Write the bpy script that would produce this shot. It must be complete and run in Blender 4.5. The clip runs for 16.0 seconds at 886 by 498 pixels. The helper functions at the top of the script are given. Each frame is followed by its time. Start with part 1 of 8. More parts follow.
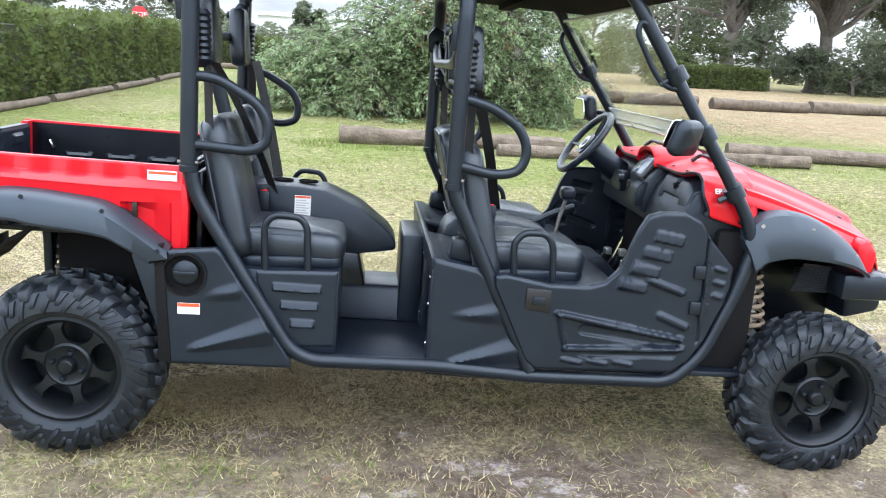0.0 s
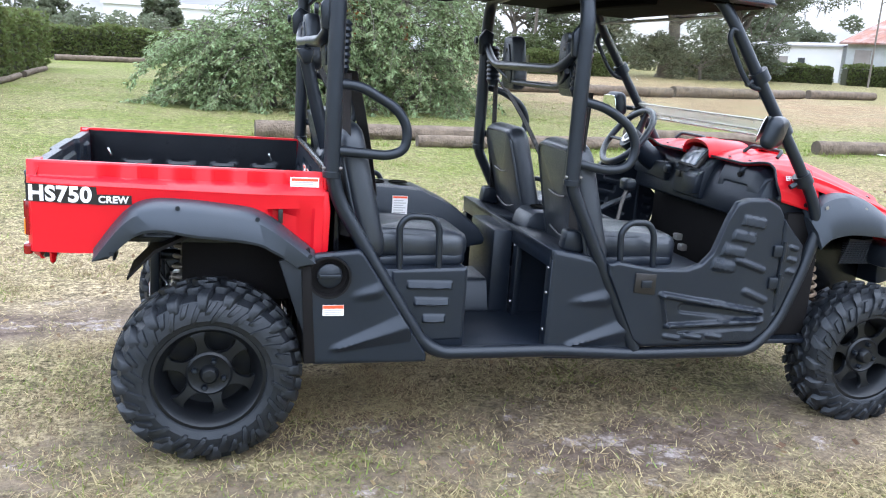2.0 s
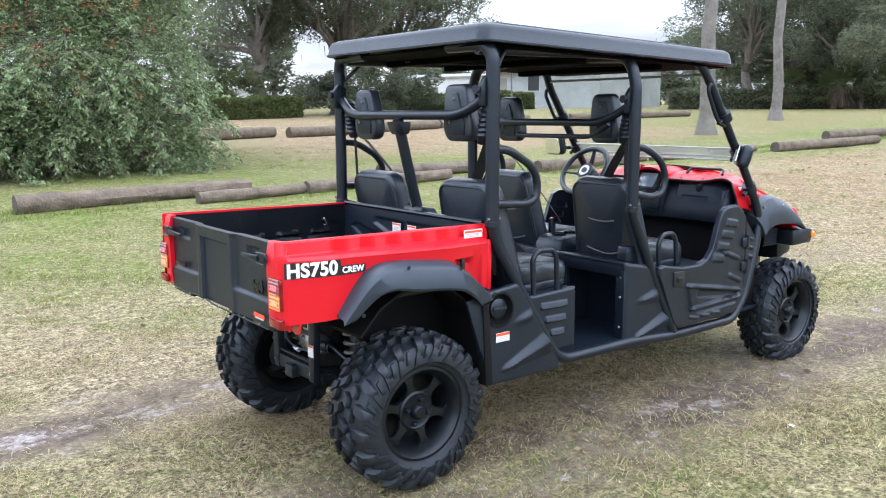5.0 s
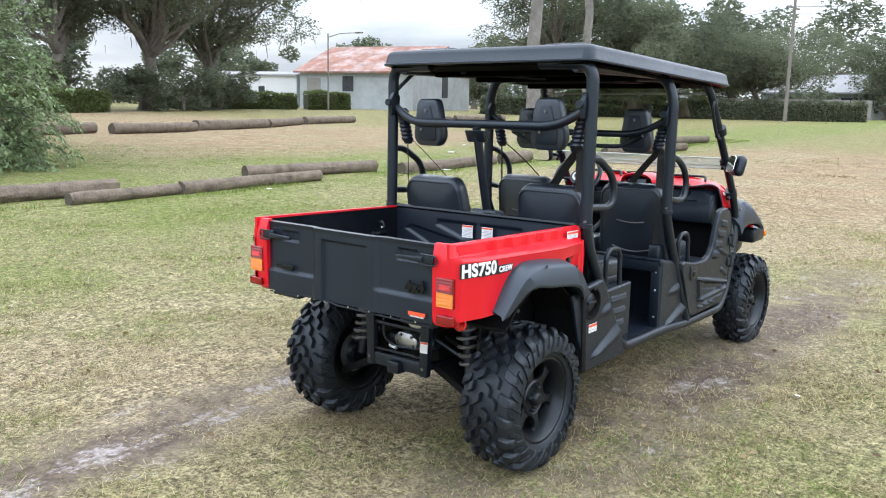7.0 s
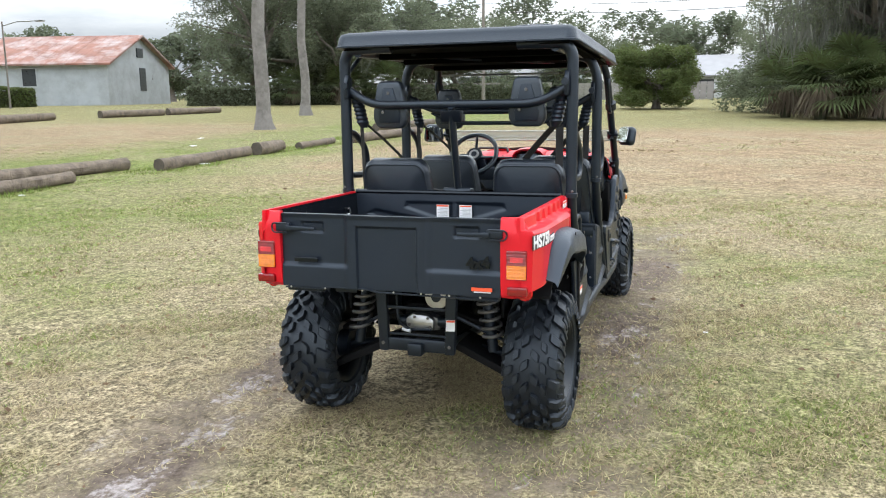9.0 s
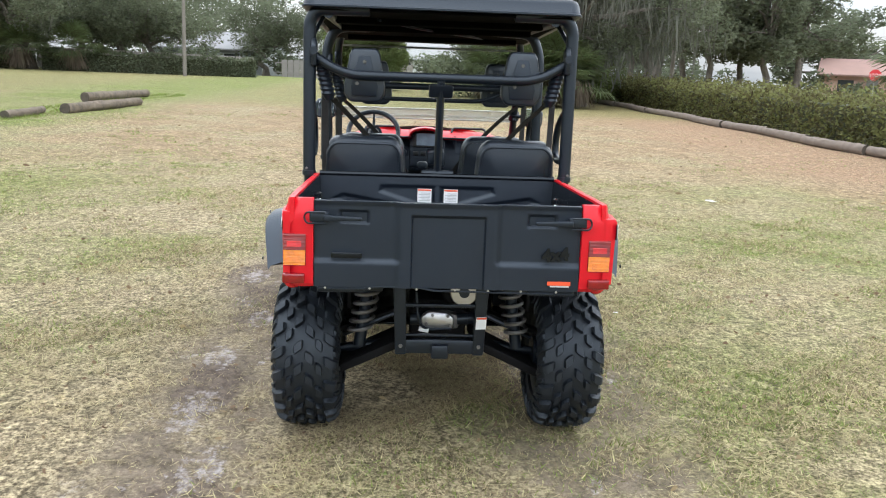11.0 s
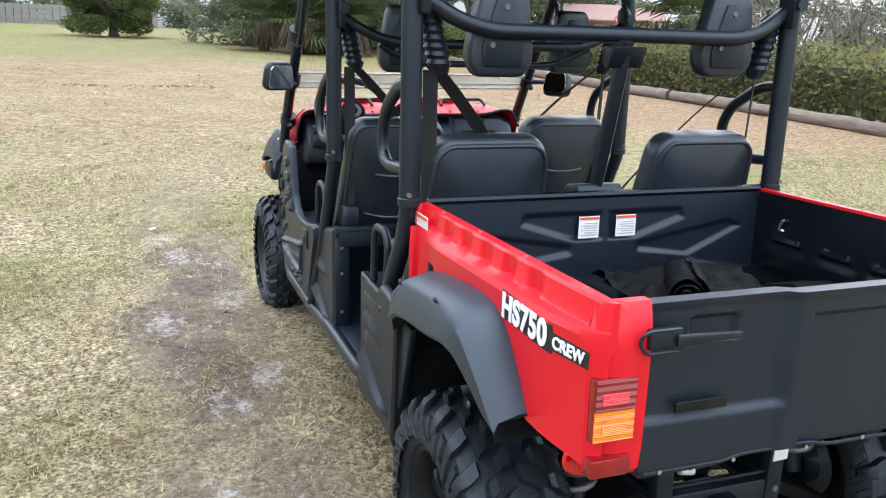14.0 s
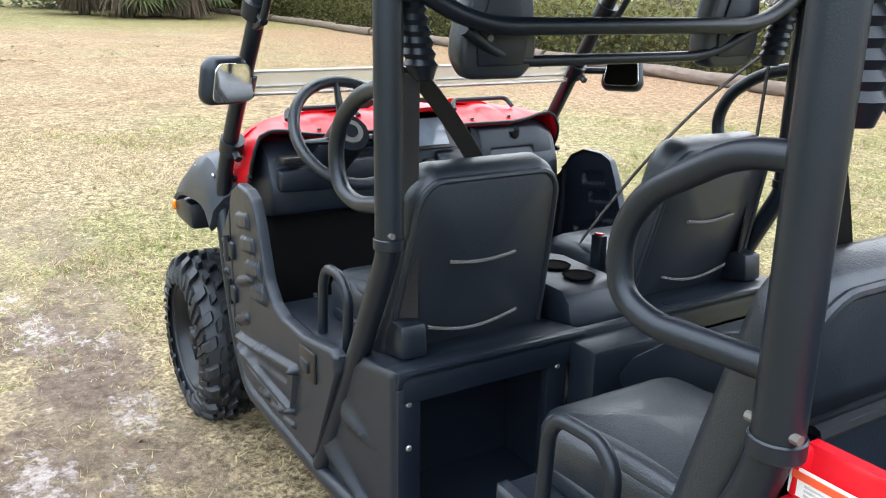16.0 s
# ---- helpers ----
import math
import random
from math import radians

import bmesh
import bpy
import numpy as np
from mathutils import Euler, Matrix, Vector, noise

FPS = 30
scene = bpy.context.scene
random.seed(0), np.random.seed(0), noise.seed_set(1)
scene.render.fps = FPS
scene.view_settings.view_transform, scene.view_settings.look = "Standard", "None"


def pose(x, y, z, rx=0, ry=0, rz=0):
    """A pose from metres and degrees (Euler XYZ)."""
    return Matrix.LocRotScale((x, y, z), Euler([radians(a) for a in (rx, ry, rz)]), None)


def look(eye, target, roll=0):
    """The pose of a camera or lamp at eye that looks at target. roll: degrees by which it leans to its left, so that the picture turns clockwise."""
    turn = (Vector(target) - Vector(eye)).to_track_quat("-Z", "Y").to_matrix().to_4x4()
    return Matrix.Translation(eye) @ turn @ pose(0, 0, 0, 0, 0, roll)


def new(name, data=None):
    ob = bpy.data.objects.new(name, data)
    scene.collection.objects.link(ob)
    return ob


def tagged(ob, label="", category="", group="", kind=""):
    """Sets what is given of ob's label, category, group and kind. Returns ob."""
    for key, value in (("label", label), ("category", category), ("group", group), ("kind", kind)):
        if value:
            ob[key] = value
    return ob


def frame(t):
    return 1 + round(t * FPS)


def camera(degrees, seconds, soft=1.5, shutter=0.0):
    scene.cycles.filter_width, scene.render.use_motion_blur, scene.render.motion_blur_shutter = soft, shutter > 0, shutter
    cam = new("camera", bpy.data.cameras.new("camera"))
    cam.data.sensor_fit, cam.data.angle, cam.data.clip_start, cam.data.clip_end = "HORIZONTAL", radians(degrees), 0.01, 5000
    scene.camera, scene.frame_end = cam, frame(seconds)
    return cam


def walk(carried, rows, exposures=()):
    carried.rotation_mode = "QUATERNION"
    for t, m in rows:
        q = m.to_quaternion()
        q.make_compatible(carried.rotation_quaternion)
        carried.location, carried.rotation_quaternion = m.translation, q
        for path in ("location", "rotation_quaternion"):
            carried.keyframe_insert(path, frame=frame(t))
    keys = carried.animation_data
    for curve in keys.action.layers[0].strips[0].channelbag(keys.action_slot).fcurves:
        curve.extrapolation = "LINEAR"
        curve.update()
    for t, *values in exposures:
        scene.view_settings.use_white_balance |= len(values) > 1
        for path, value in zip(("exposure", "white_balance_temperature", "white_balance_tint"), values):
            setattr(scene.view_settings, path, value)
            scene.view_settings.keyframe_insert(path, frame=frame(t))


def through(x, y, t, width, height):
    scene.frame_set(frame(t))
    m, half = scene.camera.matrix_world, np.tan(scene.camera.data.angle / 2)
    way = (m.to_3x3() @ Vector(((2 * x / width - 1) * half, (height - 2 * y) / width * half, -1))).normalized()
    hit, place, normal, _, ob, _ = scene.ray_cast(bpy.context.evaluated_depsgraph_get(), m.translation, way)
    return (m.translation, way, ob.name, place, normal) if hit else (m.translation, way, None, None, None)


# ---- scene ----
cam = camera(56.1, 16.0, soft=1.1)
PATH = [
    (0, (1.015, -3.451, 1.462), (1.208, -1.512, 1.009), 3.9),
    (0.5, (0.82, -3.438, 1.446), (1.088, -1.496, 1.052), 4.4),
    (1, (0.592, -3.487, 1.465), (0.946, -1.572, 1.013), 4.2),
    (1.5, (0.328, -3.532, 1.468), (0.769, -1.636, 1.009), 3.5),
    (2, (0.044, -3.462, 1.467), (0.561, -1.586, 1.008), 3.4),
    (2.5, (-0.207, -3.5, 1.49), (0.432, -1.67, 0.997), 1.8),
    (3, (-0.509, -3.58, 1.498), (0.332, -1.831, 1.013), 0.7),
    (3.5, (-0.864, -3.477, 1.53), (0.045, -1.751, 1.087), -0.7),
    (4, (-1.205, -3.418, 1.537), (-0.207, -1.734, 1.126), -0.3),
    (4.5, (-1.579, -3.366, 1.535), (-0.452, -1.762, 1.137), 0.3),
    (5, (-1.863, -3.178, 1.54), (-0.651, -1.626, 1.191), -0.5),
    (5.2, (-1.959, -3.062, 1.565), (-0.72, -1.533, 1.21), 0.4),
    (7.3, (-3.144, -2.318, 1.582), (-1.536, -1.179, 1.236), 0.7),
    (7.5, (-3.245, -2.229, 1.584), (-1.597, -1.15, 1.235), 0.5),
    (8, (-3.391, -1.94, 1.533), (-1.659, -1.01, 1.167), 0.8),
    (8.5, (-3.512, -1.581, 1.526), (-1.721, -0.779, 1.138), 0.2),
    (9, (-3.67, -1.25, 1.531), (-1.8, -0.643, 1.165), -0.5),
    (9.5, (-3.658, -0.91, 1.518), (-1.727, -0.537, 1.153), 0.3),
    (10, (-3.644, -0.526, 1.503), (-1.692, -0.327, 1.114), 2.1),
    (10.2, (-3.643, -0.37, 1.499), (-1.687, -0.223, 1.108), 2.4),
    (12.3, (-2.834, 0.872, 1.469), (-0.943, 0.42, 1.0), 2.5),
    (12.5, (-2.724, 0.944, 1.468), (-0.838, 0.489, 0.98), 2.7),
    (13, (-2.427, 1.136, 1.468), (-0.558, 0.661, 0.938), 2.2),
    (13.5, (-2.045, 1.216, 1.455), (-0.207, 0.639, 0.914), 1.4),
    (14, (-1.668, 1.29, 1.467), (0.144, 0.609, 0.964), 2.3),
    (14.5, (-1.3, 1.354, 1.493), (0.48, 0.558, 1.047), 1.3),
    (15, (-0.894, 1.329, 1.493), (0.863, 0.474, 1.068), 1.0),
    (15.5, (-0.476, 1.339, 1.482), (1.234, 0.43, 0.981), 1.7),
    (16, (-0.073, 1.342, 1.479), (1.556, 0.338, 0.897), 1.6),
]
walk(cam, [(t, look(eye, target, roll)) for t, eye, target, roll in PATH],
     exposures=[(0.0, 0.56, 6100, 10), (1.5, 0.48, 5950, 13), (3.0, 0.29, 5950, 15), (3.5, 0.24, 5900, 16), (5.0, 0.21, 5950, 13), (7.5, 0.04, 6200, 9), (9.0, 0.0, 6400, 8), (10.0, -0.02, 6600, 7), (12.5, 0.11, 6050, 10), (14.5, 0.19, 6200, 10), (15.2, 0.22, 6450, 11), (16.0, 0.5, 6450, 10)])

# ---- world and light: a bright overcast day ----
world = bpy.data.worlds.new("overcast_sky")
scene.world = world
world.use_nodes = True
wn, wl = world.node_tree.nodes, world.node_tree.links
wn.clear()
w_out = wn.new("ShaderNodeOutputWorld")
w_bg = wn.new("ShaderNodeBackground")
w_sky = wn.new("ShaderNodeTexSky")
w_sky.sky_type = "NISHITA"
w_sky.sun_disc = False
w_sky.sun_elevation = radians(52)
w_sky.sun_rotation = radians(150)
w_sky.air_density, w_sky.dust_density = 1.0, 3.0
w_co = wn.new("ShaderNodeTexCoord")
w_map = wn.new("ShaderNodeMapping")
w_map.inputs["Scale"].default_value = (1.6, 1.6, 6.5)
w_noise = wn.new("ShaderNodeTexNoise")
w_noise.inputs["Scale"].default_value = 2.2
w_noise.inputs["Detail"].default_value = 6
w_noise.inputs["Roughness"].default_value = 0.55
w_ramp = wn.new("ShaderNodeValToRGB")
w_ramp.color_ramp.elements[0].position = 0.32
w_ramp.color_ramp.elements[0].color = (4.1, 4.6, 5.3, 1)
w_ramp.color_ramp.elements[1].position = 0.64
w_ramp.color_ramp.elements[1].color = (9.4, 9.6, 9.9, 1)
w_mix = wn.new("ShaderNodeMixRGB")
w_mix.inputs["Fac"].default_value = 0.86
wl.new(w_co.outputs["Generated"], w_map.inputs["Vector"])
wl.new(w_map.outputs["Vector"], w_noise.inputs["Vector"])
wl.new(w_noise.outputs["Fac"], w_ramp.inputs["Fac"])
wl.new(w_sky.outputs["Color"], w_mix.inputs["Color1"])
wl.new(w_ramp.outputs["Color"], w_mix.inputs["Color2"])
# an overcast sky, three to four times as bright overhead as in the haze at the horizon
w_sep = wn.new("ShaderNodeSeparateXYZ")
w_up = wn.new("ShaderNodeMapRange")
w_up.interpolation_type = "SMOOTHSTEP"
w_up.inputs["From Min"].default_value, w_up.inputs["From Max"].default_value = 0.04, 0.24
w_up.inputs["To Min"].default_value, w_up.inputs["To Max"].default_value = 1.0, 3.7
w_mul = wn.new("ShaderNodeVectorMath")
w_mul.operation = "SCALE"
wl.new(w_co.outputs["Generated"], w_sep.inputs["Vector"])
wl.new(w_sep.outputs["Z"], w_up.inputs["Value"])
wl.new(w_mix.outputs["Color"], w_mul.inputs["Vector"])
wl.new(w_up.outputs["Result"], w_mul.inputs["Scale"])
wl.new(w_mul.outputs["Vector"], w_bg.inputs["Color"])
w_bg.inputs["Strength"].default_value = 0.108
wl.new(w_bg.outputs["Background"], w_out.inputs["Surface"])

sun = new("sun", bpy.data.lights.new("sun", "SUN"))
sun.data.energy, sun.data.angle, sun.data.color = 0.9, radians(50), (1.0, 0.98, 0.95)
sun.matrix_world = look((-0.5, 3.2, 15.5), (0, 0, 0))


# ---- materials ----
def material(name, colour, rough=0.5, metal=0.0, vary=0.15, scale=8.0, grain=0.0, grain_scale=300.0, coat=0.0, dirt=None, dirt_amount=0.0, spread=0.0, relief=0.004):
    """Surface with slow stains, fine grain and relief, at real size."""
    m = bpy.data.materials.new(name)
    m.use_nodes = True
    n, l = m.node_tree.nodes, m.node_tree.links
    p = n["Principled BSDF"]
    co = n.new("ShaderNodeTexCoord")
    a = n.new("ShaderNodeTexNoise")
    a.inputs["Scale"].default_value, a.inputs["Detail"].default_value = scale, 5
    l.new(co.outputs["Object"], a.inputs["Vector"])
    f = n.new("ShaderNodeTexNoise")
    f.inputs["Scale"].default_value, f.inputs["Detail"].default_value = grain_scale, 3
    l.new(co.outputs["Object"], f.inputs["Vector"])
    mix = n.new("ShaderNodeMixRGB")
    lo = [max(0, c * (1 - vary)) for c in colour]
    hi = [min(1, c * (1 + vary)) for c in colour]
    mix.inputs["Color1"].default_value, mix.inputs["Color2"].default_value = (*lo, 1), (*hi, 1)
    l.new(a.outputs["Fac"], mix.inputs["Fac"])
    col = mix.outputs["Color"]
    if dirt:
        d = n.new("ShaderNodeTexNoise")
        d.inputs["Scale"].default_value, d.inputs["Detail"].default_value, d.inputs["Roughness"].default_value = scale * 0.6, 8, 0.7
        l.new(co.outputs["Object"], d.inputs["Vector"])
        r = n.new("ShaderNodeMapRange")
        r.inputs["From Min"].default_value, r.inputs["From Max"].default_value = 0.45, 0.75
        r.inputs["To Max"].default_value = dirt_amount
        l.new(d.outputs["Fac"], r.inputs["Value"])
        dm = n.new("ShaderNodeMixRGB")
        dm.inputs["Color2"].default_value = (*dirt, 1)
        l.new(r.outputs["Result"], dm.inputs["Fac"])
        l.new(col, dm.inputs["Color1"])
        col = dm.outputs["Color"]
    if spread:
        info = n.new("ShaderNodeNewGeometry")
        hs = n.new("ShaderNodeHueSaturation")
        mr = n.new("ShaderNodeMapRange")
        mr.inputs["To Min"].default_value, mr.inputs["To Max"].default_value = 1 - spread, 1 + spread
        l.new(info.outputs["Random Per Island"], mr.inputs["Value"])
        l.new(mr.outputs["Result"], hs.inputs["Value"])
        mh = n.new("ShaderNodeMapRange")
        mh.inputs["To Min"].default_value, mh.inputs["To Max"].default_value = 0.5 - spread * 0.06, 0.5 + spread * 0.06
        l.new(info.outputs["Random Per Island"], mh.inputs["Value"])
        l.new(mh.outputs["Result"], hs.inputs["Hue"])
        l.new(col, hs.inputs["Color"])
        col = hs.outputs["Color"]
    l.new(col, p.inputs["Base Color"])
    rr = n.new("ShaderNodeMapRange")
    rr.inputs["To Min"].default_value, rr.inputs["To Max"].default_value = max(0, rough - 0.08), min(1, rough + 0.08)
    l.new(a.outputs["Fac"], rr.inputs["Value"])
    l.new(rr.outputs["Result"], p.inputs["Roughness"])
    p.inputs["Metallic"].default_value = metal
    p.inputs["Coat Weight"].default_value = coat
    if grain:
        b = n.new("ShaderNodeBump")
        b.inputs["Strength"].default_value, b.inputs["Distance"].default_value = grain, relief
        l.new(f.outputs["Fac"], b.inputs["Height"])
        l.new(b.outputs["Normal"], p.inputs["Normal"])
    return m


def clear(name, colour, rough, ior=1.45):
    m = bpy.data.materials.new(name)
    m.use_nodes = True
    p = m.node_tree.nodes["Principled BSDF"]
    p.inputs["Base Color"].default_value = (*colour, 1)
    p.inputs["Roughness"].default_value = rough
    p.inputs["Transmission Weight"].default_value = 1.0
    p.inputs["IOR"].default_value = ior
    return m


RED = material("red_moulded_plastic", (0.6, 0.006, 0.016), 0.38, vary=0.06, scale=5, grain=0.06, grain_scale=160, coat=0.08)
RED.node_tree.nodes["Principled BSDF"].inputs["Specular IOR Level"].default_value = 0.36
GREY = material("charcoal_moulded_plastic", (0.0068, 0.0105, 0.0185), 0.35, vary=0.16, scale=6, grain=0.25, grain_scale=420, dirt=(0.034, 0.037, 0.042), dirt_amount=0.12)
FLARE = material("grey_fender_plastic", (0.028, 0.036, 0.049), 0.4, vary=0.1, scale=5, grain=0.16, grain_scale=380, dirt=(0.065, 0.07, 0.08), dirt_amount=0.12)
ROOFM = material("black_roof_plastic", (0.0085, 0.0125, 0.0205), 0.42, vary=0.12, scale=4, grain=0.2, grain_scale=420)
LINER = material("glossy_black_liner", (0.003, 0.0038, 0.006), 0.24, vary=0.25, scale=7, grain=0.1, grain_scale=250, dirt=(0.03, 0.028, 0.026), dirt_amount=0.1)
BEDM = material("black_bed_plastic", (0.0075, 0.011, 0.018), 0.33, vary=0.2, scale=7, grain=0.12, grain_scale=300, dirt=(0.03, 0.028, 0.026), dirt_amount=0.08)
STEEL = material("black_powder_coated_steel", (0.0075, 0.0105, 0.0165), 0.36, vary=0.12, scale=9, grain=0.12, grain_scale=500)
RUBBER = material("tyre_rubber", (0.0085, 0.0108, 0.0152), 0.47, vary=0.25, scale=14, grain=0.3, grain_scale=220, dirt=(0.05, 0.048, 0.046), dirt_amount=0.18)
RIMM = material("black_alloy", (0.0035, 0.0043, 0.006), 0.42, metal=0.0, vary=0.2, scale=12, coat=0.08)
VINYL = material("black_vinyl", (0.0148, 0.0188, 0.0265), 0.36, vary=0.14, scale=11, grain=0.3, grain_scale=340, coat=0.15)
BLACKM = material("matt_black", (0.005, 0.005, 0.006), 0.75, vary=0.2, scale=9, grain=0.3, grain_scale=200)
# sheenless near black: painted shade for cup wells, also the roof lining and braces
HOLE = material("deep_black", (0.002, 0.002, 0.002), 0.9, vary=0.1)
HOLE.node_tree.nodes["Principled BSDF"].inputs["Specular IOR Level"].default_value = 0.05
BLACKM.node_tree.nodes["Principled BSDF"].inputs["Specular IOR Level"].default_value = 0.2
CASTM = material("grey_cast_metal", (0.16, 0.155, 0.15), 0.5, metal=0.5, vary=0.3, scale=25)
WEBBING = material("black_webbing", (0.016, 0.016, 0.018), 0.8, vary=0.1, scale=30, grain=0.5, grain_scale=700)
ALU = material("dull_aluminium", (0.5, 0.5, 0.5), 0.35, metal=0.9, vary=0.2, scale=25)
SPRING = material("tan_painted_spring", (0.26, 0.2, 0.15), 0.45, vary=0.2, scale=20)
CHROME = material("bright_zinc", (0.7, 0.7, 0.68), 0.25, metal=1.0, vary=0.1, scale=20)
WHITE = material("white_vinyl_film", (0.78, 0.79, 0.8), 0.4, vary=0.03, scale=15)
PRINT = material("grey_printing", (0.46, 0.46, 0.47), 0.5, vary=0.05)
WARN = material("orange_red_printing", (0.75, 0.09, 0.03), 0.45, vary=0.05)
DECAL = material("black_decal_film", (0.01, 0.01, 0.011), 0.4, vary=0.05)
LENS_R = material("red_lamp_lens", (0.58, 0.004, 0.008), 0.12, vary=0.45, scale=34, coat=0.6)
LENS_D = material("dark_red_lamp_lens", (0.2, 0.002, 0.004), 0.12, vary=0.4, scale=34, coat=0.6)
LENS_A = material("amber_lamp_lens", (0.72, 0.19, 0.006), 0.12, vary=0.5, scale=34, coat=0.6)
LENS_C = material("clear_lamp_lens", (0.7, 0.72, 0.74), 0.1, metal=0.6, vary=0.1, scale=30)
SCREEN = material("instrument_glass", (0.2, 0.24, 0.3), 0.1, vary=0.3, scale=30, coat=0.8)
MIRRORM = material("mirror_glass", (0.85, 0.86, 0.87), 0.02, metal=1.0, vary=0.0)
GLASS = clear("clear_polycarbonate", (0.93, 0.95, 0.9), 0.02, 1.12)
FILMW = material("white_edge_film", (0.6, 0.6, 0.6), 0.35, vary=0.1, scale=6)
# thin white film that carries the pale reflection on the pane overlap
HAZE = material("pale_reflection_film", (0.75, 0.77, 0.78), 0.3, vary=0.1, scale=6)
HAZE.node_tree.nodes["Principled BSDF"].inputs["Alpha"].default_value = 0.32
for m in (GREY, VINYL, FLARE, ROOFM, LINER, BEDM, STEEL, RUBBER, RIMM):
    m.node_tree.nodes["Principled BSDF"].inputs["Specular IOR Level"].default_value = 0.5
    m.node_tree.nodes["Principled BSDF"].inputs["Specular Tint"].default_value = (0.8, 0.9, 1.0, 1)
VINYL.node_tree.nodes["Principled BSDF"].inputs["Specular IOR Level"].default_value = 0.7
LINER.node_tree.nodes["Principled BSDF"].inputs["Specular IOR Level"].default_value = 0.42
GREY.node_tree.nodes["Principled BSDF"].inputs["Specular IOR Level"].default_value = 0.52
RIMM.node_tree.nodes["Principled BSDF"].inputs["Specular IOR Level"].default_value = 0.42


# ---- building helpers ----
def part(name, bm, mat, parent=None, label="", smooth=40):
    """One bmesh as one mesh object under its thing."""
    bmesh.ops.recalc_face_normals(bm, faces=bm.faces)
    me = bpy.data.meshes.new(name)
    bm.to_mesh(me)
    bm.free()
    me.materials.append(mat)
    if smooth:
        me.polygons.foreach_set("use_smooth", [True] * len(me.polygons))
        me.set_sharp_from_angle(angle=radians(smooth))
    ob = new(name, me)
    ob.parent = parent
    if label:
        tagged(ob, label)
    return ob


def add_prism(bm, poly, y0, y1, axis="y", bevel=0.0, seg=2):
    """Polygon of two coordinates pushed along the third axis."""
    def at(p, h):
        return {"y": (p[0], h, p[1]), "x": (h, p[0], p[1]), "z": (p[0], p[1], h)}[axis]
    lo = [bm.verts.new(at(p, y0)) for p in poly]
    hi = [bm.verts.new(at(p, y1)) for p in poly]
    k = len(poly)
    faces = [bm.faces.new(lo), bm.faces.new(hi[::-1])]
    for i in range(k):
        faces.append(bm.faces.new((lo[i], hi[i], hi[(i + 1) % k], lo[(i + 1) % k])))
    if bevel:
        bmesh.ops.recalc_face_normals(bm, faces=faces)
        edges = list({e for f in faces for e in f.edges})
        bmesh.ops.bevel(bm, geom=edges, offset=bevel, segments=seg, affect="EDGES", profile=0.5, clamp_overlap=True)


def prism(poly, y0, y1, axis="y", bevel=0.0, seg=2):
    bm = bmesh.new()
    add_prism(bm, poly, y0, y1, axis, bevel, seg)
    return bm


def add_box(bm, x0, x1, y0, y1, z0, z1, bevel=0.0, seg=2):
    add_prism(bm, [(x0, z0), (x1, z0), (x1, z1), (x0, z1)], y0, y1, "y", bevel, seg)


def box(x0, x1, y0, y1, z0, z1, bevel=0.0, seg=2):
    bm = bmesh.new()
    add_box(bm, x0, x1, y0, y1, z0, z1, bevel, seg)
    return bm


def rounded(points, radius, steps=6, closed=False):
    """Polyline with its corners rounded off."""
    pts = [Vector(p) for p in points]
    out = []
    k = len(pts)
    for i, p in enumerate(pts):
        if not closed and i in (0, k - 1):
            out.append(p)
            continue
        a, b = pts[i - 1], pts[(i + 1) % k]
        da, db = (a - p), (b - p)
        r = min(radius, da.length * 0.49, db.length * 0.49)
        s, e = p + da.normalized() * r, p + db.normalized() * r
        for j in range(steps + 1):
            t = j / steps
            out.append(s * (1 - t) ** 2 + p * 2 * t * (1 - t) + e * t ** 2)
    return out


def add_tube(bm, points, r, seg=12, fillet=0.05, closed=False, flat=1.0, steps=6):
    """Round bar along a polyline; r may be a list, one for each point of an unrounded line."""
    pts = rounded(points, fillet, steps, closed) if fillet else [Vector(p) for p in points]
    k = len(pts)
    rings = []
    up = None
    for i, p in enumerate(pts):
        if closed:
            d = pts[(i + 1) % k] - pts[i - 1]
        else:
            d = pts[min(i + 1, k - 1)] - pts[max(i - 1, 0)]
        d.normalize()
        if up is None:
            up = Vector((0, 0, 1)) if abs(d.z) < 0.9 else Vector((0, 1, 0))
        u = (up - d * up.dot(d)).normalized()
        v = d.cross(u)
        up = u
        rr = r[i] if isinstance(r, (list, tuple)) else r
        rings.append([bm.verts.new(p + u * math.cos(2 * math.pi * j / seg) * rr * flat + v * math.sin(2 * math.pi * j / seg) * rr) for j in range(seg)])
    for i in range(k if closed else k - 1):
        a, b = rings[i], rings[(i + 1) % k]
        for j in range(seg):
            bm.faces.new((a[j], a[(j + 1) % seg], b[(j + 1) % seg], b[j]))
    if not closed:
        bm.faces.new(rings[0][::-1])
        bm.faces.new(rings[-1])


def tube(points, r, seg=12, fillet=0.05, closed=False, flat=1.0, steps=6):
    bm = bmesh.new()
    add_tube(bm, points, r, seg, fillet, closed, flat, steps)
    return bm


def add_loft(bm, sections, closed=True, caps=True):
    rings = [[bm.verts.new(p) for p in s] for s in sections]
    k = len(rings[0])
    for a, b in zip(rings, rings[1:]):
        for j in range(k if closed else k - 1):
            bm.faces.new((a[j], a[(j + 1) % k], b[(j + 1) % k], b[j]))
    if caps and closed:
        bm.faces.new(rings[0][::-1])
        bm.faces.new(rings[-1])


def loft(sections, closed=True, caps=True):
    bm = bmesh.new()
    add_loft(bm, sections, closed, caps)
    return bm


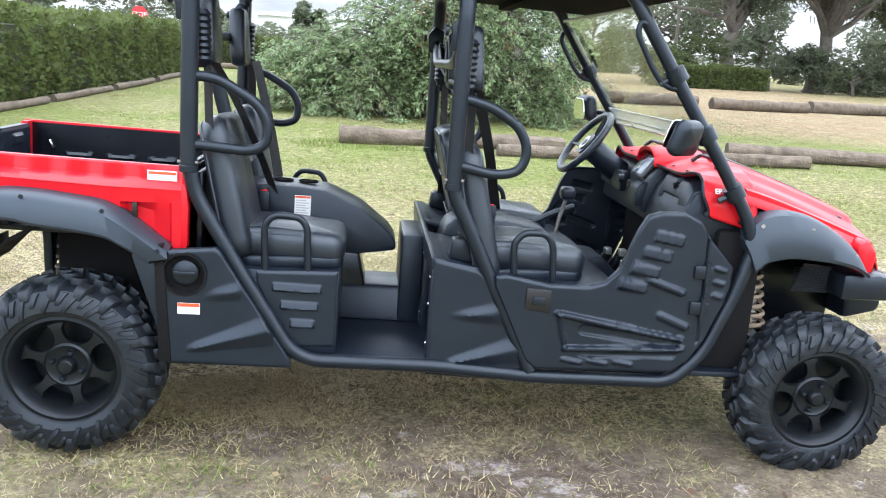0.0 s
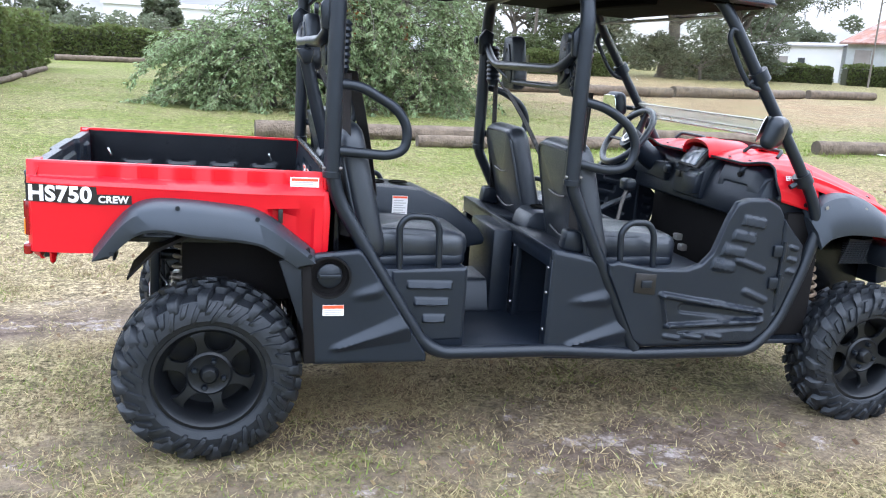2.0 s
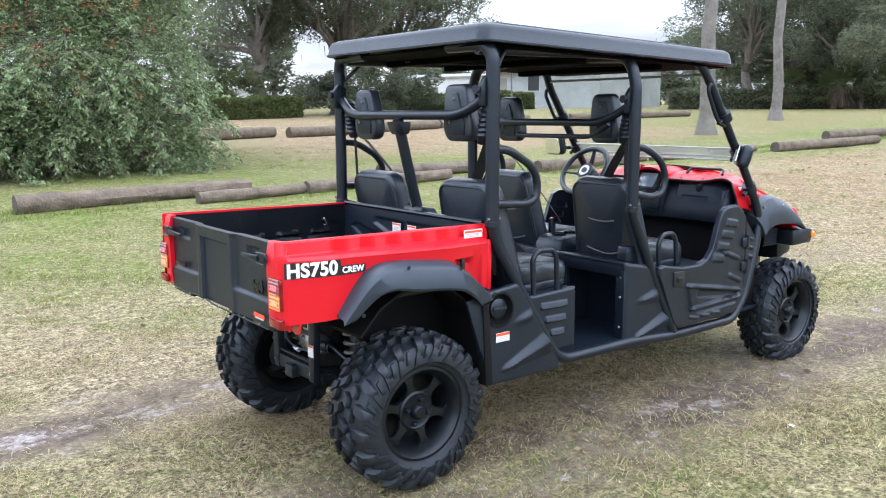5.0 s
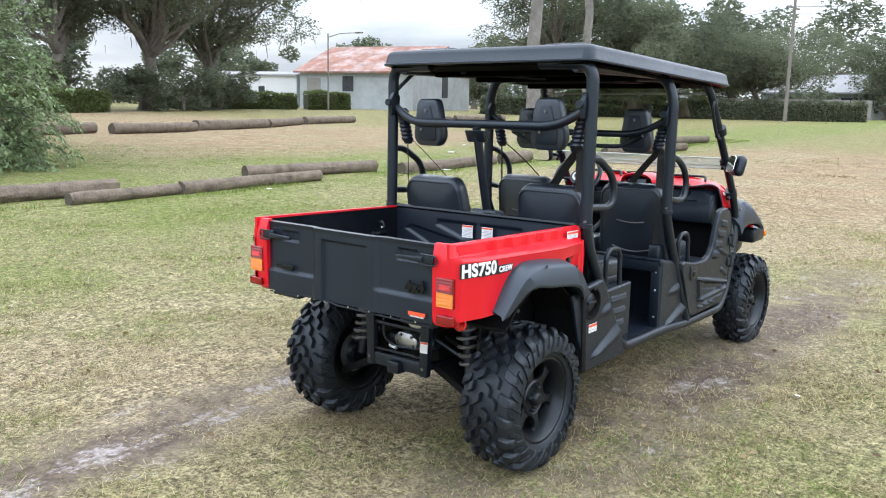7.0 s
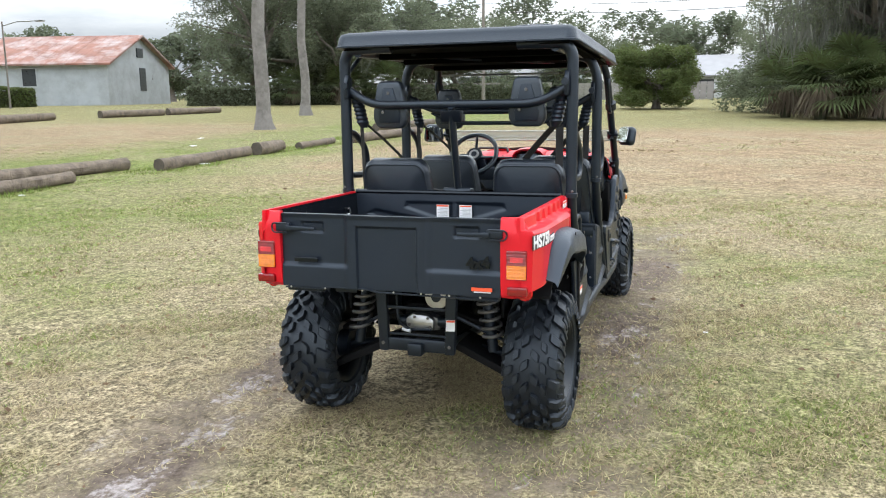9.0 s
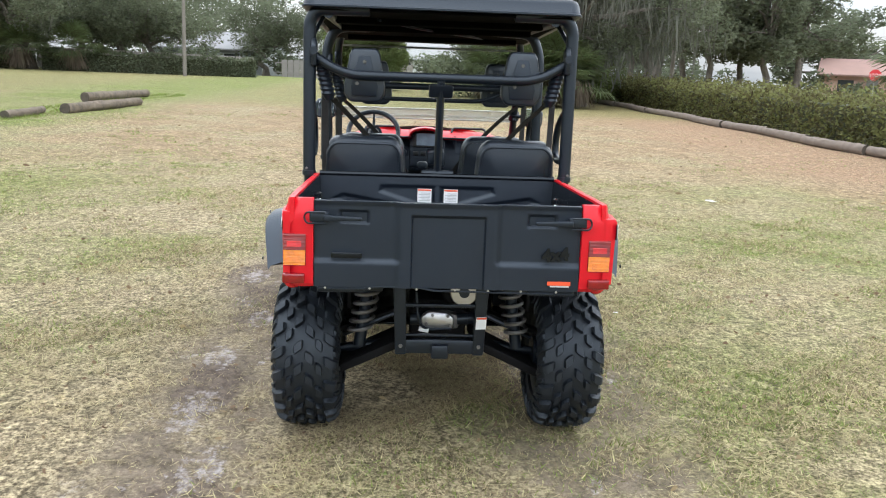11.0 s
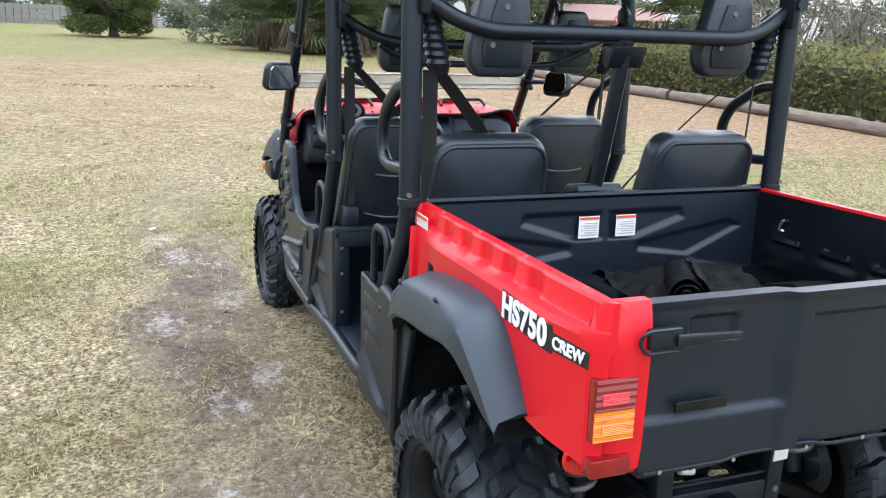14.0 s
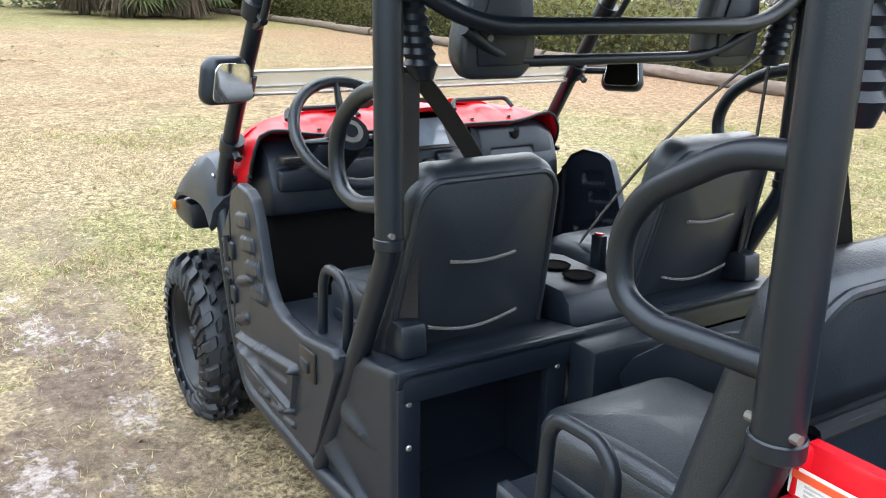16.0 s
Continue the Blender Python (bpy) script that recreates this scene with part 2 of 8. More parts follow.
def add_lathe(bm, profile, seg=32, axis="y", centre=(0, 0, 0), close=False):
    """Profile of (radius, height) turned about an axis."""
    c = Vector(centre)
    rings = []
    for r, h in profile:
        ring = []
        for j in range(seg):
            a = 2 * math.pi * j / seg
            p = {"y": (r * math.cos(a), h, r * math.sin(a)), "z": (r * math.cos(a), r * math.sin(a), h), "x": (h, r * math.cos(a), r * math.sin(a))}[axis]
            ring.append(bm.verts.new(c + Vector(p)))
        rings.append(ring)
    pairs = list(zip(rings, rings[1:])) + ([(rings[-1], rings[0])] if close else [])
    for a, b in pairs:
        for j in range(seg):
            bm.faces.new((a[j], a[(j + 1) % seg], b[(j + 1) % seg], b[j]))
    if not close:
        bm.faces.new(rings[0])
        bm.faces.new(rings[-1])


def lathe(profile, seg=32, axis="y", centre=(0, 0, 0), close=False):
    bm = bmesh.new()
    add_lathe(bm, profile, seg, axis, centre, close)
    return bm


def panel(nu, nv, f, thick):
    """Shell: f(u, v) gives the outer skin and its inner side lies thick away, a vector."""
    bm = bmesh.new()
    t = Vector(thick)
    outer = [[bm.verts.new(f(i / nu, j / nv)) for j in range(nv + 1)] for i in range(nu + 1)]
    inner = [[bm.verts.new(v.co + t) for v in row] for row in outer]
    for i in range(nu):
        for j in range(nv):
            bm.faces.new((outer[i][j], outer[i + 1][j], outer[i + 1][j + 1], outer[i][j + 1]))
            bm.faces.new((inner[i][j], inner[i][j + 1], inner[i + 1][j + 1], inner[i + 1][j]))
    for i in range(nu):
        bm.faces.new((outer[i][0], inner[i][0], inner[i + 1][0], outer[i + 1][0]))
        bm.faces.new((outer[i][nv], outer[i + 1][nv], inner[i + 1][nv], inner[i][nv]))
    for j in range(nv):
        bm.faces.new((outer[0][j], outer[0][j + 1], inner[0][j + 1], inner[0][j]))
        bm.faces.new((outer[nu][j], inner[nu][j], inner[nu][j + 1], outer[nu][j + 1]))
    return bm


def step(a, b, v):
    t = max(0.0, min(1.0, (v - a) / (b - a)))
    return t * t * (3 - 2 * t)


def bump_bar(px, pz, ax, az, bx, bz, w, soft=0.006):
    """1 on a bar from a to b of half width w, 0 off it."""
    dx, dz = bx - ax, bz - az
    t = max(0, min(1, ((px - ax) * dx + (pz - az) * dz) / (dx * dx + dz * dz)))
    d = math.hypot(px - ax - t * dx, pz - az - t * dz)
    return 1 - step(w - soft, w + soft, d)


def bump_rect(px, pz, x0, x1, z0, z1, soft=0.006):
    return step(x0 - soft, x0 + soft, px) * (1 - step(x1 - soft, x1 + soft, px)) * step(z0 - soft, z0 + soft, pz) * (1 - step(z1 - soft, z1 + soft, pz))


def bump_box(px, pz, cx, cz, angle, hw, hh, soft=0.004):
    """1 on a turned rectangle with crisp edges, 0 off it."""
    c, s = math.cos(angle), math.sin(angle)
    u, v = (px - cx) * c + (pz - cz) * s, (pz - cz) * c - (px - cx) * s
    return (1 - step(hw - soft, hw + soft, abs(u))) * (1 - step(hh - soft, hh + soft, abs(v)))


def bump_poly(px, pz, poly, soft=0.005):
    """1 inside a convex polygon, 0 outside it."""
    cx, cz = sum(p[0] for p in poly) / len(poly), sum(p[1] for p in poly) / len(poly)
    d = 1.0
    for (ax, az), (bx, bz) in zip(poly, poly[1:] + poly[:1]):
        nx, nz = bz - az, ax - bx
        ln = math.hypot(nx, nz)
        if (cx - ax) * nx + (cz - az) * nz < 0:
            ln = -ln
        d = min(d, ((px - ax) * nx + (pz - az) * nz) / ln)
    return step(-soft, soft, d)


def lerp_table(table, v):
    """Value of a broken line [(v, value), ...] at v."""
    if v <= table[0][0]:
        return table[0][1]
    for (a, p), (b, q) in zip(table, table[1:]):
        if v <= b:
            return p + (q - p) * (v - a) / (b - a)
    return table[-1][1]


def round_rect(w, h, r, n=5):
    """Outline of a rectangle with round corners, about the origin."""
    out = []
    for cx, cy, a0 in ((w / 2 - r, h / 2 - r, 0), (-w / 2 + r, h / 2 - r, 90), (-w / 2 + r, -h / 2 + r, 180), (w / 2 - r, -h / 2 + r, 270)):
        for i in range(n + 1):
            a = radians(a0 + 90 * i / n)
            out.append((cx + r * math.cos(a), cy + r * math.sin(a)))
    return out


def pad(w, h, t, r, edge, taper=0.0, dome=0.0, m=None):
    """Upholstered slab: lies in local y and z, thick along x, narrower at the top by taper."""
    secs = []
    for x, inset in ((0, edge), (edge * 0.35, edge * 0.3), (edge, 0), (t - edge, 0), (t - edge * 0.35, edge * 0.3), (t, edge)):
        ring = []
        for y, z in round_rect(w - 2 * inset, h - 2 * inset, max(0.005, r - inset), 6):
            ring.append(Vector((x, y * (1 - taper * (z / h + 0.5)), z)))
        secs.append(ring)
    bm = bmesh.new()
    add_loft(bm, secs)
    if dome:
        caps = [f for f in bm.faces if len(f.verts) > 4]
        for f in caps:
            res = bmesh.ops.poke(bm, faces=[f])
            s = 1 if f is caps[-1] else -1
            for v in res["verts"]:
                v.co.x += dome * (1 if v.co.x > t / 2 else -1)
    if m:
        bmesh.ops.transform(bm, matrix=m, verts=bm.verts)
    return bm


def lettering(name, body, size, m, mat, parent, label="", offset=0.0, deep=0.002, squeeze=1.0):
    cu = bpy.data.curves.new(name, "FONT")
    cu.body, cu.size, cu.offset, cu.extrude = body, size, offset, deep
    cu.space_character = 1.05
    ob = bpy.data.objects.new(name, cu)
    scene.collection.objects.link(ob)
    bpy.context.view_layer.update()
    me = bpy.data.meshes.new_from_object(ob.evaluated_get(bpy.context.evaluated_depsgraph_get()))
    bpy.data.objects.remove(ob)
    me.materials.clear()
    me.materials.append(mat)
    me.transform(m @ Matrix.Diagonal((squeeze, 1, 1, 1)))
    o = new(name, me)
    o.parent = parent
    if label:
        tagged(o, label)
    return o


def cloud(name, verts, faces_per, mat, parent=None):
    """Many loose polygons with the same number of corners, in one mesh."""
    me = bpy.data.meshes.new(name)
    nv = len(verts)
    nf = nv // faces_per
    me.vertices.add(nv)
    me.vertices.foreach_set("co", np.asarray(verts, dtype=np.float32).ravel())
    me.loops.add(nv)
    me.loops.foreach_set("vertex_index", np.arange(nv, dtype=np.int32))
    me.polygons.add(nf)
    me.polygons.foreach_set("loop_start", np.arange(0, nv, faces_per, dtype=np.int32))
    me.polygons.foreach_set("loop_total", np.full(nf, faces_per, dtype=np.int32))
    me.update(calc_edges=True)
    me.materials.append(mat)
    ob = new(name, me)
    ob.parent = parent
    return ob


# ---- ground ----
def ground_z(x, y):
    """The lawn: level round the vehicle, rising slowly away from it."""
    r = math.hypot(x, y)
    return 0.014 * max(0.0, min(r, 70.0) - 8.0)


def ground_material():
    m = bpy.data.materials.new("lawn")
    m.use_nodes = True
    n, l = m.node_tree.nodes, m.node_tree.links
    p = n["Principled BSDF"]
    p.inputs["Roughness"].default_value = 0.9
    p.inputs["Specular IOR Level"].default_value = 0.15
    geo = n.new("ShaderNodeNewGeometry")
    sep = n.new("ShaderNodeSeparateXYZ")
    l.new(geo.outputs["Position"], sep.inputs["Vector"])

    def tex(scale, detail=5, rough=0.6, stretch=(1, 1, 1)):
        mp = n.new("ShaderNodeMapping")
        mp.inputs["Scale"].default_value = stretch
        t = n.new("ShaderNodeTexNoise")
        t.inputs["Scale"].default_value, t.inputs["Detail"].default_value, t.inputs["Roughness"].default_value = scale, detail, rough
        l.new(geo.outputs["Position"], mp.inputs["Vector"])
        l.new(mp.outputs["Vector"], t.inputs["Vector"])
        return t.outputs["Fac"]

    def math_node(op, a, b):
        t = n.new("ShaderNodeMath")
        t.operation = op
        for i, v in enumerate((a, b)):
            if isinstance(v, (int, float)):
                t.inputs[i].default_value = v
            else:
                l.new(v, t.inputs[i])
        return t.outputs["Value"]

    def span(v, a, b, c=0.0, d=1.0):
        t = n.new("ShaderNodeMapRange")
        t.interpolation_type = "SMOOTHSTEP"
        for key, val in (("From Min", a), ("From Max", b), ("To Min", c), ("To Max", d)):
            t.inputs[key].default_value = val
        l.new(v, t.inputs["Value"])
        return t.outputs["Result"]

    def mix(f, a, b):
        t = n.new("ShaderNodeMixRGB")
        if isinstance(f, float):
            t.inputs["Fac"].default_value = f
        else:
            l.new(f, t.inputs["Fac"])
        for key, v in (("Color1", a), ("Color2", b)):
            if isinstance(v, tuple):
                t.inputs[key].default_value = (*v, 1)
            else:
                l.new(v, t.inputs[key])
        return t.outputs["Color"]

    x, y = sep.outputs["X"], sep.outputs["Y"]
    fine, mid, big = tex(55, 6, 0.7), tex(5, 6, 0.65), tex(0.32, 5, 0.6)
    speck = tex(190, 3, 0.7)
    straw = mix(span(fine, 0.35, 0.68), (0.1, 0.077, 0.045), (0.56, 0.465, 0.3))
    green = mix(span(fine, 0.32, 0.7), (0.075, 0.095, 0.022), (0.265, 0.3, 0.095))
    # greener on the side of the near logs and in patches, tan over the field ahead
    side = math_node("ADD", span(y, 2.0, 7.0), math_node("MULTIPLY", span(y, -1.2, -4.5), 0.35))
    patch = math_node("ADD", math_node("MULTIPLY", side, 0.74), math_node("MULTIPLY", span(big, 0.42, 0.66), 0.65))
    ahead = math_node("MULTIPLY", span(x, 4.5, 13.0), math_node("SUBTRACT", 1.0, math_node("MULTIPLY", span(y, 6.0, 9.0), span(y, 17.0, 12.0))))
    patch = math_node("MULTIPLY", patch, math_node("SUBTRACT", 1.0, math_node("MULTIPLY", ahead, 0.8)))
    patch = math_node("MULTIPLY", patch, span(mid, 0.2, 0.62, 0.45, 1.0))
    grass = mix(patch, straw, green)
    tan = mix(span(math_node("ADD", math_node("MULTIPLY", fine, 0.6), math_node("MULTIPLY", tex(1.7, 7, 0.75), 0.4)), 0.36, 0.64), (0.13, 0.083, 0.047), (0.41, 0.3, 0.185))
    grass = mix(math_node("MULTIPLY", math_node("MULTIPLY", ahead, span(tex(0.5, 5), 0.3, 0.58)), 0.8), grass, tan)
    brown = math_node("MULTIPLY", span(math_node("ADD", y, math_node("MULTIPLY", tex(0.35, 4), 4.0)), -2.5, -6.5), span(x, 3.0, 9.0))
    grass = mix(math_node("MULTIPLY", brown, 0.75), grass, mix(span(fine, 0.3, 0.7), (0.17, 0.1, 0.06), (0.42, 0.28, 0.185)))
    # a strip of fresh green at the far edge of the field
    far = math_node("MULTIPLY", span(math_node("ADD", x, math_node("MULTIPLY", tex(0.2, 4), 8.0)), 27.0, 35.0), 0.5)
    grass = mix(far, grass, green)
    # tufts: lighter and darker tussocks a hand across
    tuft = span(math_node("ADD", math_node("MULTIPLY", tex(13, 4, 0.65), 0.6), math_node("MULTIPLY", tex(34, 3, 0.6), 0.4)), 0.38, 0.62, 0.5, 1.38)
    hsv = n.new("ShaderNodeHueSaturation")
    l.new(tuft, hsv.inputs["Value"])
    l.new(grass, hsv.inputs["Color"])
    grass = hsv.outputs["Color"]
    # two worn wheel tracks beside and under the vehicle
    wob = math_node("MULTIPLY", math_node("SUBTRACT", tex(0.7, 3), 0.5), 0.4)
    yw = math_node("ADD", y, wob)

    def track(c, w):
        return span(math_node("ABSOLUTE", math_node("SUBTRACT", yw, c), 0.0), w * 1.7, w * 0.4)
    along = math_node("MULTIPLY", span(x, -4.5, -2.0), span(x, 7.5, 4.5))
    worn = math_node("MULTIPLY", math_node("MAXIMUM", track(0.98, 0.3), track(-0.66, 0.4)), along)
    ragged = math_node("SUBTRACT", math_node("ADD", math_node("MULTIPLY", tex(5.5, 8, 0.75, (1, 1.6, 1)), 0.6), math_node("MULTIPLY", tex(22, 5, 0.7), 0.4)), 0.5)

    def spots(places, wide, low, high):
        """Bare places with broken, ragged edges, given as centre and half sizes."""
        out = None
        for cx, cy, rx, ry in places:
            dx = math_node("POWER", math_node("MULTIPLY", math_node("SUBTRACT", x, cx), 1.0 / (rx * wide)), 2.0)
            dy = math_node("POWER", math_node("MULTIPLY", math_node("SUBTRACT", y, cy), 1.0 / (ry * wide)), 2.0)
            v = math_node("SUBTRACT", 1.0, math_node("ADD", dx, dy))
            out = v if out is None else math_node("MAXIMUM", out, v)
        near = span(out, 0.0, 0.9)
        return math_node("MULTIPLY", span(math_node("ADD", ragged, math_node("MULTIPLY", near, 0.2)), low, high), span(out, 0.0, 0.2))
    bare = math_node("MULTIPLY", worn, span(tex(2.3, 8, 0.75), 0.40, 0.54))
    soil = mix(span(tex(9, 6, 0.75), 0.3, 0.7), (0.055, 0.042, 0.034), (0.24, 0.19, 0.155))
    litter = mix(span(fine, 0.3, 0.7), (0.18, 0.14, 0.09), (0.5, 0.42, 0.28))
    col = mix(math_node("MULTIPLY", worn, 0.45), grass, litter)
    col = mix(math_node("MULTIPLY", bare, 0.75), col, soil)
    dark = spots(((-1.6, 0.92, 0.5, 0.2), (-0.95, 0.92, 0.4, 0.18), (0.3, 1.05, 0.4, 0.16), (1.8, 1.02, 0.45, 0.2), (2.5, 1.25, 0.35, 0.16), (3.3, 0.95, 0.5, 0.22), (3.8, 1.08, 0.4, 0.2),
                  (0.55, -0.45, 0.4, 0.2), (1.75, -0.74, 0.6, 0.24), (3.6, -0.78, 0.7, 0.25)), 1.35, 0.05, 0.2)
    col = mix(math_node("MULTIPLY", dark, 0.86), col, mix(span(tex(21, 5, 0.7), 0.3, 0.7), (0.06, 0.045, 0.036), (0.2, 0.155, 0.13)))
    pale = spots(((-1.75, 0.86, 0.24, 0.1), (-1.15, 0.9, 0.22, 0.09), (-0.53, 0.9, 0.17, 0.07), (0.0, 1.06, 0.2, 0.09), (0.7, 1.07, 0.14, 0.07), (1.44, 0.98, 0.15, 0.08), (1.75, 0.8, 0.14, 0.07), (2.5, 1.2, 0.17, 0.09), (2.82, 0.86, 0.15, 0.08), (3.75, 1.05, 0.22, 0.12),
                  (1.5, -0.65, 0.12, 0.06), (1.73, -0.82, 0.13, 0.07), (0.59, -0.48, 0.09, 0.05)), 2.0, 0.16, 0.26)
    sand = math_node("MAXIMUM", pale, math_node("MULTIPLY", worn, math_node("MULTIPLY", span(tex(2.0, 8, 0.75, (1, 1.4, 1)), 0.565, 0.61), span(tex(11, 7, 0.75), 0.45, 0.58))))
    col = mix(math_node("MULTIPLY", sand, 0.72), col, mix(span(fine, 0.3, 0.7), (0.3, 0.26, 0.25), (0.64, 0.59, 0.58)))
    col = mix(span(math_node("ADD", math_node("MULTIPLY", tex(17, 6, 0.7), 0.6), math_node("MULTIPLY", tex(3.3, 4, 0.6), 0.4)), 0.5, 0.66, 0.0, 0.42), col, (0.095, 0.078, 0.046))
    col = mix(span(speck, 0.62, 0.75, 0.0, 0.35), col, (0.5, 0.44, 0.32))
    l.new(col, p.inputs["Base Color"])
    b = n.new("ShaderNodeBump")
    b.inputs["Strength"].default_value, b.inputs["Distance"].default_value = 0.7, 0.03
    l.new(math_node("ADD", fine, math_node("MULTIPLY", speck, 0.5)), b.inputs["Height"])
    l.new(b.outputs["Normal"], p.inputs["Normal"])
    return m


def build_ground():
    rings = [0.0] + [0.35 * i for i in range(1, 30)] + [11, 12.5, 14.5, 17, 20, 24, 29, 35, 43, 55, 70, 95, 150, 300, 700, 1800]
    seg = 120
    verts, faces = [(0.8, 0, ground_z(0.8, 0))], []
    for r in rings[1:]:
        for j in range(seg):
            a = 2 * math.pi * j / seg
            x, y = r * math.cos(a) + 0.8, r * math.sin(a)
            lump = 0.018 * (noise.noise((x * 0.9, y * 0.9, 0.3)) + 0.6 * noise.noise((x * 2.7, y * 2.7, 4.3))) if r < 30 else 0
            verts.append((x, y, ground_z(x, y) + lump))
    for j in range(seg):
        faces.append((0, 1 + j, 1 + (j + 1) % seg))
    for k in range(len(rings) - 2):
        for j in range(seg):
            a, b = 1 + k * seg + j, 1 + k * seg + (j + 1) % seg
            faces.append((a, a + seg, b + seg, b))
    me = bpy.data.meshes.new("ground")
    me.from_pydata(verts, [], faces)
    me.polygons.foreach_set("use_smooth", [True] * len(me.polygons))
    me.materials.append(ground_material())
    return tagged(new("ground", me), "worn lawn of dry and green grass with muddy wheel tracks", "ground", kind="structure")


build_ground()


# ---- plants ----
def leaf_mat(name, dark, light, spread=0.35, rough=0.55, through=0.45):
    m = material(name, [(a + b) / 2 for a, b in zip(dark, light)], rough, vary=0.3, scale=0.9, spread=spread)
    n, l = m.node_tree.nodes, m.node_tree.links
    p = n["Principled BSDF"]
    p.inputs["Specular IOR Level"].default_value = 0.3
    t = n.new("ShaderNodeBsdfTranslucent")
    l.new(p.inputs["Base Color"].links[0].from_socket, t.inputs["Color"])
    mix = n.new("ShaderNodeMixShader")
    mix.inputs["Fac"].default_value = through
    l.new(p.outputs["BSDF"], mix.inputs[1])
    l.new(t.outputs["BSDF"], mix.inputs[2])
    l.new(mix.outputs["Shader"], n["Material Output"].inputs["Surface"])
    return m


LEAF_SHRUB = leaf_mat("shrub_leaf", (0.115, 0.17, 0.085), (0.33, 0.4, 0.21), 0.5, 0.55, 0.42)
LEAF_OAK = leaf_mat("oak_leaf", (0.085, 0.102, 0.064), (0.21, 0.23, 0.15), 0.35, 0.6, 0.58)
LEAF_HEDGE = leaf_mat("hedge_leaf", (0.06, 0.088, 0.028), (0.18, 0.21, 0.075), 0.35, 0.55, 0.58)
LEAF_PALM = leaf_mat("palmetto_leaf", (0.05, 0.075, 0.028), (0.14, 0.165, 0.07))
LEAF_FAR = leaf_mat("far_leaf", (0.085, 0.105, 0.068), (0.19, 0.21, 0.14), 0.35, 0.6, 0.58)
MOSS = leaf_mat("spanish_moss", (0.11, 0.115, 0.095), (0.2, 0.2, 0.17), 0.2, 0.9)
TWIG = leaf_mat("bare_twig", (0.2, 0.17, 0.14), (0.34, 0.31, 0.27), 0.2, 0.9)
BERRY = leaf_mat("rust_leaf", (0.18, 0.06, 0.02), (0.3, 0.12, 0.05), 0.3)
BARK = material("grey_bark", (0.16, 0.14, 0.12), 0.9, vary=0.45, scale=5, grain=1.0, grain_scale=22, dirt=(0.06, 0.05, 0.045), dirt_amount=0.7, relief=0.04)
PINE_BARK = material("pale_trunk_bark", (0.2, 0.185, 0.17), 0.9, vary=0.45, scale=4, grain=1.0, grain_scale=18, dirt=(0.08, 0.073, 0.066), dirt_amount=0.8, relief=0.04)
LOGM = material("weathered_log", (0.165, 0.13, 0.098), 0.9, vary=0.5, scale=7, grain=1.0, grain_scale=30, dirt=(0.05, 0.04, 0.03), dirt_amount=0.85, relief=0.03)
LOGEND = material("cut_log_end", (0.085, 0.07, 0.055), 0.9, vary=0.5, scale=14, grain=0.6, grain_scale=60)

rng = np.random.default_rng(7)


def leaf_quads(centres, size, flat=0.35, long=1.7, droop=0.0):
    """Pointed leaf polygons of four corners at random turns about their centres."""
    k = len(centres)
    d = rng.normal(size=(k, 3))
    d[:, 2] = d[:, 2] * flat - droop
    d /= np.linalg.norm(d, axis=1)[:, None]
    s = rng.normal(size=(k, 3))
    s -= d * (s * d).sum(1)[:, None]
    s /= np.linalg.norm(s, axis=1)[:, None]
    z = size * rng.uniform(0.6, 1.35, size=(k, 1))
    out = np.empty((k, 4, 3))
    out[:, 0] = centres - d * z * long * 0.5
    out[:, 1] = centres + s * z * 0.5
    out[:, 2] = centres + d * z * long * 0.5
    out[:, 3] = centres - s * z * 0.5
    return out.reshape(-1, 3)


def leaf_tris(centres, size, flat=0.35, long=1.7):
    """Three-cornered leaf polygons at random turns, for crowns that stand far off."""
    q = leaf_quads(centres, size, flat, long).reshape(-1, 4, 3)
    return np.stack([q[:, 0], q[:, 1] * 1.1 - q[:, 3] * 0.1, q[:, 2] * 0.8 + q[:, 3] * 0.2], 1).reshape(-1, 3)


def clumps(balls, per, shell=0.55):
    """Points in uneven clumps: balls are (x, y, z, rx, ry, rz)."""
    out = []
    for x, y, z, rx, ry, rz in balls:
        d = rng.normal(size=(per, 3))
        d /= np.linalg.norm(d, axis=1)[:, None]
        r = shell + (1 - shell) * rng.uniform(size=(per, 1)) ** 0.6
        r *= 1 + 0.22 * np.sin(d[:, :1] * 5 + x) * np.cos(d[:, 1:2] * 4 + y)
        out.append(np.array((x, y, z)) + d * r * np.array((rx, ry, rz)))
    return np.concatenate(out)


def limb(bm, a, b, r0, r1, bend=0.3, seg=7, kinks=5):
    a, b = Vector(a), Vector(b)
    pts, rad = [], []
    for i in range(kinks + 1):
        t = i / kinks
        p = a.lerp(b, t)
        w = math.sin(math.pi * t) * bend
        p += Vector((random.uniform(-1, 1), random.uniform(-1, 1), random.uniform(-0.3, 0.6))) * w
        pts.append(p)
        rad.append(r0 + (r1 - r0) * t)
    add_tube(bm, pts, rad, seg, 0)
    return pts


